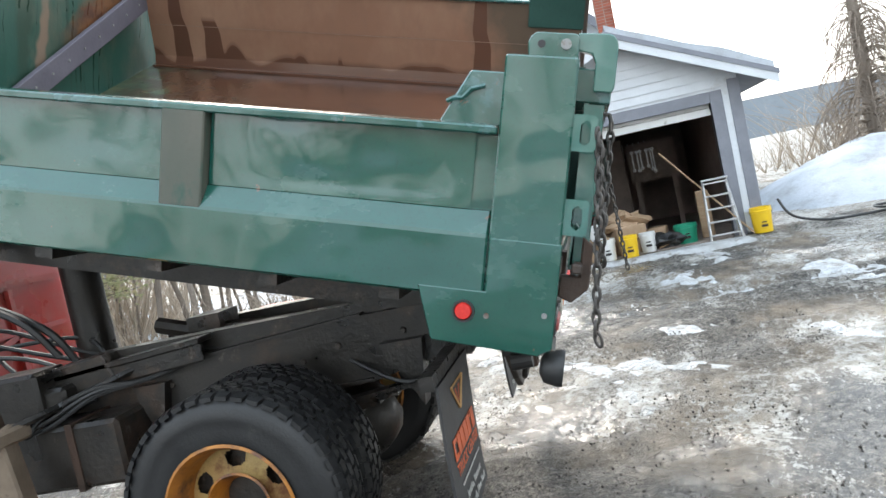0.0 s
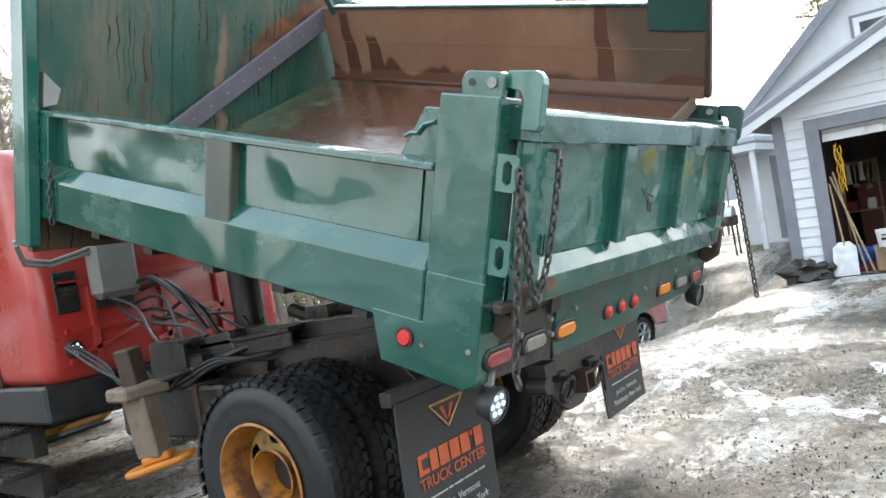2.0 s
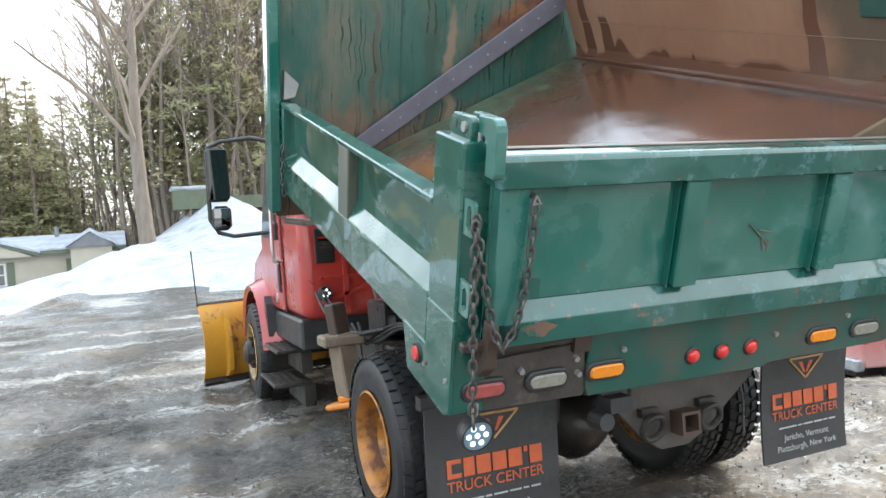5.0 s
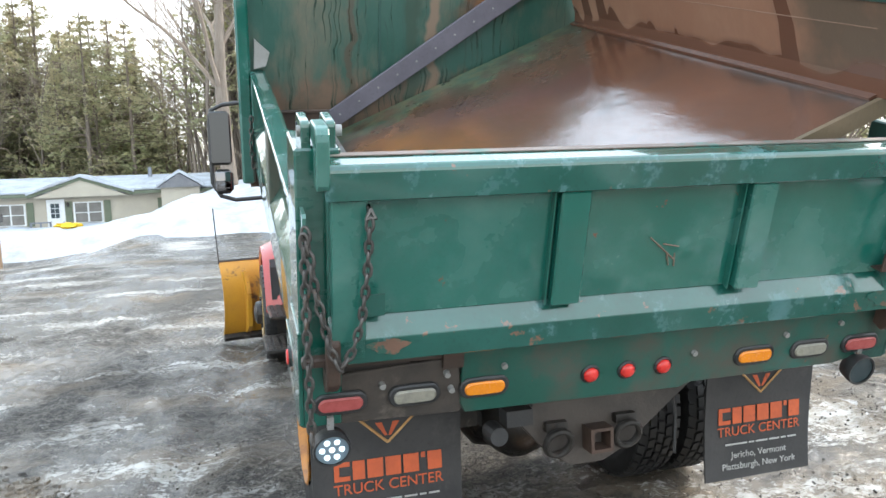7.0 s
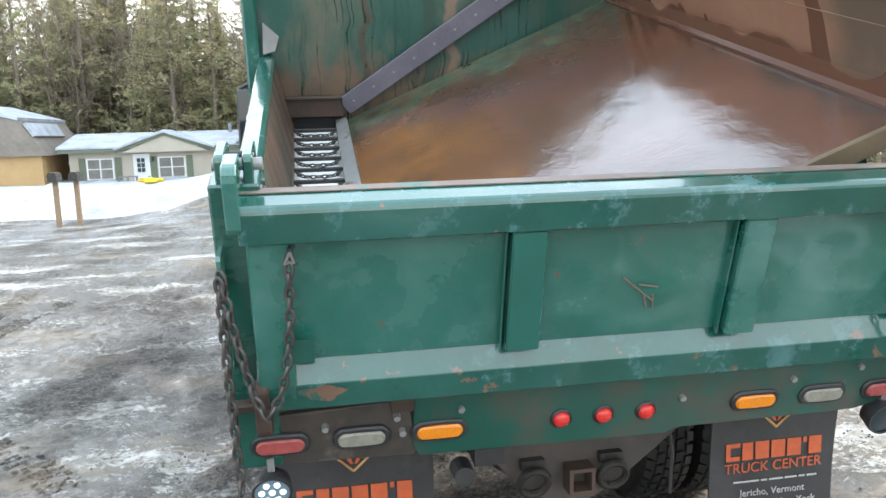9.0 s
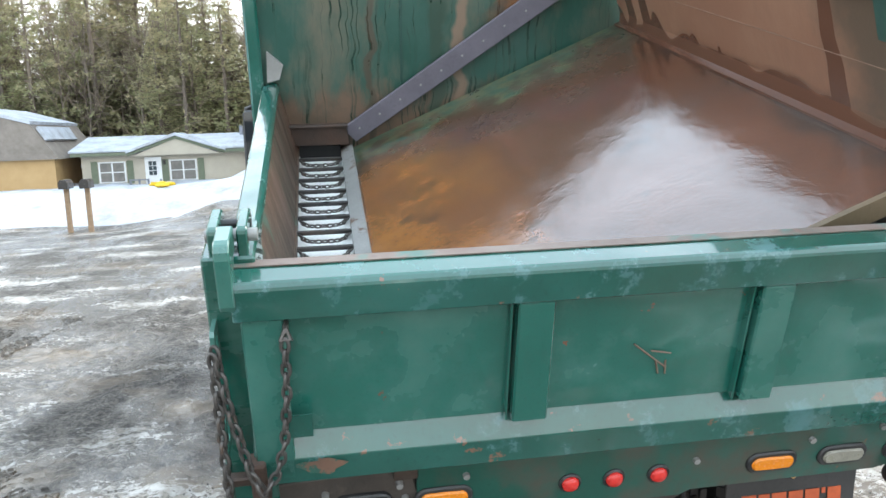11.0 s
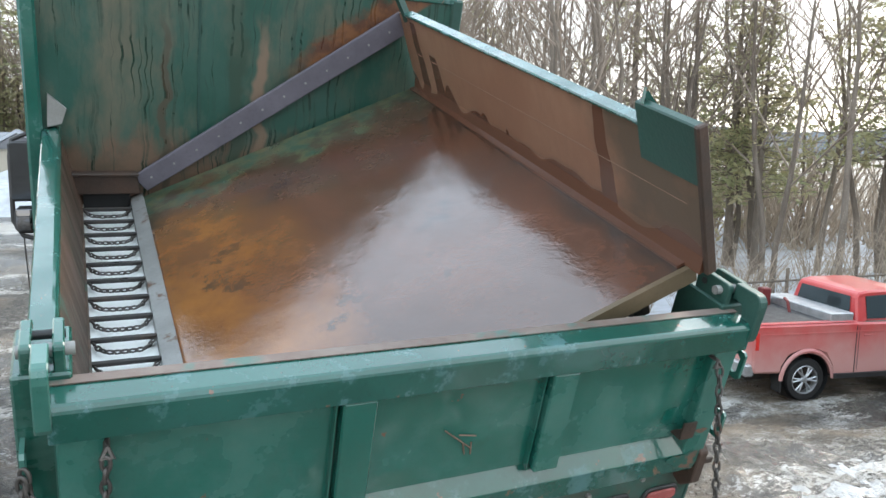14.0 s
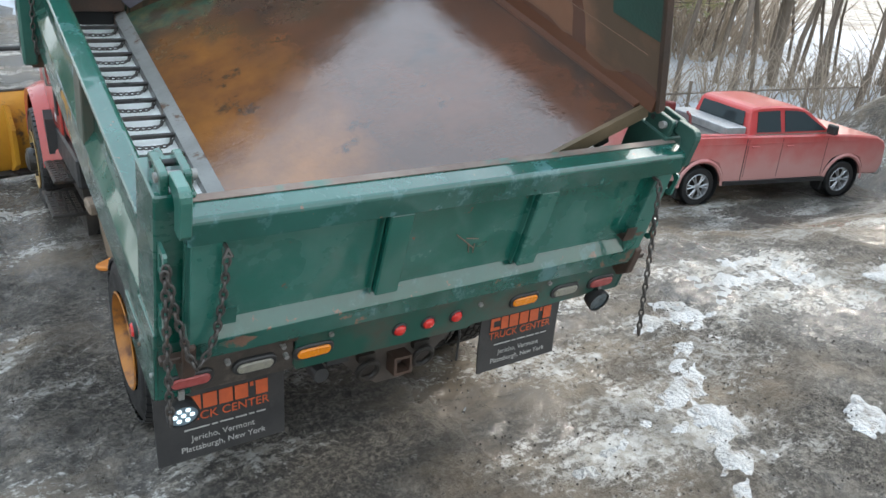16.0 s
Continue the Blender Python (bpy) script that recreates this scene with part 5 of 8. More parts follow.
def bare_tree_meshes(seed, height, spread=0.5, r0=0.2, droop=0.0, depth=4, dense=1.0):
    rnd = random.Random(seed)
    trunk, twigs = Mesh(), Mesh()

    def limb(p, d, ln, r, level):
        pts, q, dd = [p], p.copy(), d.copy()
        n = 5 if level < 2 else 3
        for k in range(n):
            dd = (dd + Vector((rnd.gauss(0, 0.10), rnd.gauss(0, 0.10), rnd.gauss(0.02, 0.06) - droop * level * 0.10))).normalized()
            q = q + dd * ln / n
            pts.append(q.copy())
        (trunk if level == 0 else twigs).tube(pts, r, 8 if level == 0 else (5 if level == 1 else 3), r2=r * (0.35 if level else 0.25))
        if level >= depth:
            return
        kids = int((9 if level == 0 else 5) * dense)
        for k in range(kids):
            t = rnd.uniform(0.32 if level == 0 else 0.25, 1.0)
            i = min(n - 1, int(t * n))
            base = pts[i].lerp(pts[i + 1], t * n - i)
            ang = rnd.uniform(0, 2 * math.pi)
            side = Vector((math.cos(ang), math.sin(ang), rnd.uniform(0.25, 0.8) - droop))
            nd = (dd * (0.55 if level == 0 else 0.75) + side * spread * 1.4).normalized()
            limb(base, nd, ln * rnd.uniform(0.32, 0.52) * (1.25 - 0.6 * t if level == 0 else 1), r * (0.36 if level == 0 else 0.46) * (1.1 - 0.5 * t), level + 1)
    limb(Vector((0, 0, -0.2)), Vector((0, 0, 1)), height, r0, 0)
    return trunk, twigs


def bare_tree(seed, height, label, **kw):
    t = thing("bare_tree", label, "tree", (0, 0, 0), "bare trees")
    a, b = bare_tree_meshes(seed, height, **kw)
    part("trunk", a, BARK, t, smooth=True)
    part("crown", b, TWIG, t)
    return t


def pine(seed, height, label, low=0.24):
    t = thing("pine", label, "tree", (0, 0, 0), "pines")
    rnd = random.Random(seed)
    part("trunk", Mesh().tube([(0, 0, -0.2), (rnd.gauss(0, 0.1), 0, height * 0.5), (0, rnd.gauss(0, 0.1), height)], 0.22, 8, r2=0.04), BARK, t, smooth=True)
    c, limbs = Mesh(), Mesh()
    levels = int(height * 1.9)
    for i in range(levels):
        f = i / levels
        z = height * (low + (1 - low) * f)
        reach = height * 0.215 * (1 - f) ** 0.75 * rnd.uniform(0.7, 1.25) + 0.15
        for k in range(rnd.randint(4, 6)):
            a = rnd.uniform(0, 6.283)
            tip = Vector((math.cos(a) * reach, math.sin(a) * reach, z + reach * rnd.uniform(-0.2, 0.25)))
            limbs.tube([(0, 0, z), tip], 0.03, 3, r2=0.008)
            for q in range(19):
                s = rnd.uniform(0.3, 1.08)
                p = Vector((0, 0, z)).lerp(tip, s) + Vector((rnd.gauss(0, 0.16), rnd.gauss(0, 0.16), rnd.gauss(0, 0.10))) * (0.6 + reach * 0.3)
                w = rnd.uniform(0.09, 0.20) * (0.7 + reach * 0.20)
                for e in range(2):
                    u = Vector((rnd.gauss(0, 1), rnd.gauss(0, 1), rnd.gauss(0, 0.55))).normalized() * w
                    v = Vector((rnd.gauss(0, 1), rnd.gauss(0, 1), rnd.gauss(0, 0.55))).normalized() * w * 0.36
                    c.add([p - u, p + v, p + u, p - v], [(0, 1, 2, 3)])
    tagged(part("branchwork", limbs, BARK, t), kind="stuff")
    part("crown", c, NEEDLES, t)
    return t


def stand_at(t, x, y, turn, size):
    return pose(x, y, gz(x, y) - 0.15, 0, 0, turn) @ Matrix.Scale(size, 4)


def forest():
    rnd = random.Random(21)
    bares = [bare_tree(100 + k, 13.0, "tall bare grey-brown deciduous tree", spread=0.42 + 0.06 * k, r0=0.125, depth=3, dense=1.3) for k in range(4)]
    pines = [pine(200 + k, 15.0, "tall green pine with gaps between its boughs", (0.08, 0.16, 0.30)[k]) for k in range(3)]
    spots = []
    # behind the house and the barn
    for k in range(135):
        spots.append((rnd.uniform(-48, -14), rnd.uniform(57, 80), 0.56, rnd.uniform(0.82, 1.16)))
    for k in range(42):
        spots.append((rnd.uniform(-15, -4), rnd.uniform(57, 76), 0.6, rnd.uniform(0.72, 0.96)))
    # woods ahead of the truck
    for k in range(96):
        x = rnd.uniform(-4, 36)
        spots.append((x, rnd.uniform(46, 74), 0.28 if x < 13 else 0.07, rnd.uniform(0.95, 1.4)))
    for k in range(24):
        spots.append((rnd.uniform(-3, 16), rnd.uniform(47, 56), 0.12, rnd.uniform(1.15, 1.5)))
    # bare woods to the right, behind the pickup
    for k in range(74):
        a = rnd.uniform(18, 49) if k < 48 else rnd.uniform(49, 68)
        d = rnd.uniform(24, 50)
        spots.append((d * math.sin(radians(a)), d * math.cos(radians(a)), 0.05 if d > 34 else 0.0, rnd.uniform(0.8, 1.25)))
    for k in range(6):
        a = rnd.uniform(26, 64)
        d = rnd.uniform(19.5, 24)
        spots.append((d * math.sin(radians(a)), d * math.cos(radians(a)), 0.0, rnd.uniform(0.65, 0.95)))
    for a, d in ((47.5, 37), (49.5, 35), (44.5, 44)):
        spots.append((d * math.sin(radians(a)), d * math.cos(radians(a)), 1.0, rnd.uniform(0.85, 1.1)))
    # beyond the garage and the house
    for k in range(26):
        spots.append((rnd.uniform(34, 62), rnd.uniform(-6, 24), 0.04, rnd.uniform(0.6, 0.95)))
    # unseen woods west of the yard, added for the side panels to mirror
    for k in range(34):
        spots.append((rnd.uniform(-64, -46), rnd.uniform(-34, 36), 0.5, rnd.uniform(0.7, 1.1)))
    for k in range(12):
        spots.append((-44.0 + 2.4 * k + rnd.uniform(-0.8, 0.8), rnd.uniform(60, 72), 0.9, rnd.uniform(0.75, 1.05)))
    used = set()
    for x, y, p, s in spots:
        src = rnd.choice(pines if rnd.random() < p else bares)
        m = stand_at(src, x, y, rnd.uniform(0, 360), s)
        if src.name in used:
            copy_thing(src, m)
        else:
            used.add(src.name)
            src.matrix_basis = m
    for src in bares + pines:
        if src.name not in used:
            src.matrix_basis = stand_at(src, 30, 60, 0, 0.9)


forest()
big = bare_tree(7, 15.0, "large bare maple near the shed", spread=0.5, r0=0.42, depth=3)
big.matrix_basis = stand_at(big, -1.2, 38, 40, 1.0)


def drooping_tree():
    """A broken spruce without needles: a straight snapped trunk and thin limbs that hang down."""
    rnd = random.Random(41)
    t = thing("spruce", "dead broken spruce with drooping bare limbs beside the snow heap", "tree", (15.6, -6.7, 0))
    part("trunk", Mesh().tube([(0, 0, -0.2), (0.03, 0.02, 2.2), (0.0, 0.05, 4.3)], 0.20, 10, r2=0.13), BARK, t, local=True, smooth=True)
    c = Mesh()
    for k in range(190):
        z = rnd.uniform(0.7, 4.2)
        a, ln = rnd.uniform(0, 6.283), rnd.uniform(0.7, 1.25) * (1.6 - 0.22 * z)
        d = Vector((math.cos(a), math.sin(a), 0))
        p = [Vector((0, 0, z)), Vector((0, 0, z + 0.08)) + d * ln * 0.4, Vector((0, 0, z - 0.25)) + d * ln * 0.8, Vector((0, 0, z - 0.75)) + d * ln]
        c.tube(soft(p, 3), 0.022, 4, r2=0.005)
        for q in range(7):
            b0 = p[1].lerp(p[2], rnd.random()) if q % 2 else p[2].lerp(p[3], rnd.random())
            e = b0 + Vector((rnd.gauss(0, 0.16), rnd.gauss(0, 0.16), -rnd.uniform(0.2, 0.6)))
            c.tube([b0, b0.lerp(e, 0.5) + Vector((rnd.gauss(0, 0.04), rnd.gauss(0, 0.04), 0)), e], 0.007, 3, r2=0.002)
    tagged(part("crown", c, TWIG, t, local=True), kind="stuff")


drooping_tree()


def brush(name, label, spots, seed, h0):
    rnd = random.Random(seed)
    b = Mesh()
    for x, y in spots:
        z = gz(x, y)
        h = h0 * rnd.uniform(0.45, 1.5)
        for k in range(7):
            a, s = rnd.uniform(0, 6.28), rnd.uniform(0.2, 0.95) * h
            p1 = (x + math.cos(a) * s * 0.5, y + math.sin(a) * s * 0.5, z + h * rnd.uniform(0.4, 0.7))
            b.tube([(x, y, z - 0.05), p1, (x + math.cos(a) * s * 1.3, y + math.sin(a) * s * 1.3, z + h * rnd.uniform(0.7, 1.2))], 0.008 * h, 3, r2=0.002)
    tagged(part(name, b, BRUSH), label, "brush", kind="stuff")


rb = random.Random(8)
brush("brush", "brown leafless brush along the wood's edge", [(d * math.sin(radians(a)), d * math.cos(radians(a))) for a, d in ((rb.uniform(18, 70), rb.uniform(19, 36)) for k in range(260))], 3, 1.9)
brush("dry_brush", "dry brown brush behind the snow heap", [(rb.uniform(18, 34), rb.uniform(-24, -7)) for k in range(260)], 4, 2.2)
brush("far_thicket", "pale leafless thicket behind the far trees", [(rb.uniform(-60, 16), rb.uniform(63, 90)) for k in range(700)], 16, 6.5)
brush("side_thicket", "pale leafless thicket deep in the wood", [(d * math.sin(radians(a)), d * math.cos(radians(a))) for a, d in ((rb.uniform(27, 57), rb.uniform(44, 62)) for k in range(230))], 17, 6.5)
brush("hedge_brush", "leafless brush below the far trees", [(rb.uniform(-4, 34), rb.uniform(46, 66)) for k in range(130)], 6, 2.6)


def fence():
    t = thing("fence", "weathered rail fence at the wood's edge", "fence", (17, 14, -1.2))
    pts = [(12.0 + 2.2 * k, 13.2 - 0.45 * k) for k in range(6)]
    for x, y in pts:
        part("post", Mesh().tube([(x, y, gz(x, y) - 0.1), (x, y, gz(x, y) + 1.35)], 0.05, 6), BARK, t)
    for hh in (1.0,):
        for (x0, y0), (x1, y1) in zip(pts, pts[1:]):
            part("rail", Mesh().tube([(x0, y0, gz(x0, y0) + hh), (x1, y1, gz(x1, y1) + hh)], 0.03, 5), BARK, t)


fence()


def hills():
    v, f = [], []
    n = 72
    for i in range(n + 1):
        a = 2 * math.pi * i / n
        h = 18 + 20 * max(0, noise.noise(Vector((math.cos(a) * 1.6, math.sin(a) * 1.6, 4)))) + 5 * noise.noise(Vector((math.cos(a) * 7, math.sin(a) * 7, 1)))
        v += [(math.cos(a) * 620, math.sin(a) * 620, -8), (math.cos(a) * 640, math.sin(a) * 640, h)]
    for i in range(n):
        f.append((2 * i, 2 * i + 2, 2 * i + 3, 2 * i + 1))
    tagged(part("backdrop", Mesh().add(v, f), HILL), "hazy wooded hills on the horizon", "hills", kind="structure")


hills()

# ---- dump truck ----
HINGE_Y, HINGE_Z, BED_TILT = 0.593, 0.990, 17.1
BED = pose(0, HINGE_Y, HINGE_Z, BED_TILT, 0, 0)
truck = thing("dump_truck", "red dump truck with raised green tilting-floor body and yellow plow", "truck", (0, 3.5, 0))


def bp(name, mesh, material, parent=truck, label="", bevel=0.0, smooth=False):
    """A part given in the frame of the raised dump body: origin at the hinge, y ahead along the floor."""
    return part(name, mesh, material, parent, label, BED, bevel, smooth or material is CHAIN)


def chain_mesh(pts, link=0.045, wire=0.008, seg=12, sides=8):
    """Interlocking links along a line."""
    b = Mesh()
    pts = [Vector(p) for p in pts]
    seglen = [(q - p).length for p, q in zip(pts, pts[1:])]
    total = sum(seglen)
    n = max(2, int(total / (link * 0.78)))
    for k in range(n):
        d = total * (k + 0.5) / n
        i = 0
        while i < len(seglen) - 1 and d > seglen[i]:
            d -= seglen[i]
            i += 1
        t = (pts[i + 1] - pts[i]).normalized()
        c = pts[i] + t * d
        side = t.cross(Vector((0.31, 0.83, 0.2))).normalized()
        nrm = t.cross(side)
        if k % 2:
            side, nrm = nrm, -side
        loop = []
        for q in range(seg):
            a = 2 * math.pi * q / seg
            loop.append(c + t * math.cos(a) * link * 0.52 + side * math.sin(a) * link * 0.25)
        b.tube(loop, wire, sides, closed=True)
    return b


def sag(a, b, drop, n=10):
    a, b = Vector(a), Vector(b)
    return [a.lerp(b, i / n) - Vector((0, 0, drop * 4 * (i / n) * (1 - i / n))) for i in range(n + 1)]


# left side of the body
side = bp("side_panel", Mesh().prism([(-1.255, 0.30), (-1.27, 0.30), (-1.27, 0.87), (-1.255, 0.87)], -0.10, 2.80, "y"), SIDE_GREEN, label="green recessed outer side panel with dull reflections")
bp("fascia", Mesh().prism([(-1.33, 0.275), (-1.33, 0.505), (-1.272, 0.600), (-1.20, 0.60), (-1.20, 0.275)], -0.08, 2.80, "y"), SIDE_GREEN, side, "green lower side beam with a sloping ledge", 0.008)
bp("top_rail", Mesh().prism([(-1.33, 0.872), (-1.33, 0.902), (-1.245, 0.915), (-1.225, 0.90), (-1.225, 0.872)], -0.08, 2.80, "y"), GREEN_WORN, side, "worn green top rail", 0.006)
bp("rib", Mesh().prism([(-1.33, 0.50), (-1.33, 0.88), (-1.262, 0.88), (-1.262, 0.59)], 1.055, 1.235, "y"), MUDDY_GREEN, side, "upright rib filmed with dried mud", 0.006)
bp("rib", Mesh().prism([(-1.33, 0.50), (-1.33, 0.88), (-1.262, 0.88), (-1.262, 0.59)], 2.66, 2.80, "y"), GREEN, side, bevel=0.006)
bp("inner_slope", Mesh().add([(-1.235, -0.30, 0.875), (-1.235, 2.79, 0.875), (-1.125, 2.79, 0.42), (-1.125, -0.30, 0.42), (-1.25, -0.30, 0.875), (-1.25, 2.79, 0.875), (-1.145, 2.79, 0.41), (-1.145, -0.30, 0.41)],
                             [(0, 1, 2, 3), (4, 7, 6, 5), (0, 4, 5, 1), (3, 2, 6, 7), (0, 3, 7, 4), (1, 5, 6, 2)]), TROUGH_SIDE, side, "rusty scuffed inner side")
bp("side_chain", chain_mesh([(-1.34, 2.62, 0.62), (-1.35, 2.61, 0.40), (-1.34, 2.60, 0.26)], 0.05, 0.006), CHAIN, side)
bp("clip", Mesh().add([(-1.30, 2.76, 0.92), (-1.22, 2.76, 0.94), (-1.19, 2.77, 1.03), (-1.29, 2.77, 1.12), (-1.30, 2.80, 0.92), (-1.22, 2.80, 0.94), (-1.19, 2.80, 1.03), (-1.29, 2.80, 1.12)],
                      [(0, 1, 2, 3), (4, 7, 6, 5), (0, 4, 5, 1), (1, 5, 6, 2), (2, 6, 7, 3), (3, 7, 4, 0)]), STEEL_EDGE, side, "bent steel corner gusset")

# headboard and cab shield
head = bp("headboard", Mesh().prism([(-1.36, 0.06), (-1.36, 1.86), (1.34, 1.89), (1.34, 0.06)], 2.80, 2.86, "y"), HEAD_IN, label="tall green headboard with rusty drip streaks")
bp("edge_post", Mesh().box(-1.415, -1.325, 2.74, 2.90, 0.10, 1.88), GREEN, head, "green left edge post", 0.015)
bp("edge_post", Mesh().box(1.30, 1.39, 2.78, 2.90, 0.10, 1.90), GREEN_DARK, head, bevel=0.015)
bp("top_lip", Mesh().box(-1.34, 1.34, 2.785, 2.90, 1.86, 1.905), GREEN_WORN, head, "pale worn top lip", 0.008)
bp("seam", Mesh().box(-0.42, -0.405, 2.795, 2.802, 0.72, 1.86), GREEN_DARK, head)
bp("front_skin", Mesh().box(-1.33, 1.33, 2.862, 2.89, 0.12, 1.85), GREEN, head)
shield = bp("cab_shield", Mesh().prism([(2.90, 1.86), (3.75, 2.02), (3.75, 2.06), (2.90, 1.90)], -1.25, 1.38, "x"), GREEN_GRIMY, label="green cab shield over the cab")
for k in range(5):
    bp("slot", Mesh().prism([(3.72, 2.06), (3.76, 2.06), (3.80, 2.20), (3.76, 2.20)], 0.15 + k * 0.24, 0.28 + k * 0.24, "x"), GREEN_WORN, shield)
bp("shield_rim", Mesh().prism([(3.74, 2.04), (3.80, 2.04), (3.84, 2.26), (3.79, 2.26)], -1.25, 0.10, "x").prism([(3.79, 2.20), (3.82, 2.20), (3.84, 2.27), (3.80, 2.27)], 0.0, 1.38, "x"), GREEN_WORN, shield, bevel=0.01)
bp("shield_side", Mesh().prism([(2.88, 1.62), (3.60, 1.78), (3.86, 2.22), (3.80, 2.34), (2.88, 2.0)], 1.36, 1.40, "x"), GREEN_DARK, shield, "dark green rounded shield end", 0.02)
bp("seal_strip", Mesh().prism([(-0.825, 0.60), (-0.735, 0.505), (0.955, 1.645), (0.895, 1.79)], 2.735, 2.772, "y"), RUBBER_STRIP, head, "grey rubber sealing strip bolted on a slant", 0.004)
bolts = Mesh()
for k in range(12):
    t = (k + 0.5) / 12
    bolts.lathe([(2.729, 0.0), (2.729, 0.007), (2.737, 0.008)], (-0.78 + 1.68 * t, 0, 0.555 + 1.14 * t), 8, "y")
tagged(bp("bolts", bolts, STEEL_EDGE, head), kind="stuff")
bp("conveyor_hood", Mesh().prism([(-1.20, 0.50), (-1.20, 0.63), (-0.80, 0.63), (-0.78, 0.50)], 2.70, 2.79, "y").box(-1.21, -0.79, 2.68, 2.72, 0.625, 0.645), RUST_DARK, head, "rusty hood over the conveyor mouth", 0.005)
# A solid near-black block stands for the shade inside the mouth.
bp("conveyor_mouth", Mesh().box(-1.12, -0.845, 2.72, 2.795, 0.40, 0.50), plain("black_opening", (0.004, 0.004, 0.004), 0.9), head)

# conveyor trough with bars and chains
# The bed is lined with near-white plastic, not bare steel.
trough = bp("conveyor_bed", Mesh().box(-1.13, -0.835, -0.32, 2.78, 0.375, 0.40), BELT, label="conveyor bed lined with white plastic")
for k in range(15):
    y = 2.60 - 0.199 * k
    bp("drag_bar", Mesh().box(-1.128, -0.842, y - 0.011, y + 0.011, 0.424, 0.448), CHASSIS, trough, bevel=0.004)
    arc = [(-1.115 + 0.26 * i / 10, y - 0.012 - 0.088 * (1 - (2 * i / 10 - 1) ** 4) ** 0.8 if 0 < i < 10 else y - 0.012, 0.428) for i in range(11)]
    bp("drag_chain", chain_mesh(arc, 0.040, 0.0048, 10, 8), CHAIN, trough)
bp("trough_edge", Mesh().prism([(-0.842, 0.40), (-0.842, 0.455), (-0.765, 0.485), (-0.752, 0.43)], -0.30, 2.76, "y"), STEEL_EDGE, label="worn bright steel trough edge")
bp("trough_cheek", Mesh().box(-1.142, -1.126, -0.30, 2.76, 0.39, 0.47), TROUGH_SIDE, trough)

# tilting floor with its right wall
FA = radians(24.0)
F0 = Vector((-0.765, 0, 0.455))


def fl(u, y, w=0.0):
    """A point u along the sloping floor from its hinge and w above it."""
    return (F0.x + u * math.cos(FA) - w * math.sin(FA), y, F0.z + u * math.sin(FA) + w * math.cos(FA))


def slab(rows_u, rows_y, w0, w1, mesh=None):
    m = mesh or Mesh()
    us, ys = rows_u, rows_y
    n = len(ys)
    v = [fl(u, y, w1) for u in us for y in ys] + [fl(u, y, w0) for u in us for y in ys]
    k = len(us) * n
    f = []
    for i in range(len(us) - 1):
        for j in range(n - 1):
            a = i * n + j
            f += [(a, a + n, a + n + 1, a + 1), (k + a, k + a + 1, k + a + n + 1, k + a + n)]
    for i in range(len(us) - 1):
        a, b = i * n, i * n + n - 1
        f += [(a, k + a, k + a + n, a + n), (b, b + n, k + b + n, k + b)]
    for j in range(n - 1):
        a, b = j, (len(us) - 1) * n + j
        f += [(a, a + 1, k + a + 1, k + a), (b, k + b, k + b + 1, b + 1)]
    return m.add(v, f)


FU = 2.04
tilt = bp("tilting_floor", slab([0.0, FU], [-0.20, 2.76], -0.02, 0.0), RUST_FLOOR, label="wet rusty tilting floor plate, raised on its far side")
bp("floor_lip", slab([0.02, FU], [-0.225, -0.20], -0.075, 0.002), mat("yellowed_steel_edge", (0.10, 0.074, 0.043), (0.13, 0.092, 0.054), 0.5, 0.6, scale=6, fine=50), tilt, "thick pale floor edge")
bp("floor_beams", slab([0.9, 0.98], [-0.18, 2.7], -0.16, -0.021, slab([1.75, 1.83], [-0.18, 2.7], -0.16, -0.021)), CHASSIS, tilt)
w = Mesh()
v, f = [], []
for wv, du in ((0.0, -0.03), (0.07, -0.004), (0.30, 0.0), (0.545, 0.008)):
    for y in (-0.28, 2.74):
        v.append(fl(FU + du, y, wv))
    for y in (-0.28, 2.74):
        v.append(fl(FU + 0.025, y, wv))
for i in range(3):
    a = i * 4
    f += [(a, a + 1, a + 5, a + 4), (a + 2, a + 6, a + 7, a + 3), (a, a + 4, a + 6, a + 2), (a + 1, a + 3, a + 7, a + 5)]
f += [(0, 2, 3, 1), (12, 13, 15, 14)]
rwall = bp("right_wall", w.add(v, f), RUST_WALL, label="rusty brown right wall leaning inward, stained by water")
bp("wall_top", slab([FU - 0.012, FU + 0.055], [0.06, 2.6], 0.545, 0.565), GREEN_WORN, rwall, "worn green top flange", 0.006)
bp("weld_line", slab([FU - 0.003, FU - 0.0015], [-0.2, 2.7], 0.286, 0.290), WELD, rwall)
bp("end_panel", slab([FU - 0.012, FU + 0.03], [-0.30, 0.06], 0.40, 0.655), GREEN_DARK, rwall, "raised dirty green wall end", 0.006)
bp("end_edge", slab([FU - 0.014, FU + 0.034], [-0.312, -0.284], 0.0, 0.655), RUST_DARK, rwall, "rusty folded rear edge", 0.006)
bp("end_flag", Mesh().add([fl(FU, 0.06, 0.565), fl(FU + 0.10, 0.06, 0.565), fl(FU + 0.02, 0.03, 0.71), fl(FU - 0.01, 0.02, 0.655), fl(FU, 0.04, 0.565), fl(FU + 0.10, 0.04, 0.565), fl(FU + 0.02, 0.01, 0.71), fl(FU - 0.01, 0.0, 0.655)],
                          [(0, 1, 2, 3), (4, 7, 6, 5), (0, 4, 5, 1), (1, 5, 6, 2), (2, 6, 7, 3), (3, 7, 4, 0)]), GREEN_WORN, rwall)
bp("front_post", Mesh().tube([fl(FU + 0.02, 2.62, 0.50), fl(FU + 0.01, 2.70, 0.74)], 0.03, 4), GREEN_DARK, rwall)
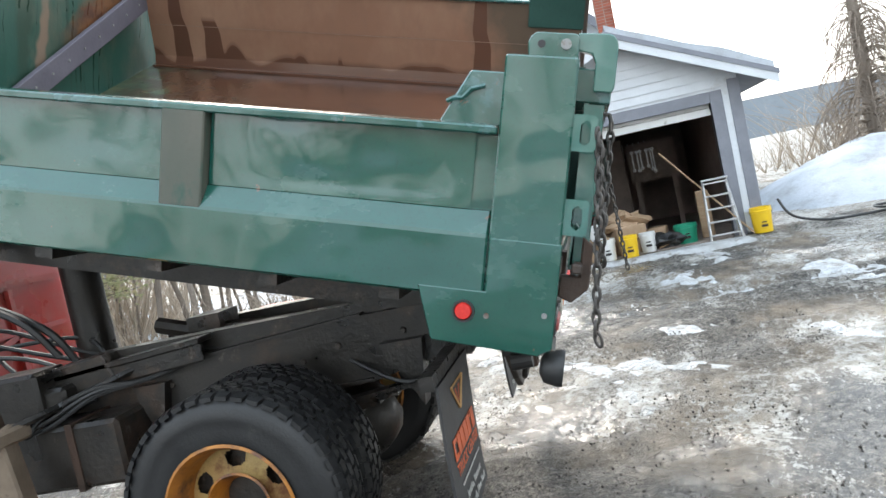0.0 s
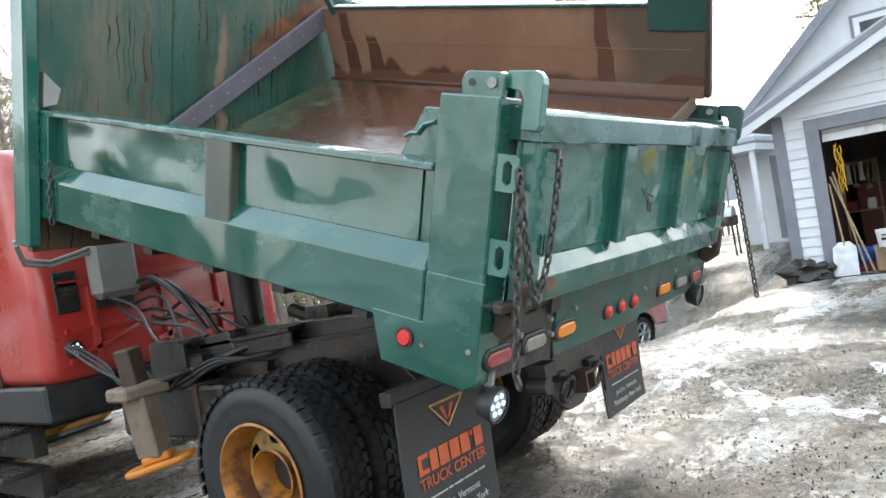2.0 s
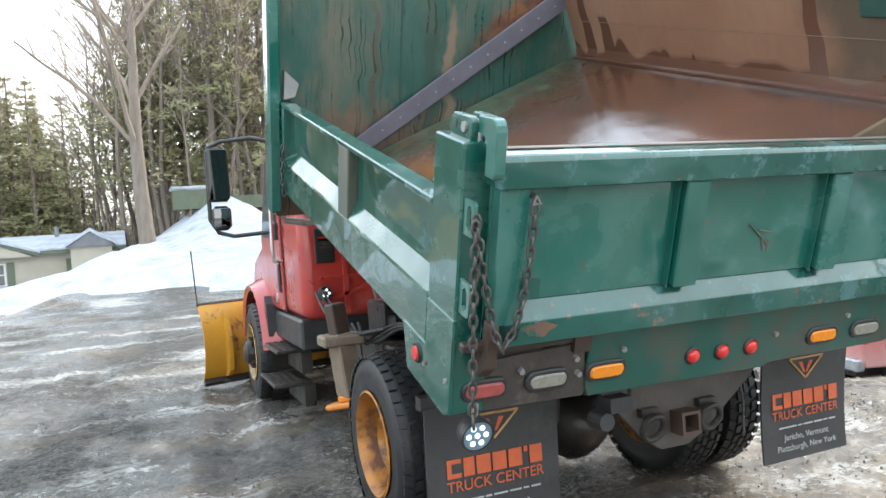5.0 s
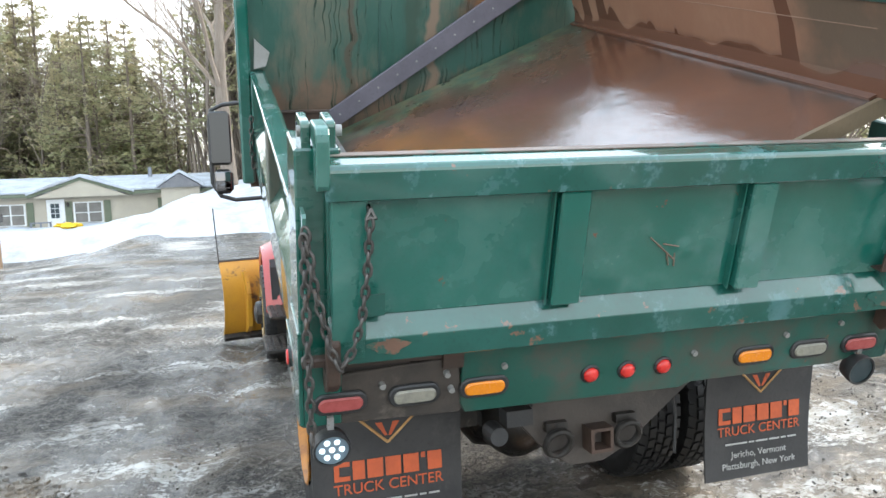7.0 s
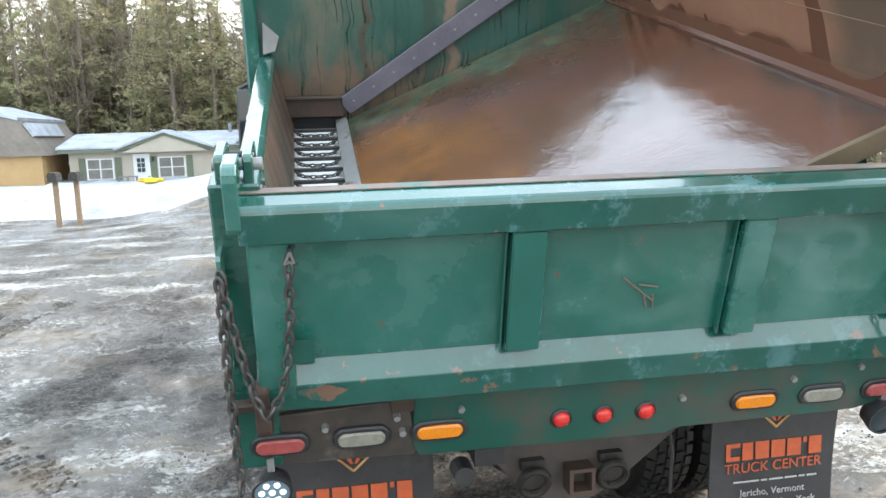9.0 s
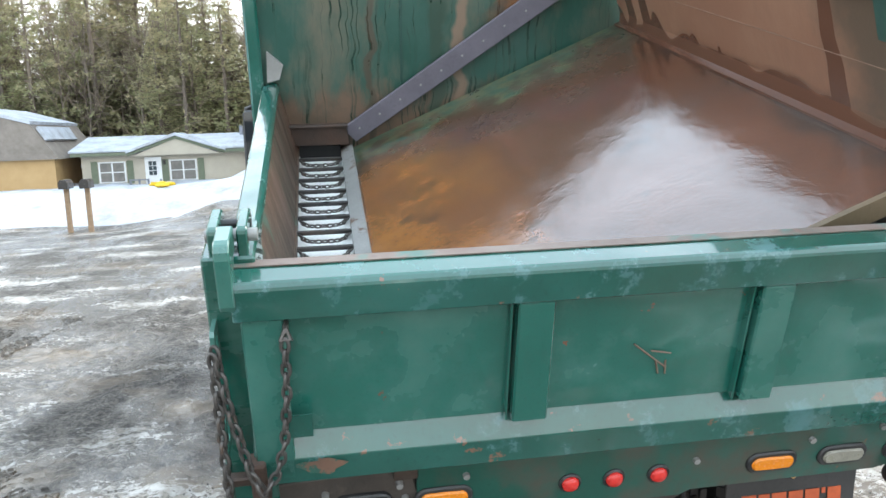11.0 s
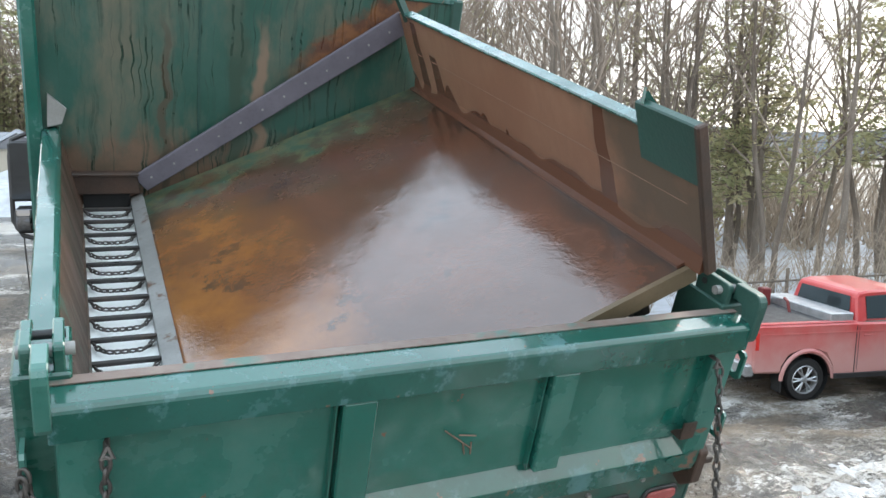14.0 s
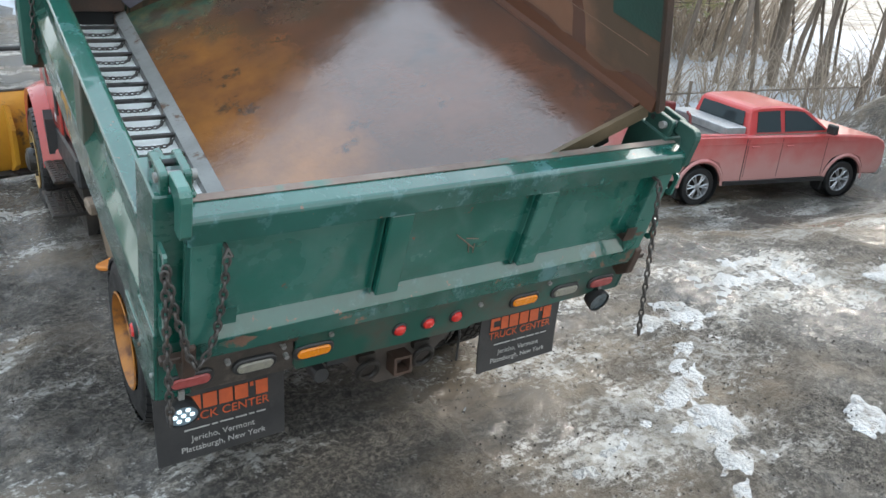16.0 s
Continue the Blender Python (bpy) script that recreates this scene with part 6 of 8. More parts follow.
bp("floor_fold", slab([FU - 0.065, FU], [-0.19, 2.74], 0.0, 0.012), RUST_WALL, tilt)



def dented(name, parent, axis, a0, a1, z0, z1, at, dents, material, label):
    """A sheet-steel bay with shallow buckles; each dent is (along, up, half length, half height, depth, slant)."""
    na, nz = 48, 26
    v, f = [], []
    for j in range(nz + 1):
        for i in range(na + 1):
            u, w = i / na, j / nz
            p, z = a0 + (a1 - a0) * u, z0 + (z1 - z0) * w
            rim = min(1.0, 9 * min(u, 1 - u)) * min(1.0, 6 * min(w, 1 - w))
            d = 0.0
            for da, dz, ra, rz, dep, sl in dents:
                q = p - da - sl * (z - dz)
                r2 = (q / ra) ** 2 + ((z - dz) / rz) ** 2
                d += dep * math.exp(-r2 * 1.4)
            d += 0.0022 * noise.noise(Vector((p * 3.2, z * 4.0, at * 9)))
            h = at + max(-0.010, min(0.007, d)) * rim
            v.append((p, h, z) if axis == "x" else (h, p, z))
    n = na + 1
    for j in range(nz):
        for i in range(na):
            f.append((j * n + i, j * n + i + 1, (j + 1) * n + i + 1, (j + 1) * n + i))
    return bp(name, Mesh().add(v, f), material, parent, label, smooth=True)


dented("side_bay", side, "y", 0.0, 1.05, 0.595, 0.872, -1.279, ((0.30, 0.70, 0.22, 0.09, 0.006, 0.3), (0.72, 0.78, 0.10, 0.12, -0.007, 0.6), (0.52, 0.64, 0.30, 0.06, 0.005, 0.0)), SIDE_GREEN, "buckled green side bay")
dented("side_bay", side, "y", 1.24, 2.66, 0.595, 0.872, -1.279, ((1.6, 0.74, 0.25, 0.10, 0.006, 0.2), (2.1, 0.70, 0.12, 0.12, -0.007, 0.8), (2.4, 0.78, 0.2, 0.07, 0.005, 0.0)), SIDE_GREEN, "buckled green side bay")

# rear posts
for s in (-1, 1):
    def X(a, b, s=s):
        return (min(s * a, s * b), max(s * a, s * b))
    x0, x1 = X(1.18, 1.33)
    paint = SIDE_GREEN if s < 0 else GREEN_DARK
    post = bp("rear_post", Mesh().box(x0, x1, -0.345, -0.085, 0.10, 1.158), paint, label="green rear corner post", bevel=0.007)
    lo = [(-0.35, 0.115), (-0.30, 0.085), (0.10, 0.10), (0.165, 0.302), (-0.09, 0.302), (-0.09, 0.5), (-0.35, 0.5)]
    a0, a1 = X(1.318, 1.336)
    bp("corner_plate", Mesh().prism(lo, a0, a1, "x"), paint, post, bevel=0.004)
    for xa, xb in ((1.275, 1.305), (1.195, 1.225)):
        b0, b1 = X(xa, xb)
        ear = [(-0.165, 1.14), (-0.158, 1.205), (-0.166, 1.228), (-0.186, 1.243), (-0.32, 1.243), (-0.333, 1.238), (-0.338, 1.225), (-0.338, 1.14)]
        bp("ear", Mesh().prism(ear, b0, b1, "x"), paint, post, "drilled hinge ear", 0.004)
    c0, c1 = X(1.17, 1.315)
    pin = Mesh().lathe([(c0, 0.0), (c0, 0.019), (c1, 0.019), (c1, 0.0)], (0, -0.293, 1.204), 16, "x")
    bp("hinge_pin", pin, STEEL_EDGE, post, "worn steel tailgate pin", smooth=True)
    h0, h1 = X(1.193, 1.3075)
    # A closed black plug stands for the dark of an empty hole.
    bp("pin_hole", Mesh().lathe([(h0, 0.0), (h0, 0.014), (h1, 0.014), (h1, 0.0)], (0, -0.206, 1.202), 14, "x"), BLACK_PLASTIC, post, "black plug standing for an empty drilled pin hole")
    # keyhole brackets and latch on the rear face
    for zc in (0.90, 0.60):
        d0, d1 = X(1.305, 1.318)
        out = [(-0.345, zc + 0.065), (-0.418, zc + 0.065), (-0.43, zc + 0.053), (-0.43, zc - 0.053), (-0.418, zc - 0.065), (-0.345, zc - 0.065)]
        inn = [(-0.372, zc + 0.030), (-0.390, zc + 0.045), (-0.408, zc + 0.030), (-0.408, zc - 0.030), (-0.390, zc - 0.045), (-0.372, zc - 0.030)]
        v = [(x, p[0], p[1]) for x in (d0, d1) for p in out + inn]
        f = []
        for k in range(6):
            q = (k + 1) % 6
            f += [(k, q, 6 + q, 6 + k), (12 + k, 18 + k, 18 + q, 12 + q), (k, 12 + k, 12 + q, q), (6 + k, 6 + q, 18 + q, 18 + k)]
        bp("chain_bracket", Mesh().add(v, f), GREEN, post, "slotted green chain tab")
    e0, e1 = X(1.17, 1.33)
    bp("latch_bar", Mesh().box(e0, e1, -0.43, -0.39, 0.40, 0.435), RUST_DARK, post, "rusty latch bar", 0.006)
    e0, e1 = X(1.20, 1.25)
    bp("latch_hook", Mesh().prism([(-0.35, 0.30), (-0.40, 0.28), (-0.46, 0.34), (-0.46, 0.50), (-0.42, 0.53), (-0.42, 0.38), (-0.35, 0.38)], e0, e1, "x"), RUST_DARK, post, bevel=0.006)
    if s < 0:
        g0, g1 = -1.235, -1.205
        bp("binder_plate", Mesh().prism([(0.16, 0.90), (0.05, 1.105), (-0.085, 1.105), (-0.085, 0.90)], g0, g1, "x"), GREEN_WORN, post, "green chain binder plate", 0.006)
        bp("ridge", Mesh().tube([(-1.234, 0.13, 0.985), (-1.238, 0.10, 1.00), (-1.240, 0.07, 1.00), (-1.240, 0.04, 1.035), (-1.238, -0.01, 1.05)], 0.010, 6), GREEN_WORN, post, "pressed ridge on the binder plate", smooth=True)
        lamp = bp("marker_lamp", Mesh().lathe([(-1.352, 0.0), (-1.352, 0.028), (-1.342, 0.033), (-1.33, 0.034)], (0, -0.015, 0.222), 18, "x"), LENS_RED, post, "round red side marker lamp", smooth=True)
        bp("lamp_ring", Mesh().lathe([(-1.334, 0.033), (-1.345, 0.034), (-1.345, 0.042), (-1.334, 0.043)], (0, -0.015, 0.222), 18, "x"), BLACK_PLASTIC, lamp)
        dots = Mesh()
        for yy, zz in ((-0.101, 0.214), (-0.311, 0.238)):
            dots.lathe([(-1.344, 0.0), (-1.344, 0.010), (-1.335, 0.011)], (0, yy, zz), 10, "x")
        tagged(bp("bolts", dots, STEEL_EDGE, post), kind="stuff")
    # hanging chains
    xs = s * 1.315
    if s < 0:
        bp("post_chain", chain_mesh([(xs, -0.44, 0.90), (xs, -0.47, 0.55), (xs - s * 0.005, -0.50, 0.20), (xs - s * 0.005, -0.52, 0.15)], 0.052, 0.0062), CHAIN, post, "weathered hanging chain")
    if s < 0:
        bp("spreader_chain", chain_mesh([(-1.31, -0.43, 0.92), (-1.285, -0.46, 0.72), (-1.24, -0.49, 0.50), (-1.205, -0.50, 0.425)], 0.052, 0.0062), CHAIN, post)

# tailgate
TY = -0.445
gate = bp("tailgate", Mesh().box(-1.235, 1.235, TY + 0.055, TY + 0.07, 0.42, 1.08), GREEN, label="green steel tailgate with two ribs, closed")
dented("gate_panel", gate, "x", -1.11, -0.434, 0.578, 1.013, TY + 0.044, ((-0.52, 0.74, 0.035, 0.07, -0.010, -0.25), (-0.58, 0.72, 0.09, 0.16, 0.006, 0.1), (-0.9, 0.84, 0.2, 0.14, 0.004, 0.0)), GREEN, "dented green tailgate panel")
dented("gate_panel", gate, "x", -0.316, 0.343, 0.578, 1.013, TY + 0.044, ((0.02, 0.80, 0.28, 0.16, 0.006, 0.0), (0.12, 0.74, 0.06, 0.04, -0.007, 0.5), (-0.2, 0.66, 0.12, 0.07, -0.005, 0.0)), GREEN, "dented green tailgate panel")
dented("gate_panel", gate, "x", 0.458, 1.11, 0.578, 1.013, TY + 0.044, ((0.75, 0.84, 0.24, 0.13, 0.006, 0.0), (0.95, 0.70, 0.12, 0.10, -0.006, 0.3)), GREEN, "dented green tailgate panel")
bp("top_bar", Mesh().prism([(TY - 0.02, 1.012), (TY - 0.02, 1.113), (TY - 0.005, 1.130), (TY + 0.11, 1.134), (TY + 0.12, 1.118), (TY + 0.12, 1.012)], -1.245, 1.25, "x"), GREEN_WORN, gate, "worn green top bar with chipped paint", 0.005)
bp("rust_edge", Mesh().box(-1.24, 1.245, TY + 0.078, TY + 0.118, 1.1345, 1.1385), mat("rusty_bar_edge", (0.125, 0.085, 0.068), (0.17, 0.14, 0.12), 0.5, 0.6, scale=7, fine=40, c3=(0.07, 0.13, 0.11), s3=4, lo=0.52, hi=0.60), gate)
for x0, x1 in ((-1.228, -1.11), (1.11, 1.228)):
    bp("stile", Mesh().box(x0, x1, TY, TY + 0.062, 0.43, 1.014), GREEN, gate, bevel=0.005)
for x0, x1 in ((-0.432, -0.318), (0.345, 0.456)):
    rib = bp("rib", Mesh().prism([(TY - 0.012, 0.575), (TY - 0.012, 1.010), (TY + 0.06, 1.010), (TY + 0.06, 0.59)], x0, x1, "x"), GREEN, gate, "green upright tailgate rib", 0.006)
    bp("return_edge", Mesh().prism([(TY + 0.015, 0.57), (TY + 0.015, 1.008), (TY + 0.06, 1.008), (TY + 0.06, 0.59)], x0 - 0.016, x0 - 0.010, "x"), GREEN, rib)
bp("lower_beam", Mesh().prism([(TY, 0.412), (TY, 0.505), (TY + 0.055, 0.580), (TY + 0.06, 0.580), (TY + 0.07, 0.40)], -1.235, 1.24, "x"), GREEN_WORN, gate, "worn green lower beam with a sloping ledge", 0.005)
for s in (-1, 1):
    a0, a1 = sorted((s * 1.232, s * 1.275))
    bp("gate_ear", Mesh().prism([(TY + 0.11, 1.19), (TY + 0.115, 1.25), (TY + 0.01, 1.254), (TY - 0.010, 1.248), (TY - 0.024, 1.232), (TY - 0.029, 1.21), (TY - 0.029, 1.07), (TY - 0.02, 1.05), (TY + 0.045, 1.05), (TY + 0.045, 1.15), (TY + 0.06, 1.18)], a0, a1, "x"), GREEN if s < 0 else GREEN_DARK, gate, "rounded green tailgate ear", 0.004)
    q0, q1 = sorted((s * 1.05, s * 1.12))
    bp("chain_pocket", Mesh().box(q0, q1, TY - 0.01, TY + 0.056, 0.60, 0.605).box(q0, q1, TY - 0.015, TY - 0.008, 0.60, 0.68), RUST_DARK if s > 0 else GREEN_WORN, gate)
    bp("shackle", Mesh().tube([(s * 1.105, TY + 0.02, 0.985), (s * 1.105, TY - 0.025, 0.985), (s * 1.09, TY - 0.035, 0.96), (s * 1.12, TY - 0.035, 0.96), (s * 1.105, TY - 0.025, 0.985)], 0.009, 6), CHAIN, gate)
    if s < 0:
        pts = [(-1.108, TY - 0.035, 0.96), (-1.115, TY - 0.04, 0.78), (-1.135, TY - 0.045, 0.60), (-1.165, TY - 0.045, 0.49), (-1.205, TY - 0.05, 0.43)]
    else:
        pts = [(1.115 + 0.03 * q, TY - 0.035 - 0.26 * q, 0.96 - 0.82 * q) for q in (0.0, 0.33, 0.66, 1.0)]
    bp("gate_chain", chain_mesh(pts, 0.048, 0.0058), CHAIN, gate, "weathered spreader chain")
scr = Mesh()
for a, b in (((-0.06, 0.80), (0.06, 0.70)), ((0.0, 0.77), (0.07, 0.755)), ((0.02, 0.735), (0.035, 0.68)), ((0.055, 0.73), (0.06, 0.675))):
    scr.tube([(a[0] + 0.03, TY + 0.042, a[1]), (b[0] + 0.03, TY + 0.042, b[1])], 0.003, 4)
bp("scratches", scr, mat("rusty_scratch", (0.15, 0.10, 0.07), (0.2, 0.14, 0.1), 0.6), gate, "rusty scratches in the paint")
PATCH = mat("rust_patch", (0.11, 0.062, 0.042), (0.16, 0.085, 0.055), 0.6, scale=9, fine=60, c3=(0.01, 0.07, 0.052), s3=14, lo=0.52, hi=0.58)
for x, z, r in ((-1.03, 0.47, 0.07), (1.14, 0.47, 0.10), (1.17, 0.62, 0.03)):
    v = [(x + math.cos(a) * r * (1 + 0.3 * math.sin(3 * a)), TY - 0.0035, z + math.sin(a) * r * 0.42 * (1 + 0.2 * math.cos(5 * a))) for a in np.linspace(0, 6.2, 22)]
    bp("rust_patch", Mesh().add(v, [tuple(range(22))]), PATCH, gate, "rust patch on the lower beam")


# apron with lamps below the tailgate
ap = bp("apron", Mesh().prism([(-0.70, 0.085), (-0.72, 0.13), (-0.72, 0.415), (1.30, 0.415), (1.30, 0.16), (1.05, 0.10), (0.30, 0.095), (0.26, 0.075)], -0.345, -0.325, "y"), GREEN_GRIMY, label="mud-splashed green rear apron with lamps", bevel=0.004)
bp("lamp_plate", Mesh().prism([(-1.32, 0.10), (-1.32, 0.30), (-0.74, 0.33), (-0.70, 0.12), (-0.72, 0.085)], -0.335, -0.315, "y"), BUMPER, ap, "grimy bare lamp bracket", 0.004)
bp("hinge_beam", Mesh().box(-1.19, -0.70, -0.30, -0.12, 0.16, 0.40).box(-0.80, -0.72, -0.36, -0.30, 0.30, 0.42).box(-1.16, -0.74, -0.345, -0.30, 0.34, 0.40), RUST_DARK, ap, "rusty hinge beam")
bp("rear_crossbeam", Mesh().box(-1.18, 1.30, -0.32, -0.10, 0.12, 0.39), CHASSIS, ap)


def oval(x, z, w, h, y, mesh, yb, n=20):
    v = []
    for k in range(n):
        a = 2 * math.pi * k / n
        cx = math.copysign(w - h, math.cos(a)) if abs(math.cos(a)) > 1e-6 else 0
        v.append((x + cx + math.cos(a) * h, z + math.sin(a) * h))
    return mesh.prism(v, y, yb, "y")


for x, lens, lab in ((-1.186, LENS_DULL, "dull red oval tail lamp"), (-0.905, LENS_WHITE, "dirty clear reversing lamp"), (-0.626, LENS_AMBER, "amber oval lamp"),
                     (0.605, LENS_AMBER, "amber oval lamp"), (0.893, LENS_WHITE, "dirty clear reversing lamp"), (1.165, LENS_DULL, "dull red oval tail lamp")):
    lm = bp("lamp", oval(x, 0.195, 0.083, 0.029, -0.365, Mesh(), -0.34), lens, ap, lab, 0.006)
    bp("grommet", oval(x, 0.195, 0.102, 0.046, -0.356, Mesh(), -0.33), BLACK_PLASTIC, lm, bevel=0.006)
for x in (-0.172, -0.008, 0.160):
    lm = bp("marker_lamp", Mesh().lathe([(-0.372, 0.0), (-0.370, 0.020), (-0.36, 0.031), (-0.345, 0.033)], (x, 0, 0.195), 18, "y"), LENS_RED, ap, "round red marker lamp", smooth=True)
    bp("grommet", Mesh().lathe([(-0.352, 0.03), (-0.356, 0.036), (-0.350, 0.042), (-0.34, 0.042)], (x, 0, 0.195), 18, "y"), BLACK_PLASTIC, lm)
studs = Mesh()
for x, z in ((-0.78, 0.27), (-0.76, 0.20), (-1.03, 0.25), (0.30, 0.24), (0.75, 0.28), (1.03, 0.31), (-0.55, 0.28)):
    studs.lathe([(-0.36, 0.0), (-0.36, 0.012), (-0.33, 0.014)], (x, 0, z), 8, "y")
tagged(bp("studs", studs, STEEL_EDGE, ap), kind="stuff")
for s, x, z in ((-1, -1.225, 0.025), (1, 1.17, 0.075)):
    wl2 = bp("work_lamp", Mesh().lathe([(-0.31, 0.03), (-0.33, 0.062), (-0.385, 0.072), (-0.40, 0.070), (-0.398, 0.062)], (x, 0, z), 22, "y"), BLACK_PLASTIC, ap, "round LED work lamp, lit", smooth=True)
    bp("reflector", Mesh().lathe([(-0.392, 0.063), (-0.390, 0.0)], (x, 0, z), 22, "y"), plain("lamp_reflector", (0.20, 0.27, 0.32), 0.3, 0.4) if s < 0 else GLASS_DARK, wl2)
    led = Mesh()
    for k in range(7):
        a = k * 1.047
        r = 0.0 if k == 6 else 0.037
        led.lathe([(-0.397, 0.0), (-0.396, 0.010), (-0.391, 0.012)], (x + math.cos(a) * r, 0, z + math.sin(a) * r), 10, "y")
    if s < 0:
        tagged(bp("diodes", led, LED, wl2), kind="stuff")
    bp("bracket", Mesh().box(x - 0.012, x + 0.012, -0.36, -0.33, z + 0.05, z + 0.12), STEEL_EDGE, wl2)
# under the body
bp("long_sill", Mesh().box(-0.46, -0.36, -0.2, 2.8, 0.02, 0.22), CHASSIS)
bp("long_sill", Mesh().box(0.36, 0.46, -0.2, 2.8, 0.02, 0.22), CHASSIS)
for k in range(6):
    bp("cross_sill", Mesh().box(-1.26, 1.26, 0.25 + 0.5 * k, 0.33 + 0.5 * k, 0.22, 0.33), CHASSIS)
bp("under_plate", Mesh().box(-1.25, 0.9, -0.1, 2.78, 0.335, 0.355), CHASSIS)
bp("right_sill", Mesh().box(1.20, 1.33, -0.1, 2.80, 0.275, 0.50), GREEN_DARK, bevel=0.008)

# chassis
LOWER = Matrix.Translation((0, 0, -0.06))
for s in (-1, 1):
    xa, xb = sorted((s * 0.38, s * 0.47))
    part("frame_rail", Mesh().prism([(0.62, 0.98), (0.62, 1.20), (1.2, 1.20), (3.3, 1.055), (6.9, 1.04), (6.9, 0.80), (3.3, 0.76), (1.2, 0.86)], xa, xb, "x"), CHASSIS, truck, "dirty black chassis rail", m=LOWER)
    for za, zb, dz in ((1.20, 1.055, 0.012), (0.872, 0.772, 0.012)):
        part("rail_flange", Mesh().prism([(1.2, za), (1.2, za + dz), (3.3, zb + dz), (3.3, zb)], *sorted((s * 0.37, s * 0.492))), CHASSIS, truck, m=LOWER)
    xa, xb = sorted((s * 0.30, s * 0.42))
    part("subframe_rail", Mesh().prism([(0.75, 1.20), (0.75, 1.26), (2.75, 1.25), (2.75, 1.13)], xa, xb, "x"), CHASSIS, truck, m=LOWER)
    spring = Mesh()
    for k in range(5):
        L = 0.72 - 0.1 * k
        spring.prism([(1.7 - L, 0.84 - 0.03 * k), (1.7, 0.76 - 0.03 * k), (1.7 + L, 0.84 - 0.03 * k), (1.7 + L, 0.815 - 0.03 * k), (1.7, 0.735 - 0.03 * k), (1.7 - L, 0.815 - 0.03 * k)], s * 0.48 - 0.045, s * 0.48 + 0.045)
    part("leaf_spring", spring, CHASSIS, truck, m=LOWER)
    for tri in ([(2.38, 0.74), (2.5, 1.05), (2.3, 1.05)], [(0.95, 0.72), (1.12, 1.05), (0.9, 1.05)]):
        part("spring_hanger", Mesh().prism(tri, s * 0.48 - 0.06, s * 0.48 + 0.06), CHASSIS, truck, m=LOWER)
for y0, y1, z0, z1 in ((0.70, 0.82, 0.90, 1.12), (2.55, 2.65, 0.85, 1.0), (3.3, 3.42, 0.85, 1.02)):
    part("crossmember", Mesh().box(-0.40, 0.40, y0, y1, z0, z1), CHASSIS, truck, m=LOWER)
axle = Mesh().lathe([(-0.95, 0.09), (-0.3, 0.10), (-0.22, 0.2), (0.0, 0.25), (0.22, 0.2), (0.3, 0.10), (0.95, 0.09)], (0, 1.7, 0.50), 24, "x")
part("rear_axle", axle, CHASSIS, truck, smooth=True)
part("differential", Mesh().blob((0, 1.55, 0.5), (0.23, 0.30, 0.24), 3, 10, 0.1), CHASSIS, truck, smooth=True)
part("drive_shaft", Mesh().tube([(0, 1.9, 0.52), (0, 4.4, 0.72)], 0.055, 12), CHASSIS, truck)
part("hoist_link", Mesh().tube([(0, 0.9, 1.12), (-0.05, 2.3, 1.22), (0.0, 2.6, 1.3)], 0.05, 8).box(-0.12, 0.12, 2.15, 2.35, 1.18, 1.32), CHASSIS, truck, "dirty hoist linkage between the rails", m=LOWER)
part("valve_block", Mesh().prism([(2.55, 1.10), (2.62, 1.26), (3.35, 1.18), (3.45, 1.02)], -0.56, -0.40, "x"), CHASSIS, truck, bevel=0.01, m=LOWER)
part("battery_box", Mesh().box(-0.78, -0.48, 2.45, 3.60, 0.63, 0.96), CHASSIS, truck, "dirty black battery box", bevel=0.02, m=LOWER)
for y in (2.70, 3.25):
    part("box_strap", Mesh().box(-0.79, -0.47, y, y + 0.04, 0.62, 0.97), RUST_DARK, truck, m=LOWER)
part("air_tank", Mesh().lathe([(2.1, 0.0), (2.1, 0.09), (2.14, 0.12), (2.42, 0.12), (2.46, 0.09), (2.46, 0.0)], (-0.42, 0, 0.62), 18, "y"), RUST_DARK, truck, smooth=True, m=LOWER)
for k in range(6):
    x = -0.62 + 0.09 * k
    sag = (0.05, -0.04, 0.09, 0.0, -0.07, 0.03)[k]
    part("hose", Mesh().tube(soft([(x, 3.86, 1.54 - 0.05 * k), (x + 0.02 + sag, 3.60, 1.38 + sag), (x + 0.05 - sag, 3.22 - 0.05 * k, 1.20 - sag), (x + 0.12 + sag, 2.7, 1.09 + 0.5 * sag), (x + 0.2, 2.35 - 0.1 * k, 1.14), (x + 0.16 + sag, 2.0 - 0.1 * k, 1.10)]), 0.013, 6), HOSE, truck, "black hydraulic hose", smooth=True)
for k in range(3):
    part("hose", Mesh().tube(soft([(-0.92 + 0.05 * k, 3.16, 1.02), (-0.84, 3.05 - 0.06 * k, 0.93 - 0.02 * k), (-0.78, 2.86, 0.90 + 0.03 * k), (-0.70, 2.60, 1.01 + 0.02 * k), (-0.58, 2.38, 1.03), (-0.46, 2.2, 1.06)]), 0.012, 6), HOSE, truck, "black hydraulic hose", smooth=True)
    part("hose", Mesh().tube(soft([(-0.98 + 0.03 * k, 3.80, 1.24), (-1.0 + 0.04 * k, 3.45, 1.10), (-0.96, 3.22 + 0.02 * k, 0.98), (-0.90 + 0.02 * k, 3.24, 0.86)]), 0.011, 6), HOSE, truck, "black hydraulic hose", smooth=True)
part("pump_box", Mesh().box(-0.70, -0.44, 2.92, 3.30, 0.98, 1.24).box(-0.66, -0.48, 2.80, 2.94, 1.0, 1.14), CHASSIS, truck, "grimy black hydraulic pump box", bevel=0.02, m=LOWER)
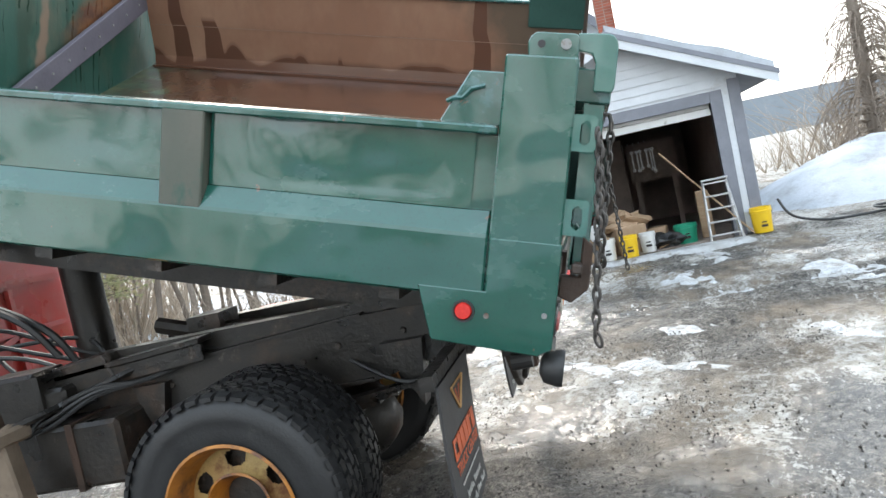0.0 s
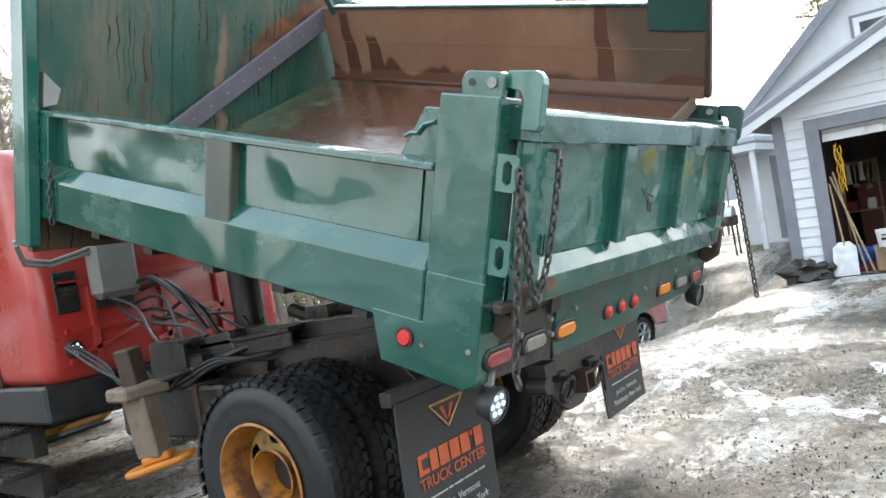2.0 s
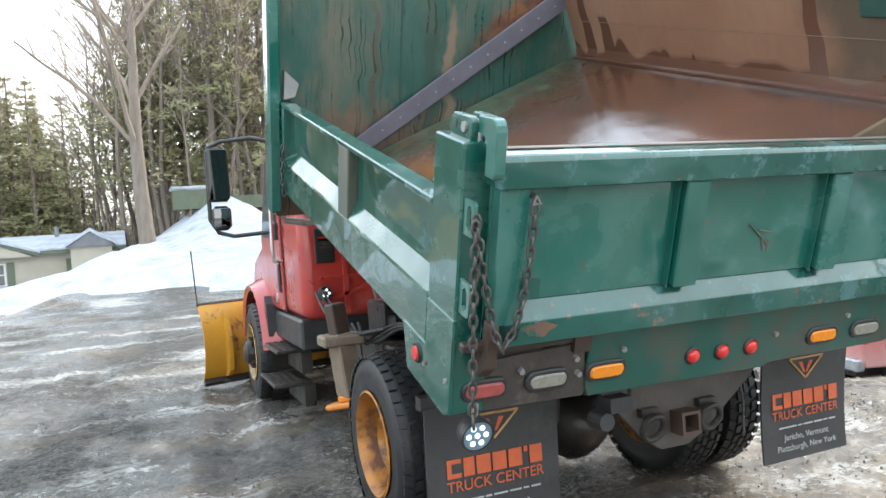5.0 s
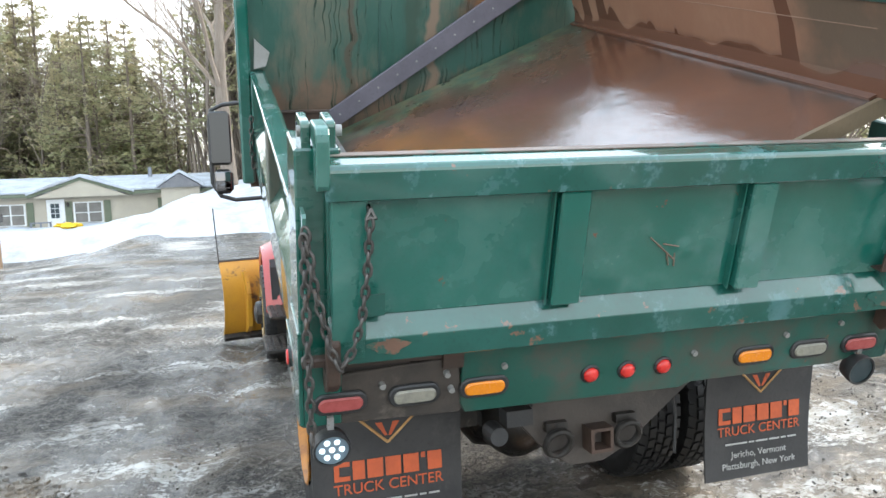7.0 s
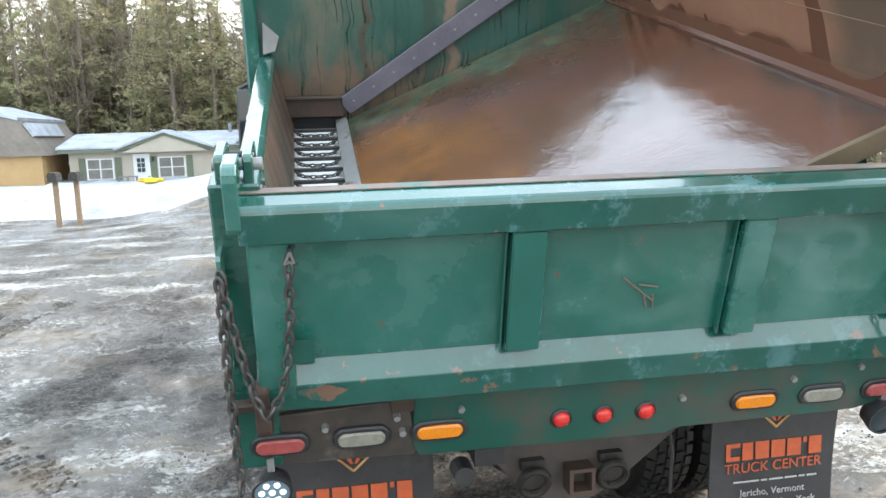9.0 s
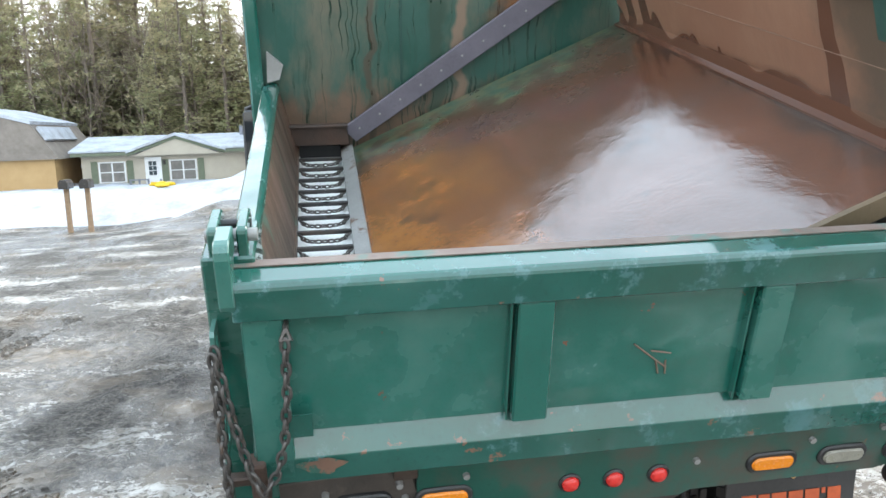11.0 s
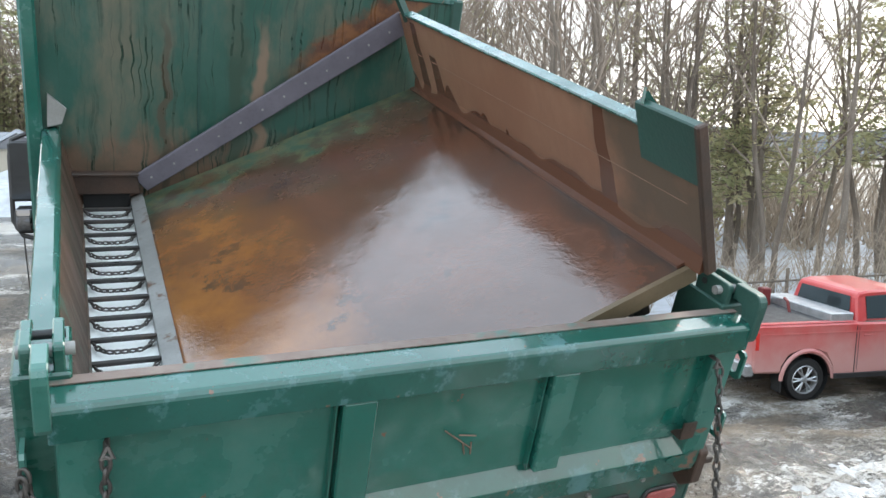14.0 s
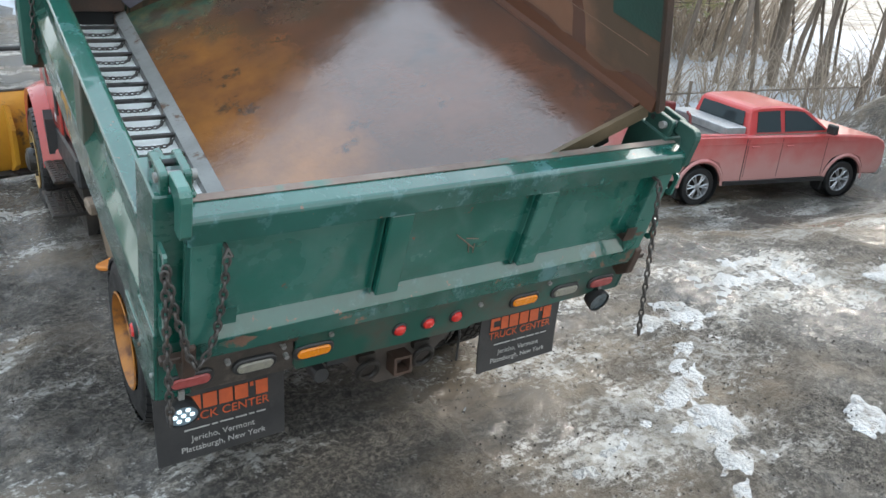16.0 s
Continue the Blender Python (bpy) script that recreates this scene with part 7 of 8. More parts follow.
part("cross_channel", Mesh().prism([(2.05, 1.22), (2.05, 1.25), (3.28, 1.16), (3.28, 1.13)], -0.56, -0.30, "x").prism([(2.05, 1.13), (2.05, 1.22), (3.28, 1.13), (3.28, 1.04)], -0.545, -0.52, "x"), CHASSIS, truck, "dirty black sloping channel", bevel=0.004, m=LOWER)
part("hose", Mesh().tube(soft([(-0.35, 3.88, 1.6), (-0.45, 3.5, 1.62), (-0.55, 3.05, 1.45), (-0.5, 2.9, 1.22)]), 0.02, 6), HOSE, truck, smooth=True)
part("hose", Mesh().tube(soft([(-0.3, 3.88, 1.55), (-0.42, 3.4, 1.58), (-0.5, 2.95, 1.38), (-0.45, 2.85, 1.18)]), 0.02, 6), HOSE, truck, smooth=True)
part("brake_line", Mesh().tube(soft([(-0.5, 3.5, 0.86), (-0.5, 3.2, 0.84), (-0.52, 2.9, 0.92), (-0.5, 2.75, 0.96)]), 0.013, 6), HOSE, truck)
part("brake_line", Mesh().tube(soft([(-0.48, 1.3, 0.93), (-0.6, 1.0, 0.8), (-0.45, 0.85, 0.85)]), 0.011, 6), HOSE, truck)
rv = Mesh()
for y, z in ((2.9, 0.95), (2.5, 0.93), (2.1, 0.95), (1.9, 0.99), (1.55, 1.02), (1.35, 1.07), (1.0, 1.09), (1.1, 0.98), (2.3, 1.02), (3.1, 0.88)):
    rv.lathe([(-0.485, 0.0), (-0.485, 0.014), (-0.47, 0.018)], (0, y, z), 8, "x")
tagged(part("rivets", rv, BUMPER, truck, m=LOWER), kind="stuff")
# rear hitch plate
hp = part("hitch_plate", Mesh().prism([(-0.45, 1.08), (0.53, 1.07), (0.53, 1.0), (0.15, 0.71), (0.04, 0.66), (-0.12, 0.66), (-0.23, 0.73), (-0.45, 0.98)], 0.52, 0.55, "y"), BUMPER, truck, "grimy steel hitch plate", bevel=0.004)
part("receiver", Mesh().box(-0.06, 0.05, 0.43, 0.53, 0.735, 0.75).box(-0.06, 0.05, 0.43, 0.53, 0.83, 0.845).box(-0.06, -0.045, 0.43, 0.53, 0.75, 0.83).box(0.035, 0.05, 0.43, 0.53, 0.75, 0.83), RUST_DARK, hp, "square receiver tube")
for x in (-0.20, 0.14):
    rg = Mesh().tube([(x + math.cos(a) * 0.06, 0.47 - 0.02 * math.sin(a), 0.79 + math.sin(a) * 0.06) for a in np.linspace(0, 2 * math.pi, 17)[:-1]], 0.016, 8, closed=True)
    rg.box(x - 0.05, x + 0.05, 0.48, 0.53, 0.84, 0.88)
    part("tow_ring", rg, CHASSIS, hp, "heavy black tow ring")
part("trailer_plug", Mesh().box(-0.45, -0.33, 0.44, 0.54, 0.90, 0.97).lathe([(0.40, 0.0), (0.40, 0.04), (0.5, 0.045)], (-0.50, 0, 0.88), 14, "y").tube([(-0.42, 0.47, 1.03), (-0.34, 0.44, 1.02), (-0.33, 0.46, 0.98)], 0.01, 5), BLACK_PLASTIC, hp, "trailer plug and cables")
part("hanging_cable", Mesh().tube([(0.44, 0.60, 1.0), (0.46, 0.58, 0.8), (0.45, 0.58, 0.62)], 0.008, 5), HOSE, hp)
hp.matrix_basis = Matrix.Translation((0, 0, -0.09))


# wheels
def wheel(x, y, z, side_sign, rim_mat, parent, r=0.515, width=0.27, dish=0.12, front=False):
    """side_sign: which way the outer face looks along x."""
    s = side_sign
    wh = part("wheel", Mesh().lathe([(x - s * width * 0.46, 0.30), (x - s * width * 0.50, 0.42), (x - s * width * 0.42, r - 0.02), (x - s * width * 0.33, r - 0.012), (x + s * width * 0.33, r - 0.012), (x + s * width * 0.42, r - 0.03),
                                     (x + s * width * 0.50, 0.43), (x + s * width * 0.505, 0.40), (x + s * width * 0.49, 0.385), (x + s * width * 0.50, 0.36), (x + s * width * 0.47, 0.30)], (0, y, z), 64, "x"), TYRE, parent, "chunky black tyre", smooth=True)
    lug = Mesh()
    n = 44
    for k in range(n):
        a0 = 2 * math.pi * k / n
        for row, (cx, w2, sk) in enumerate(((-0.40, 0.16, 0.25), (-0.19, 0.15, -0.3), (0.0, 0.14, 0.3), (0.19, 0.15, -0.3), (0.40, 0.16, 0.25))):
            a = a0 + (0.5 if row % 2 else 0) * 2 * math.pi / n
            wa = 0.36 * 2 * math.pi / n
            vs = []
            for rr in (r - 0.016, r + 0.003):
                for dx in (-1, 1):
                    for da in (-1, 1):
                        aa = a + da * wa + sk * dx * 0.03
                        xx = x + (cx + dx * w2 * 0.46) * width
                        rq = rr - (0.012 if abs(cx + dx * w2 * 0.46) > 0.42 else 0)
                        vs.append((xx, y + math.cos(aa) * rq, z + math.sin(aa) * rq))
            lug.add(vs, [(4, 5, 7, 6), (0, 1, 5, 4), (2, 6, 7, 3), (0, 4, 6, 2), (1, 3, 7, 5)])
    part("tread", lug, TYRE, wh, "deep tread blocks")
    if rim_mat is None:
        return wh
    xo = x + s * width * 0.47
    rim = Mesh().lathe([(xo + s * 0.012, 0.305), (xo + s * 0.018, 0.292), (xo, 0.285), (xo - s * 0.02, 0.272), (xo - s * 0.05, 0.268), (xo - s * (dish + 0.02), 0.25)], (0, y, z), 48, "x")
    rm = part("rim", rim, rim_mat, wh, smooth=True)
    seg, rings = 132, 18
    r_in, r_out = 0.115, 0.252
    v, f = [], []
    xd = xo - s * dish
    for i in range(rings + 1):
        rr = r_in + (r_out - r_in) * i / rings
        for k in range(seg):
            a = 2 * math.pi * k / seg
            v.append((xd - s * 0.02 * (i / rings), y + math.cos(a) * rr, z + math.sin(a) * rr))
    for i in range(rings):
        for k in range(seg):
            ph = (k + 0.5) % (seg / 6) - seg / 12
            rr = i + 0.5 - rings * 0.60
            if (ph / 5.4) ** 2 + (rr / 5.2) ** 2 < 1:
                continue
            f.append((i * seg + k, i * seg + (k + 1) % seg, (i + 1) * seg + (k + 1) % seg, (i + 1) * seg + k))
    part("disc", Mesh().add(v, f), RIM_CREAM if not front else rim_mat, rm, smooth=True)
    hub = Mesh()
    if front:
        hub.lathe([(xd, 0.13), (xd + s * 0.10, 0.12), (xd + s * 0.12, 0.08), (xd + s * 0.13, 0.0)], (0, y, z), 24, "x")
        for k in range(10):
            a = k * 0.628
            hub.tube([(xd, y + math.cos(a) * 0.155, z + math.sin(a) * 0.155), (xd + s * 0.06, y + math.cos(a) * 0.155, z + math.sin(a) * 0.155)], 0.016, 6)
        part("hub", hub, CHASSIS, rm)
    else:
        part("bowl", Mesh().lathe([(xd + s * 0.002, 0.125), (xd + s * 0.05, 0.150), (xd + s * 0.055, 0.140), (xd - s * 0.02, 0.105), (xd - s * 0.10, 0.10)], (0, y, z), 32, "x"), rim_mat, rm, smooth=True)
        hub.lathe([(xd - s * 0.10, 0.10), (xd - s * 0.08, 0.07), (xd - s * 0.075, 0.0)], (0, y, z), 24, "x")
        part("hub", hub, RUST_DARK, rm)
    part("drum", Mesh().lathe([(xd - s * 0.06, 0.0), (xd - s * 0.06, 0.26)], (0, y, z), 32, "x"), CHASSIS, rm)
    return wh


for s in (-1, 1):
    wheel(s * 1.07, 1.70, 0.505, s, RIM_RUST, truck)
    wheel(s * 0.76, 1.70, 0.505, -s, RIM_RUST, truck)
    wheel(s * 1.10, 5.86, 0.505, s, RIM_CREAM, truck, dish=0.03, front=True)
part("front_axle", Mesh().tube([(-0.95, 5.86, 0.48), (0.95, 5.86, 0.48)], 0.07, 8), CHASSIS, truck)


# mud flaps
def flap(s):
    x0, x1 = (0.72, 1.36) if s > 0 else (-1.26, -0.58)
    n = 10
    v, f = [], []
    for k in range(n + 1):
        z = 1.05 - 0.63 * k / n
        y = 0.69 + 0.035 * math.sin(k / n * 2.2) * (1 if s > 0 else 0.5)
        v += [(x0, y, z), (x1, y + 0.012 * k / n, z), (x0, y + 0.012, z), (x1, y + 0.012 + 0.012 * k / n, z)]
    for k in range(n):
        a = k * 4
        f += [(a, a + 1, a + 5, a + 4), (a + 2, a + 6, a + 7, a + 3), (a, a + 4, a + 6, a + 2), (a + 1, a + 3, a + 7, a + 5)]
    f += [(0, 2, 3, 1), (n * 4, n * 4 + 1, n * 4 + 3, n * 4 + 2)]
    fp = part("mud_flap", Mesh().add(v, f), FLAP, truck, "black rubber mud flap with orange print")
    part("hanger", Mesh().box(min(s * 0.45, s * 1.27), max(s * 0.45, s * 1.27), 0.70, 0.76, 1.04, 1.10), CHASSIS, fp)
    cx = (x0 + x1) / 2

    def yy(z):
        return 0.69 + 0.035 * math.sin((1.06 - z) / 0.68 * 2.2) * (1 if s > 0 else 0.5) - 0.002
    tri = Mesh()
    for (xa, za), (xb, zb) in (((-0.125, 0.985), (0.125, 0.985)), ((-0.125, 0.985), (0.0, 0.868)), ((0.125, 0.985), (0.0, 0.868))):
        tri.tube([(cx + xa, yy(za) - 0.002, za), (cx + xb, yy(zb) - 0.002, zb)], 0.006, 4)
    part("emblem", tri, GOLD_PRINT, fp, "gold triangular emblem outline")
    em = Mesh()
    for xa in (-0.055, 0.025):
        em.add([(cx + xa, yy(0.96), 0.962), (cx + xa + 0.03, yy(0.96), 0.962), (cx + (xa + 0.02) * 0.2 + 0.006, yy(0.9) - 0.001, 0.90), (cx + (xa + 0.02) * 0.2 - 0.006, yy(0.9) - 0.001, 0.90)], [(0, 1, 2, 3)])
    part("emblem_fill", em, ORANGE_PRINT, fp)
    # the dealer's name stands as plain orange blocks
    wds = [0.070, 0.054, 0.070, 0.070, 0.070, 0.018, 0.065]
    x = cx - (sum(wds) + 0.012 * 6) / 2
    for k, wd in enumerate(wds):
        z0, z1 = (0.715, 0.80) if k != 5 else (0.775, 0.80)
        if k == 0:
            nm = Mesh().box(x, x + wd, yy(0.76) - 0.003, yy(0.76), 0.715, 0.735).box(x, x + wd, yy(0.76) - 0.003, yy(0.76), 0.78, 0.80).box(x, x + 0.022, yy(0.76) - 0.003, yy(0.76), 0.735, 0.78)
        else:
            nm = Mesh().box(x, x + wd, yy(0.76) - 0.003, yy(0.76), z0, z1)
        part("name_block", nm, ORANGE_PRINT, fp)
        x += wd + 0.012

    def words(name, body, size, z, material):
        cu = bpy.data.curves.new(name, "FONT")
        cu.body, cu.size, cu.align_x, cu.extrude = body, size, "CENTER", 0.001
        cu.materials.append(material)
        ob = new(name, cu)
        ob.parent = fp
        ob.matrix_basis = pose(cx, yy(z) - 0.004, z, 90, 0, 0)
        PLACED[ob.name] = ob.matrix_basis.copy()
        ob.matrix_parent_inverse = PLACED[fp.name].inverted()
    words("lettering", "TRUCK CENTER", 0.069, 0.652, ORANGE_PRINT)
    bar = Mesh()
    x = cx - 0.2
    for wd in (0.13, 0.03, 0.07, 0.06, 0.03, 0.05):
        bar.box(x, x + wd, yy(0.60) - 0.003, yy(0.60), 0.600, 0.608)
        x += wd + 0.012
    part("script_bars", bar, WHITE_PRINT, fp)
    words("lettering", "Jericho, Vermont", 0.048, 0.532, WHITE_PRINT)
    words("lettering", "Plattsburgh, New York", 0.048, 0.473, WHITE_PRINT)
    fp.matrix_basis = Matrix.Translation((0, 0, -0.14))


flap(-1)
flap(1)

# cab
cab = part("cab", Mesh().prism([(3.50, 0.98), (3.50, 1.72), (3.62, 2.48), (3.80, 2.60), (4.60, 2.63), (4.85, 2.55), (5.45, 1.72), (5.45, 0.98)], -1.06, 1.06, "x"), RED, truck, "red day cab", bevel=0.12, seg=4, smooth=True)
dr = part("door", Mesh().prism([(4.28, 1.02), (4.28, 2.42), (4.78, 2.44), (5.36, 1.66), (5.36, 1.02)], -1.085, -1.05, "x"), RED, cab, "red driver's door", bevel=0.012)
part("door_gap", Mesh().prism([(4.255, 1.0), (4.255, 2.45), (4.275, 2.45), (4.275, 1.0)], -1.068, -1.055, "x"), BLACK_PLASTIC, dr)
part("window_trim", Mesh().prism([(4.40, 1.66), (4.40, 2.38), (4.74, 2.39), (5.26, 1.68)], -1.092, -1.08, "x"), BLACK_PLASTIC, dr)
part("pane", Mesh().prism([(4.43, 1.70), (4.43, 2.35), (4.73, 2.36), (5.20, 1.71)], -1.097, -1.090, "x"), plain("side_window", (0.10, 0.13, 0.14), 0.05), dr, "reflecting side window")
part("handle", Mesh().box(-1.105, -1.08, 4.34, 4.42, 1.18, 1.44), BLACK_PLASTIC, dr, "black door handle", bevel=0.01)
part("badge", Mesh().lathe([(-1.09, 0.0), (-1.09, 0.045), (-1.08, 0.047)], (0, 4.62, 1.12), 16, "x"), ALU, dr)
part("grab_bar", Mesh().tube([(-1.07, 4.20, 2.32), (-1.15, 4.20, 2.34), (-1.16, 4.20, 2.25), (-1.16, 4.24, 1.55), (-1.15, 4.25, 1.46), (-1.07, 4.25, 1.46)], 0.017, 8), CHROME, cab, "chrome grab bar", smooth=True)
part("windscreen", Mesh().add([(-0.95, 4.94, 2.46), (0.95, 4.94, 2.46), (0.98, 5.46, 1.75), (-0.98, 5.46, 1.75)], [(0, 1, 2, 3)]), GLASS_DARK, cab)
vent = part("vent", Mesh().box(-0.93, -0.76, 3.482, 3.505, 1.44, 1.72), BLACK_PLASTIC, cab, "black slatted vent", bevel=0.006)
for k in range(8):
    part("slat", Mesh().box(-0.92, -0.77, 3.470, 3.485, 1.455 + 0.033 * k, 1.472 + 0.033 * k), CHASSIS, vent)
part("back_pressing", Mesh().box(-0.9, 0.9, 3.47, 3.50, 1.62, 1.66).box(-0.9, 0.9, 3.47, 3.50, 1.30, 1.33).prism([(-0.9, 1.1), (-0.3, 1.28), (-0.3, 1.31), (-0.9, 1.13)], 3.46, 3.50, "y").box(-0.8, 0.8, 3.48, 3.51, 1.9, 2.35).prism([(-0.2, 1.12), (0.5, 1.30), (0.5, 1.34), (-0.2, 1.16)], 3.46, 3.50, "y").box(-0.70, -0.66, 3.46, 3.50, 1.02, 1.60).box(-0.12, -0.08, 3.46, 3.50, 1.02, 1.60).box(0.40, 0.44, 3.46, 3.50, 1.02, 1.60), RED, cab, "pressed ribs of the cab's back")
bl = part("back_lamp", Mesh().lathe([(3.40, 0.05), (3.43, 0.062), (3.47, 0.055), (3.5, 0.03)], (-0.88, 0, 1.20), 18, "y"), BLACK_PLASTIC, cab, "lit round lamp on the cab's back", smooth=True)
led = Mesh()
for k in range(5):
    led.lathe([(3.395, 0.0), (3.397, 0.012)], (-0.88 + math.cos(k * 1.257) * 0.028, 0, 1.20 + math.sin(k * 1.257) * 0.028), 10, "y")
part("diodes", led, LED, bl)
part("sill", Mesh().box(-1.08, 1.08, 3.55, 5.3, 0.74, 0.99), BLACK_PLASTIC, cab, "black cab sill", bevel=0.02)
for z, y0, y1, xo in ((0.70, 4.05, 4.78, -1.22), (0.42, 4.0, 4.85, -1.27)):
    stp = part("step", Mesh().box(xo, -0.92, y0, y1, z - 0.03, z), CHASSIS, cab, "dark steel grip step", bevel=0.006)
    tr = Mesh()
    for i in range(9):
        for k in range(4):
            tr.box(xo + 0.02 + 0.065 * k, xo + 0.06 + 0.065 * k, y0 + 0.03 + 0.08 * i, y0 + 0.07 + 0.08 * i, z, z + 0.008)
    tagged(part("grip", tr, BUMPER, stp), kind="stuff")
    part("step_side", Mesh().box(-1.0, -0.90, y0 + 0.02, y1 - 0.02, z - 0.22, z - 0.03), CHASSIS, stp)
part("fender_edge", Mesh().prism([(4.82, 0.75), (4.87, 1.05), (4.97, 1.12), (5.0, 0.75)], -1.16, -0.9, "x"), BLACK_PLASTIC, cab)
hood = part("hood", Mesh().prism([(5.40, 1.0), (5.40, 1.72), (6.2, 1.62), (6.75, 1.45), (6.95, 1.2), (6.95, 0.8), (6.35, 0.8), (6.30, 1.0), (6.05, 1.16), (5.5, 1.16), (5.25, 1.0)], -0.98, 0.98, "x"), RED, truck, "red hood", bevel=0.08)
for s in (-1, 1):
    n = 14
    v, f = [], []
    for k in range(n + 1):
        a = math.pi * (0.02 + 0.96 * k / n)
        for rr, xx in ((0.60, 1.20), (0.66, 1.22), (0.72, 1.10), (0.74, 0.9)):
            v.append((s * xx, 5.75 + math.cos(a) * rr * 1.02, 0.56 + math.sin(a) * rr))
    for k in range(n):
        for q in range(3):
            a = k * 4 + q
            f.append((a, a + 1, a + 5, a + 4))
    part("fender", Mesh().add(v, f), RED, hood, "red front fender", smooth=True)
part("side_grille", Mesh().box(-1.0, -0.96, 5.48, 5.62, 1.30, 1.58), BLACK_PLASTIC, hood)
part("fender_liner", Mesh().lathe([(-1.12, 0.60), (-0.8, 0.60)], (0, 5.75, 0.53), 30, "x"), CHASSIS, hood)
hood.matrix_basis = Matrix.Translation((0, 0.12, 0))
part("visor", Mesh().box(-1.06, 1.06, 4.62, 4.92, 2.56, 2.66), RED_STEEL, cab, bevel=0.03)
cab.matrix_basis = Matrix.Translation((0, 3.95, 0.98)) @ Matrix.Diagonal((1, 0.92, 1.06, 1)) @ Matrix.Translation((0, -3.5, -0.98))

# mirror
mir = part("mirror_frame", Mesh().tube([(-1.06, 4.90, 2.50), (-1.25, 4.98, 2.55), (-1.52, 5.08, 2.53), (-1.63, 5.10, 2.48), (-1.65, 5.10, 2.35), (-1.65, 5.10, 1.80), (-1.58, 5.08, 1.68), (-1.45, 5.04, 1.64), (-1.06, 4.95, 1.66)], 0.02, 8), BLACK_PLASTIC, truck, "black mirror frame", smooth=True)
hd = part("mirror_head", Mesh().box(-1.66, -1.46, 5.02, 5.14, 1.97, 2.47), BLACK_PLASTIC, mir, "tall black mirror", bevel=0.03)
part("mirror_glass", Mesh().box(-1.645, -1.475, 5.012, 5.02, 1.99, 2.45), plain("mirror_glass", (0.05, 0.053, 0.056), 0.03, 1.0), hd)
h2 = part("mirror_head", Mesh().box(-1.64, -1.46, 5.02, 5.16, 1.70, 1.93), BLACK_PLASTIC, mir, "small convex mirror", bevel=0.04)
part("mirror_glass", Mesh().box(-1.625, -1.475, 5.005, 5.03, 1.72, 1.91), plain("convex_mirror", (0.16, 0.16, 0.165), 0.04, 1.0), h2, bevel=0.02, seg=3, smooth=True)
part("mirror_foot", Mesh().box(-1.12, -1.04, 4.85, 5.02, 1.58, 1.74), BLACK_PLASTIC, mir, bevel=0.015)
mir.matrix_basis = Matrix.Translation((0, -0.12, 0.11))
# gear between cab and body
part("oil_tank", Mesh().box(-0.70, -0.33, 3.80, 3.93, 1.52, 2.10), GREY_TANK, truck, "grey hydraulic oil tank", bevel=0.05)
part("tank_bracket", Mesh().box(-0.66, -0.37, 3.89, 3.96, 1.46, 1.53), CHASSIS, truck)
for k in range(2):
    part("hose", Mesh().tube([(-1.28, 3.62, 1.98 - 0.03 * k), (-1.2, 3.72, 1.86 - 0.03 * k), (-1.0, 3.78, 1.83 - 0.03 * k), (-0.68, 3.84, 1.90 - 0.03 * k)], 0.014, 6), GREY_TANK, truck, "pale hydraulic hose", smooth=True)
part("cylinder", Mesh().lathe([(0.95, 0.0), (0.95, 0.11), (2.2, 0.11), (2.2, 0.0)], (-0.05, 3.0, 0), 20, "z"), CHASSIS, truck, "black hoist cylinder", smooth=True)
# wing support leg
leg = part("support_leg", Mesh().box(-0.07, 0.07, -0.085, 0.085, 0.0, 0.46), LEG_BEIGE, truck, "mud-coated folded support leg", pose(-0.98, 3.12, 0.41, -3, -5, 15), bevel=0.012)
part("collar", Mesh().box(-1.17, -0.86, 3.03, 3.25, 0.78, 0.86), LEG_BEIGE, leg, bevel=0.015)
part("inner_tube", Mesh().box(-0.06, 0.06, -0.06, 0.06, 0.45, 0.68), RUST_DARK, leg, m=pose(-0.98, 3.12, 0.41, -3, -5, 15), bevel=0.01)
part("brace", Mesh().tube([(-0.98, 3.1, 0.84), (-0.75, 2.95, 0.88), (-0.5, 2.6, 0.98)], 0.02, 6), CHASSIS, leg)
part("shoe", Mesh().prism([(-0.10, -0.15), (-0.06, -0.21), (0.06, -0.21), (0.10, -0.15), (0.10, 0.15), (0.06, 0.21), (-0.06, 0.21), (-0.10, 0.15)], 0, 0.04, "z").box(-0.06, 0.06, -0.09, 0.09, 0.04, 0.09), SHOE, leg, "orange steel shoe", pose(-0.97, 3.09, 0.335, -10, 0, 40), bevel=0.012)
leg.matrix_basis = Matrix.Translation((0, -0.18, 0.12)) @ leg.matrix_basis


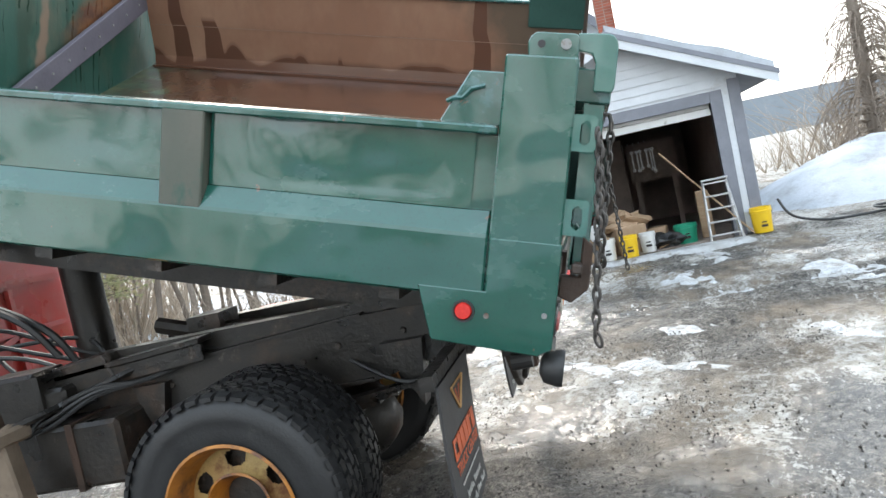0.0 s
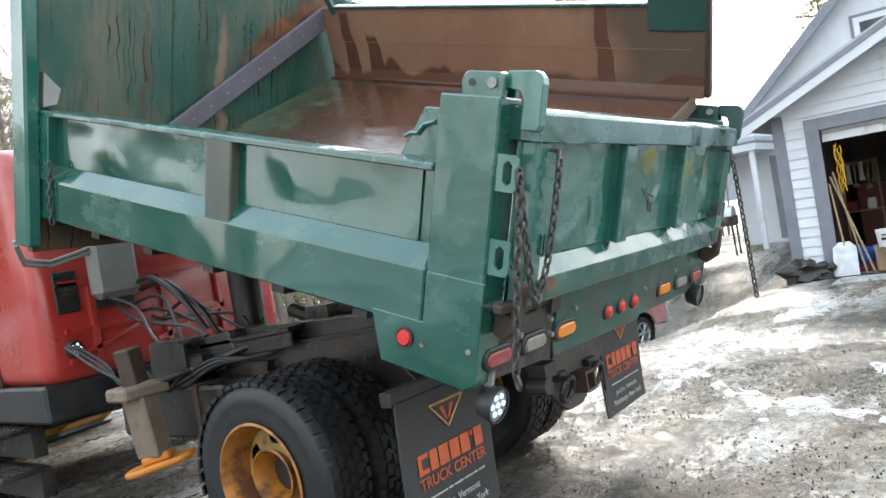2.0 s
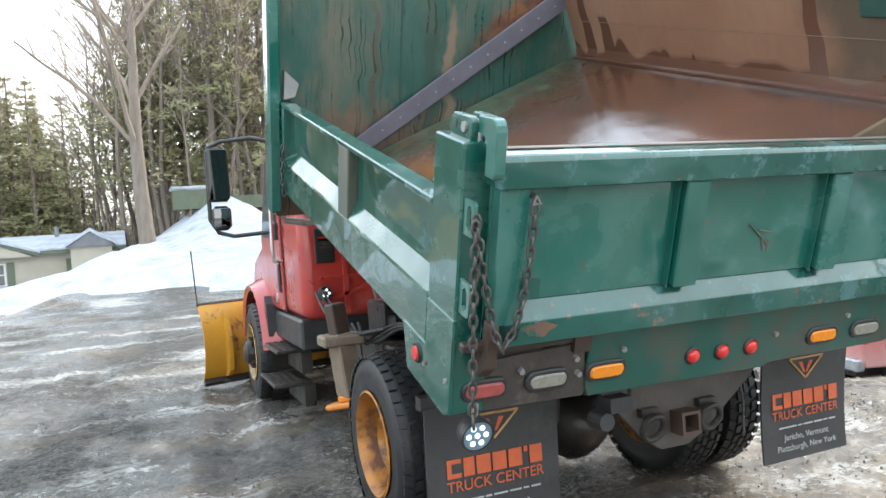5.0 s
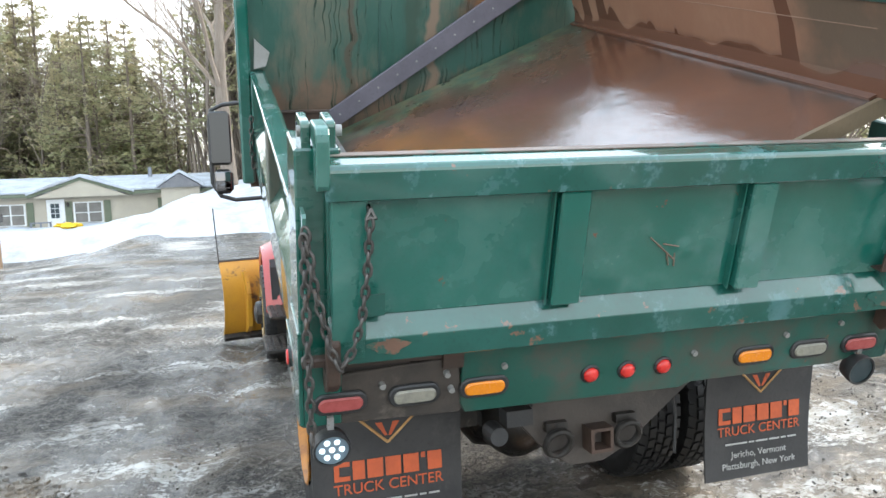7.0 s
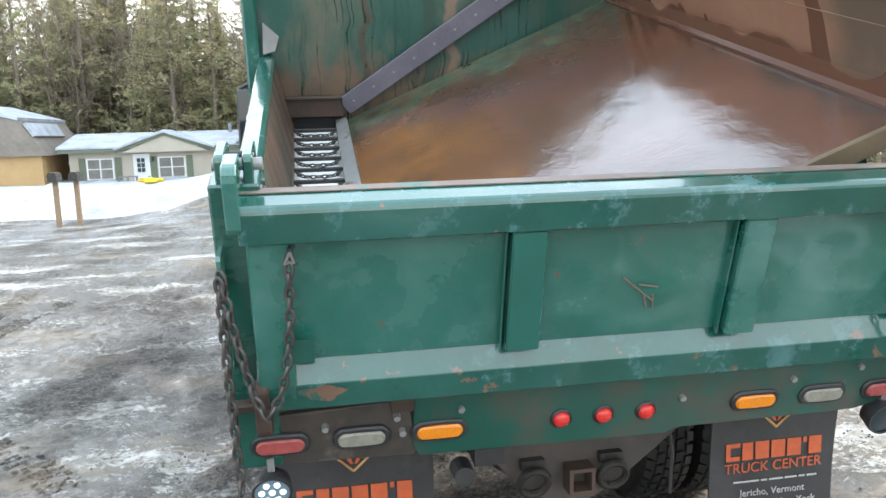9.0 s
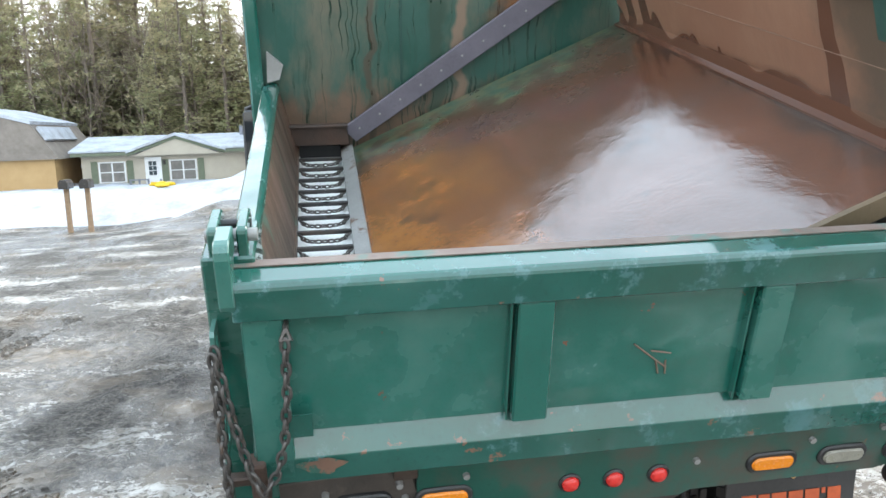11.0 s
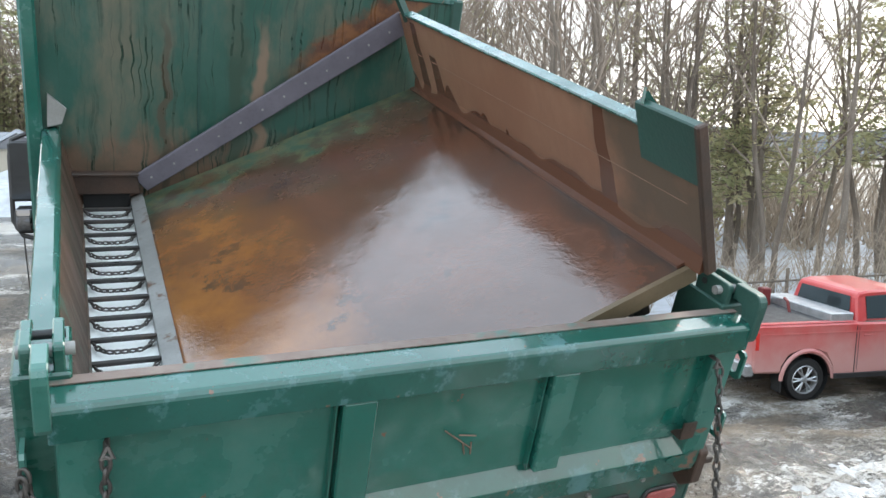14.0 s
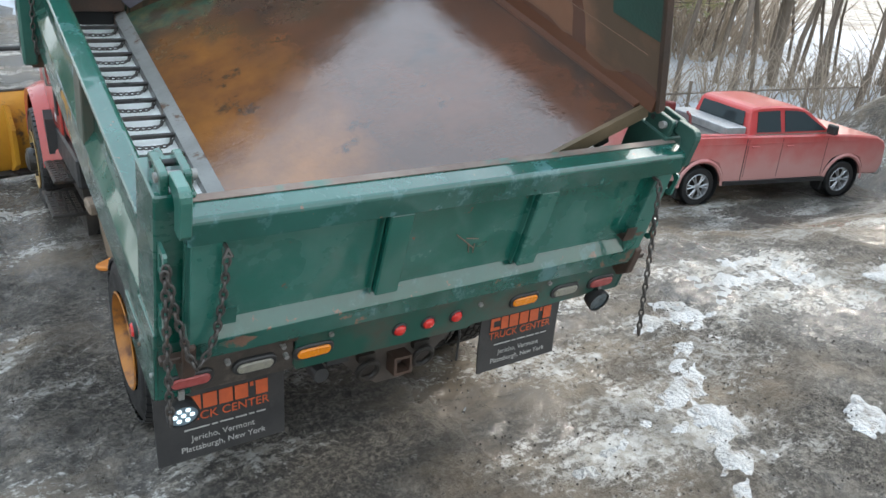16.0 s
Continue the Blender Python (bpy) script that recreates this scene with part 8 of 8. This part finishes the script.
# plow
def plow():
    a, b = Vector((-1.64, 6.80, 0)), Vector((1.35, 7.55, 0))
    d = (b - a).normalized()
    nrm = Vector((-d.y, d.x, 0))
    prof = [(0.10, 0.08), (0.02, 0.20), (-0.03, 0.40), (-0.03, 0.62), (0.03, 0.82), (0.14, 0.98)]

    def strip(m, u0, u1, off):
        v, f = [], []
        for o, z in prof:
            for u in (u0, u1):
                p = a + d * u + nrm * (o + off)
                v.append((p.x, p.y, z))
        for k in range(len(prof) - 1):
            f.append((2 * k, 2 * k + 1, 2 * k + 3, 2 * k + 2))
        k0 = len(v)
        for o, z in prof:
            for u in (u0, u1):
                p = a + d * u + nrm * (o + off + 0.02)
                v.append((p.x, p.y, z))
        n = len(prof)
        for k in range(n - 1):
            f.append((k0 + 2 * k, k0 + 2 * k + 2, k0 + 2 * k + 3, k0 + 2 * k + 1))
            f.append((2 * k, 2 * k + 2, k0 + 2 * k + 2, k0 + 2 * k))
            f.append((2 * k + 1, k0 + 2 * k + 1, k0 + 2 * k + 3, 2 * k + 3))
        f += [(0, k0, k0 + 1, 1), (2 * n - 2, 2 * n - 1, k0 + 2 * n - 1, k0 + 2 * n - 2)]
        return m.add(v, f)
    L = (b - a).length
    pl = part("plow_blade", strip(Mesh(), 0, L, 0), PLOW, truck, "worn yellow plow blade", smooth=True)
    for u in (0.25, 0.85, 1.6, 2.3, 2.95):
        rb2 = Mesh()
        p = a + d * u
        q = a + d * (u + 0.05)
        v = []
        for o, z in ((-0.02, 0.12), (-0.12, 0.2), (-0.14, 0.6), (-0.03, 0.85)):
            for s in (p, q):
                w2 = s + nrm * o
                v.append((w2.x, w2.y, z))
        for o, z in ((0.06, 0.10), (0.0, 0.2), (-0.03, 0.6), (0.03, 0.85)):
            for s in (p, q):
                w2 = s + nrm * o
                v.append((w2.x, w2.y, z))
        f = []
        for k in range(3):
            f += [(2 * k, 2 * k + 1, 2 * k + 3, 2 * k + 2), (8 + 2 * k, 10 + 2 * k, 11 + 2 * k, 9 + 2 * k), (2 * k, 2 * k + 2, 10 + 2 * k, 8 + 2 * k), (2 * k + 1, 9 + 2 * k, 11 + 2 * k, 2 * k + 3)]
        part("rib", rb2.add(v, f), PLOW, pl)
    m2 = Mesh()
    m2.tube([a + nrm * 0.15 + Vector((0, 0, 0.98)), b + nrm * 0.15 + Vector((0, 0, 0.98))], 0.02, 6)
    part("top_edge", m2, CHASSIS, pl)
    m2 = Mesh()
    m2.tube([a + nrm * 0.08 + Vector((0, 0, 0.06)), b + nrm * 0.08 + Vector((0, 0, 0.06))], 0.045, 4)
    part("cutting_edge", m2, CHASSIS, pl)
    part("marker_rod", Mesh().tube([a + nrm * 0.12 + Vector((0, 0, 0.95)), a + nrm * 0.12 + d * -0.03 + Vector((0, 0, 1.62))], 0.008, 5), CHASSIS, pl, "thin marker rod")
    part("push_frame", Mesh().tube([(-0.45, 6.6, 0.45), (-0.55, 7.0, 0.4)], 0.06, 6).tube([(0.45, 6.6, 0.45), (0.5, 7.25, 0.4)], 0.06, 6).box(-0.6, 0.6, 6.75, 6.9, 0.35, 0.75), CHASSIS, pl)


plow()


# ---- pickup ----
def pickup():
    base = gz(10.3, 5.25)
    P0 = pose(10.56, 7.65, -1.845, 0, 0, -13.0)  # rear axle on the ground, nose along +x
    t = thing("pickup", "red pickup truck with salt-dusted sides, parked", "pickup truck", m=P0)

    def pp(name, mesh, material, parent=t, label="", bevel=0.0, smooth=False):
        return part(name, mesh, material, parent, label, P0, bevel, smooth)
    W2 = 0.98
    low = [(-1.08, 0.66), (-1.10, 1.05), (-1.07, 1.42), (0.98, 1.42), (1.0, 1.41), (2.95, 1.40), (3.15, 1.39), (3.60, 1.375), (4.40, 1.31), (4.60, 1.22), (4.68, 1.10), (4.72, 0.72), (4.62, 0.50),
           (4.14, 0.50), (4.12, 0.66), (4.00, 0.86), (3.80, 0.93), (3.46, 0.93), (3.26, 0.86), (3.14, 0.66), (3.12, 0.48), (0.52, 0.46), (0.49, 0.66), (0.37, 0.86), (0.17, 0.93), (-0.17, 0.93), (-0.37, 0.86), (-0.49, 0.66), (-0.52, 0.54), (-1.04, 0.56)]
    body = pp("body", Mesh().prism([(x, z) for x, z in low], -W2, W2, "y"), PICKUP_RED, label="salt-dusted red body", bevel=0.035)
    cabm = Mesh()
    prof = [(1.00, 1.38), (1.06, 1.84), (1.12, 1.91), (1.30, 1.94), (1.85, 1.95), (2.22, 1.935), (2.42, 1.90), (2.56, 1.83), (3.22, 1.38)]
    n = len(prof)
    v = [(x, -W2 + 0.06 + (0.14 if z > 1.6 else 0), z) for x, z in prof] + [(x, W2 - 0.06 - (0.14 if z > 1.6 else 0), z) for x, z in prof]
    cabm.add(v, [tuple(range(n))[::-1], tuple(range(n, 2 * n))] + [(i, (i + 1) % n, n + (i + 1) % n, n + i) for i in range(n)])
    cb = pp("cab", cabm, PICKUP_RED, label="red crew cab", bevel=0.03)

    def side_pane(pts, nm="window"):
        v = []
        for off in (0.0, -0.012):
            for x, z in pts:
                f = (z - 1.38) / 0.52
                v.append((x, W2 - 0.052 + off + 0.004 - 0.14 * min(1, f), z))
        k = len(pts)
        m = Mesh().add(v, [tuple(range(k)), tuple(range(k, 2 * k))[::-1]] + [(i, (i + 1) % k, k + (i + 1) % k, k + i) for i in range(k)])
        other = Mesh().add([(p[0], -p[1], p[2]) for p in m.v], [tuple(q)[::-1] for q in m.f])
        pp(nm, other, GLASS_DARK, cb, "dark tinted window")
        return pp(nm, m, GLASS_DARK, cb, "dark tinted window")
    side_pane([(1.22, 1.46), (1.24, 1.85), (1.78, 1.87), (1.82, 1.46)])
    side_pane([(1.92, 1.46), (1.90, 1.87), (2.18, 1.86), (2.40, 1.83), (2.98, 1.47)])
    pp("rear_window", Mesh().add([(1.002, -0.72, 1.50), (1.002, 0.72, 1.50), (1.046, 0.66, 1.83), (1.046, -0.66, 1.83)], [(0, 1, 2, 3)]), GLASS_DARK, cb)
    pp("windscreen", Mesh().add([(3.17, -0.8, 1.43), (3.17, 0.8, 1.43), (2.62, 0.72, 1.81), (2.62, -0.72, 1.81)], [(0, 1, 2, 3)]), GLASS_DARK, cb)
    for sgn in (-1, 1):
        for x0 in (1.02, 1.86, 3.02):
            pp("door_gap", Mesh().box(x0, x0 + 0.008, sgn * W2 - 0.004, sgn * W2 + 0.002, 0.55, 1.34), BLACK_PLASTIC, body)
        for x0 in (1.12, 1.98):
            pp("handle", Mesh().box(x0, x0 + 0.18, sgn * W2 - 0.01, sgn * W2 + 0.03, 1.16, 1.20), PICKUP_RED, body, bevel=0.008)
        pp("belt_strip", Mesh().box(1.16, 3.02, sgn * 0.935 - 0.012, sgn * 0.935 + 0.012, 1.415, 1.435), CHROME, body, "thin bright strip below the windows")
        pp("crease", Mesh().prism([(sgn * W2 - 0.01, 1.235), (sgn * (W2 + 0.012), 1.255), (sgn * W2 - 0.01, 1.275)], -0.95, 4.2, "x"), PICKUP_RED, body, bevel=0.003)
        pp("bed_rail", Mesh().box(-1.0, 0.95, sgn * 0.90 - 0.06, sgn * 0.90 + 0.06, 1.415, 1.445), PICKUP_RED, body, bevel=0.015)
        pp("bed_gap", Mesh().box(0.962, 0.976, sgn * W2 - 0.006, sgn * W2 + 0.004, 0.50, 1.36), BLACK_PLASTIC, body)
        ms = pp("mirror", Mesh().box(2.92, 3.05, min(sgn * 0.95, sgn * 1.18), max(sgn * 0.95, sgn * 1.18), 1.42, 1.62), BLACK_PLASTIC, body, bevel=0.03)
        pp("rocker", Mesh().box(0.55, 3.12, sgn * W2 - 0.05, sgn * W2 + 0.01, 0.42, 0.50), BLACK_PLASTIC, body)
        for xc in (0.0, 3.63):
            n2 = 16
            v, f = [], []
            for k in range(n2 + 1):
                a = math.pi * (0.0 + k / n2)
                for rr, yy in ((0.48, 1.0), (0.52, 1.018), (0.56, 0.985)):
                    v.append((xc + math.cos(a) * rr, sgn * yy, 0.42 + math.sin(a) * rr))
            for k in range(n2):
                for q in range(2):
                    a = k * 3 + q
                    f.append((a, a + 1, a + 4, a + 3))
            pp("arch_lip", Mesh().add(v, f), PICKUP_RED, body, smooth=True)
            pp("arch_liner", Mesh().lathe([(sgn * 0.60, 0.455), (sgn * 0.97, 0.455)], (xc, 0, 0.44), 24, "y"), BLACK_PLASTIC, body)
            tw = pp("wheel", Mesh().lathe([(sgn * 0.70, 0.26), (sgn * 0.70, 0.36), (sgn * 0.74, 0.395), (sgn * 0.92, 0.395), (sgn * 0.965, 0.36), (sgn * 0.965, 0.27), (sgn * 0.93, 0.255)], (xc, 0, 0.40), 40, "y"), TYRE, label="black tyre", smooth=True)
            rmx = pp("rim", Mesh().lathe([(sgn * 0.955, 0.262), (sgn * 0.965, 0.25), (sgn * 0.93, 0.235), (sgn * 0.80, 0.225)], (xc, 0, 0.40), 32, "y"), ALU, tw, "silver spoked rim", smooth=True)
            sp = Mesh()
            for k in range(6):
                for da in (-0.16, 0.16):
                    a = k * 1.0472 + da
                    sp.tube([(xc + math.cos(k * 1.0472 + da * 0.4) * 0.06, sgn * 0.945, 0.40 + math.sin(k * 1.0472 + da * 0.4) * 0.06), (xc + math.cos(a) * 0.245, sgn * 0.935, 0.40 + math.sin(a) * 0.245)], 0.016, 4)
            sp.lathe([(sgn * 0.93, 0.07), (sgn * 0.96, 0.05), (sgn * 0.965, 0.0)], (xc, 0, 0.40), 16, "y")
            pp("spokes", sp, ALU, rmx)
            pp("brake", Mesh().lathe([(sgn * 0.85, 0.0), (sgn * 0.85, 0.225)], (xc, 0, 0.40), 20, "y"), CHASSIS, rmx)
            pp("splash_guard", Mesh().box(xc - 0.52, xc - 0.49, sgn * 0.86 - 0.12, sgn * 0.86 + 0.12, 0.20, 0.50), BLACK_PLASTIC, body)
    # A black sheet on the closed body stands for the shaded open bed.
    pp("bed_cavity", Mesh().box(-0.98, 0.92, -0.86, 0.86, 1.415, 1.428), BLACK_PLASTIC, body)
    pp("toolbox", Mesh().box(0.45, 0.93, -0.92, 0.92, 1.40, 1.58), ALU, t, "silver cross-bed toolbox", 0.015)
    pp("bed_rail_box", Mesh().box(-0.75, 0.45, 0.74, 0.94, 1.42, 1.53), ALU, t, bevel=0.01)
    pp("pump", Mesh().box(0.12, 0.30, 0.55, 0.75, 1.36, 1.76), RED_STEEL, t, "small red pump standing in the bed", 0.02)
    pp("pump_arm", Mesh().tube([(0.25, -0.1, 1.36), (0.25, 0.0, 1.62), (0.25, 0.1, 1.66)], 0.03, 6), RED_STEEL, t)
    for sgn in (-1, 1):
        pp("tail_lamp", Mesh().box(-1.06, -0.98, min(sgn * 0.80, sgn * 0.985), max(sgn * 0.80, sgn * 0.985), 0.98, 1.30), LENS_RED, body, "red tail lamp", 0.01)
    pp("rear_bumper", Mesh().box(-1.20, -1.02, -0.95, 0.95, 0.50, 0.72), ALU, body, "dull chrome rear bumper", 0.03)
    pp("front_bumper", Mesh().box(4.55, 4.76, -0.95, 0.95, 0.46, 0.74), ALU, body, bevel=0.04)
    for y0 in (0.62, -0.97):
        pp("head_lamp", Mesh().box(4.40, 4.66, y0, y0 + 0.35, 0.90, 1.08), LENS_WHITE, body, bevel=0.02)
    pp("grille", Mesh().box(4.60, 4.68, -0.6, 0.6, 0.78, 1.08), BLACK_PLASTIC, body, bevel=0.02)
    pp("underbody", Mesh().box(-0.95, 4.3, -0.6, 0.6, 0.34, 0.60), CHASSIS, body)


pickup()
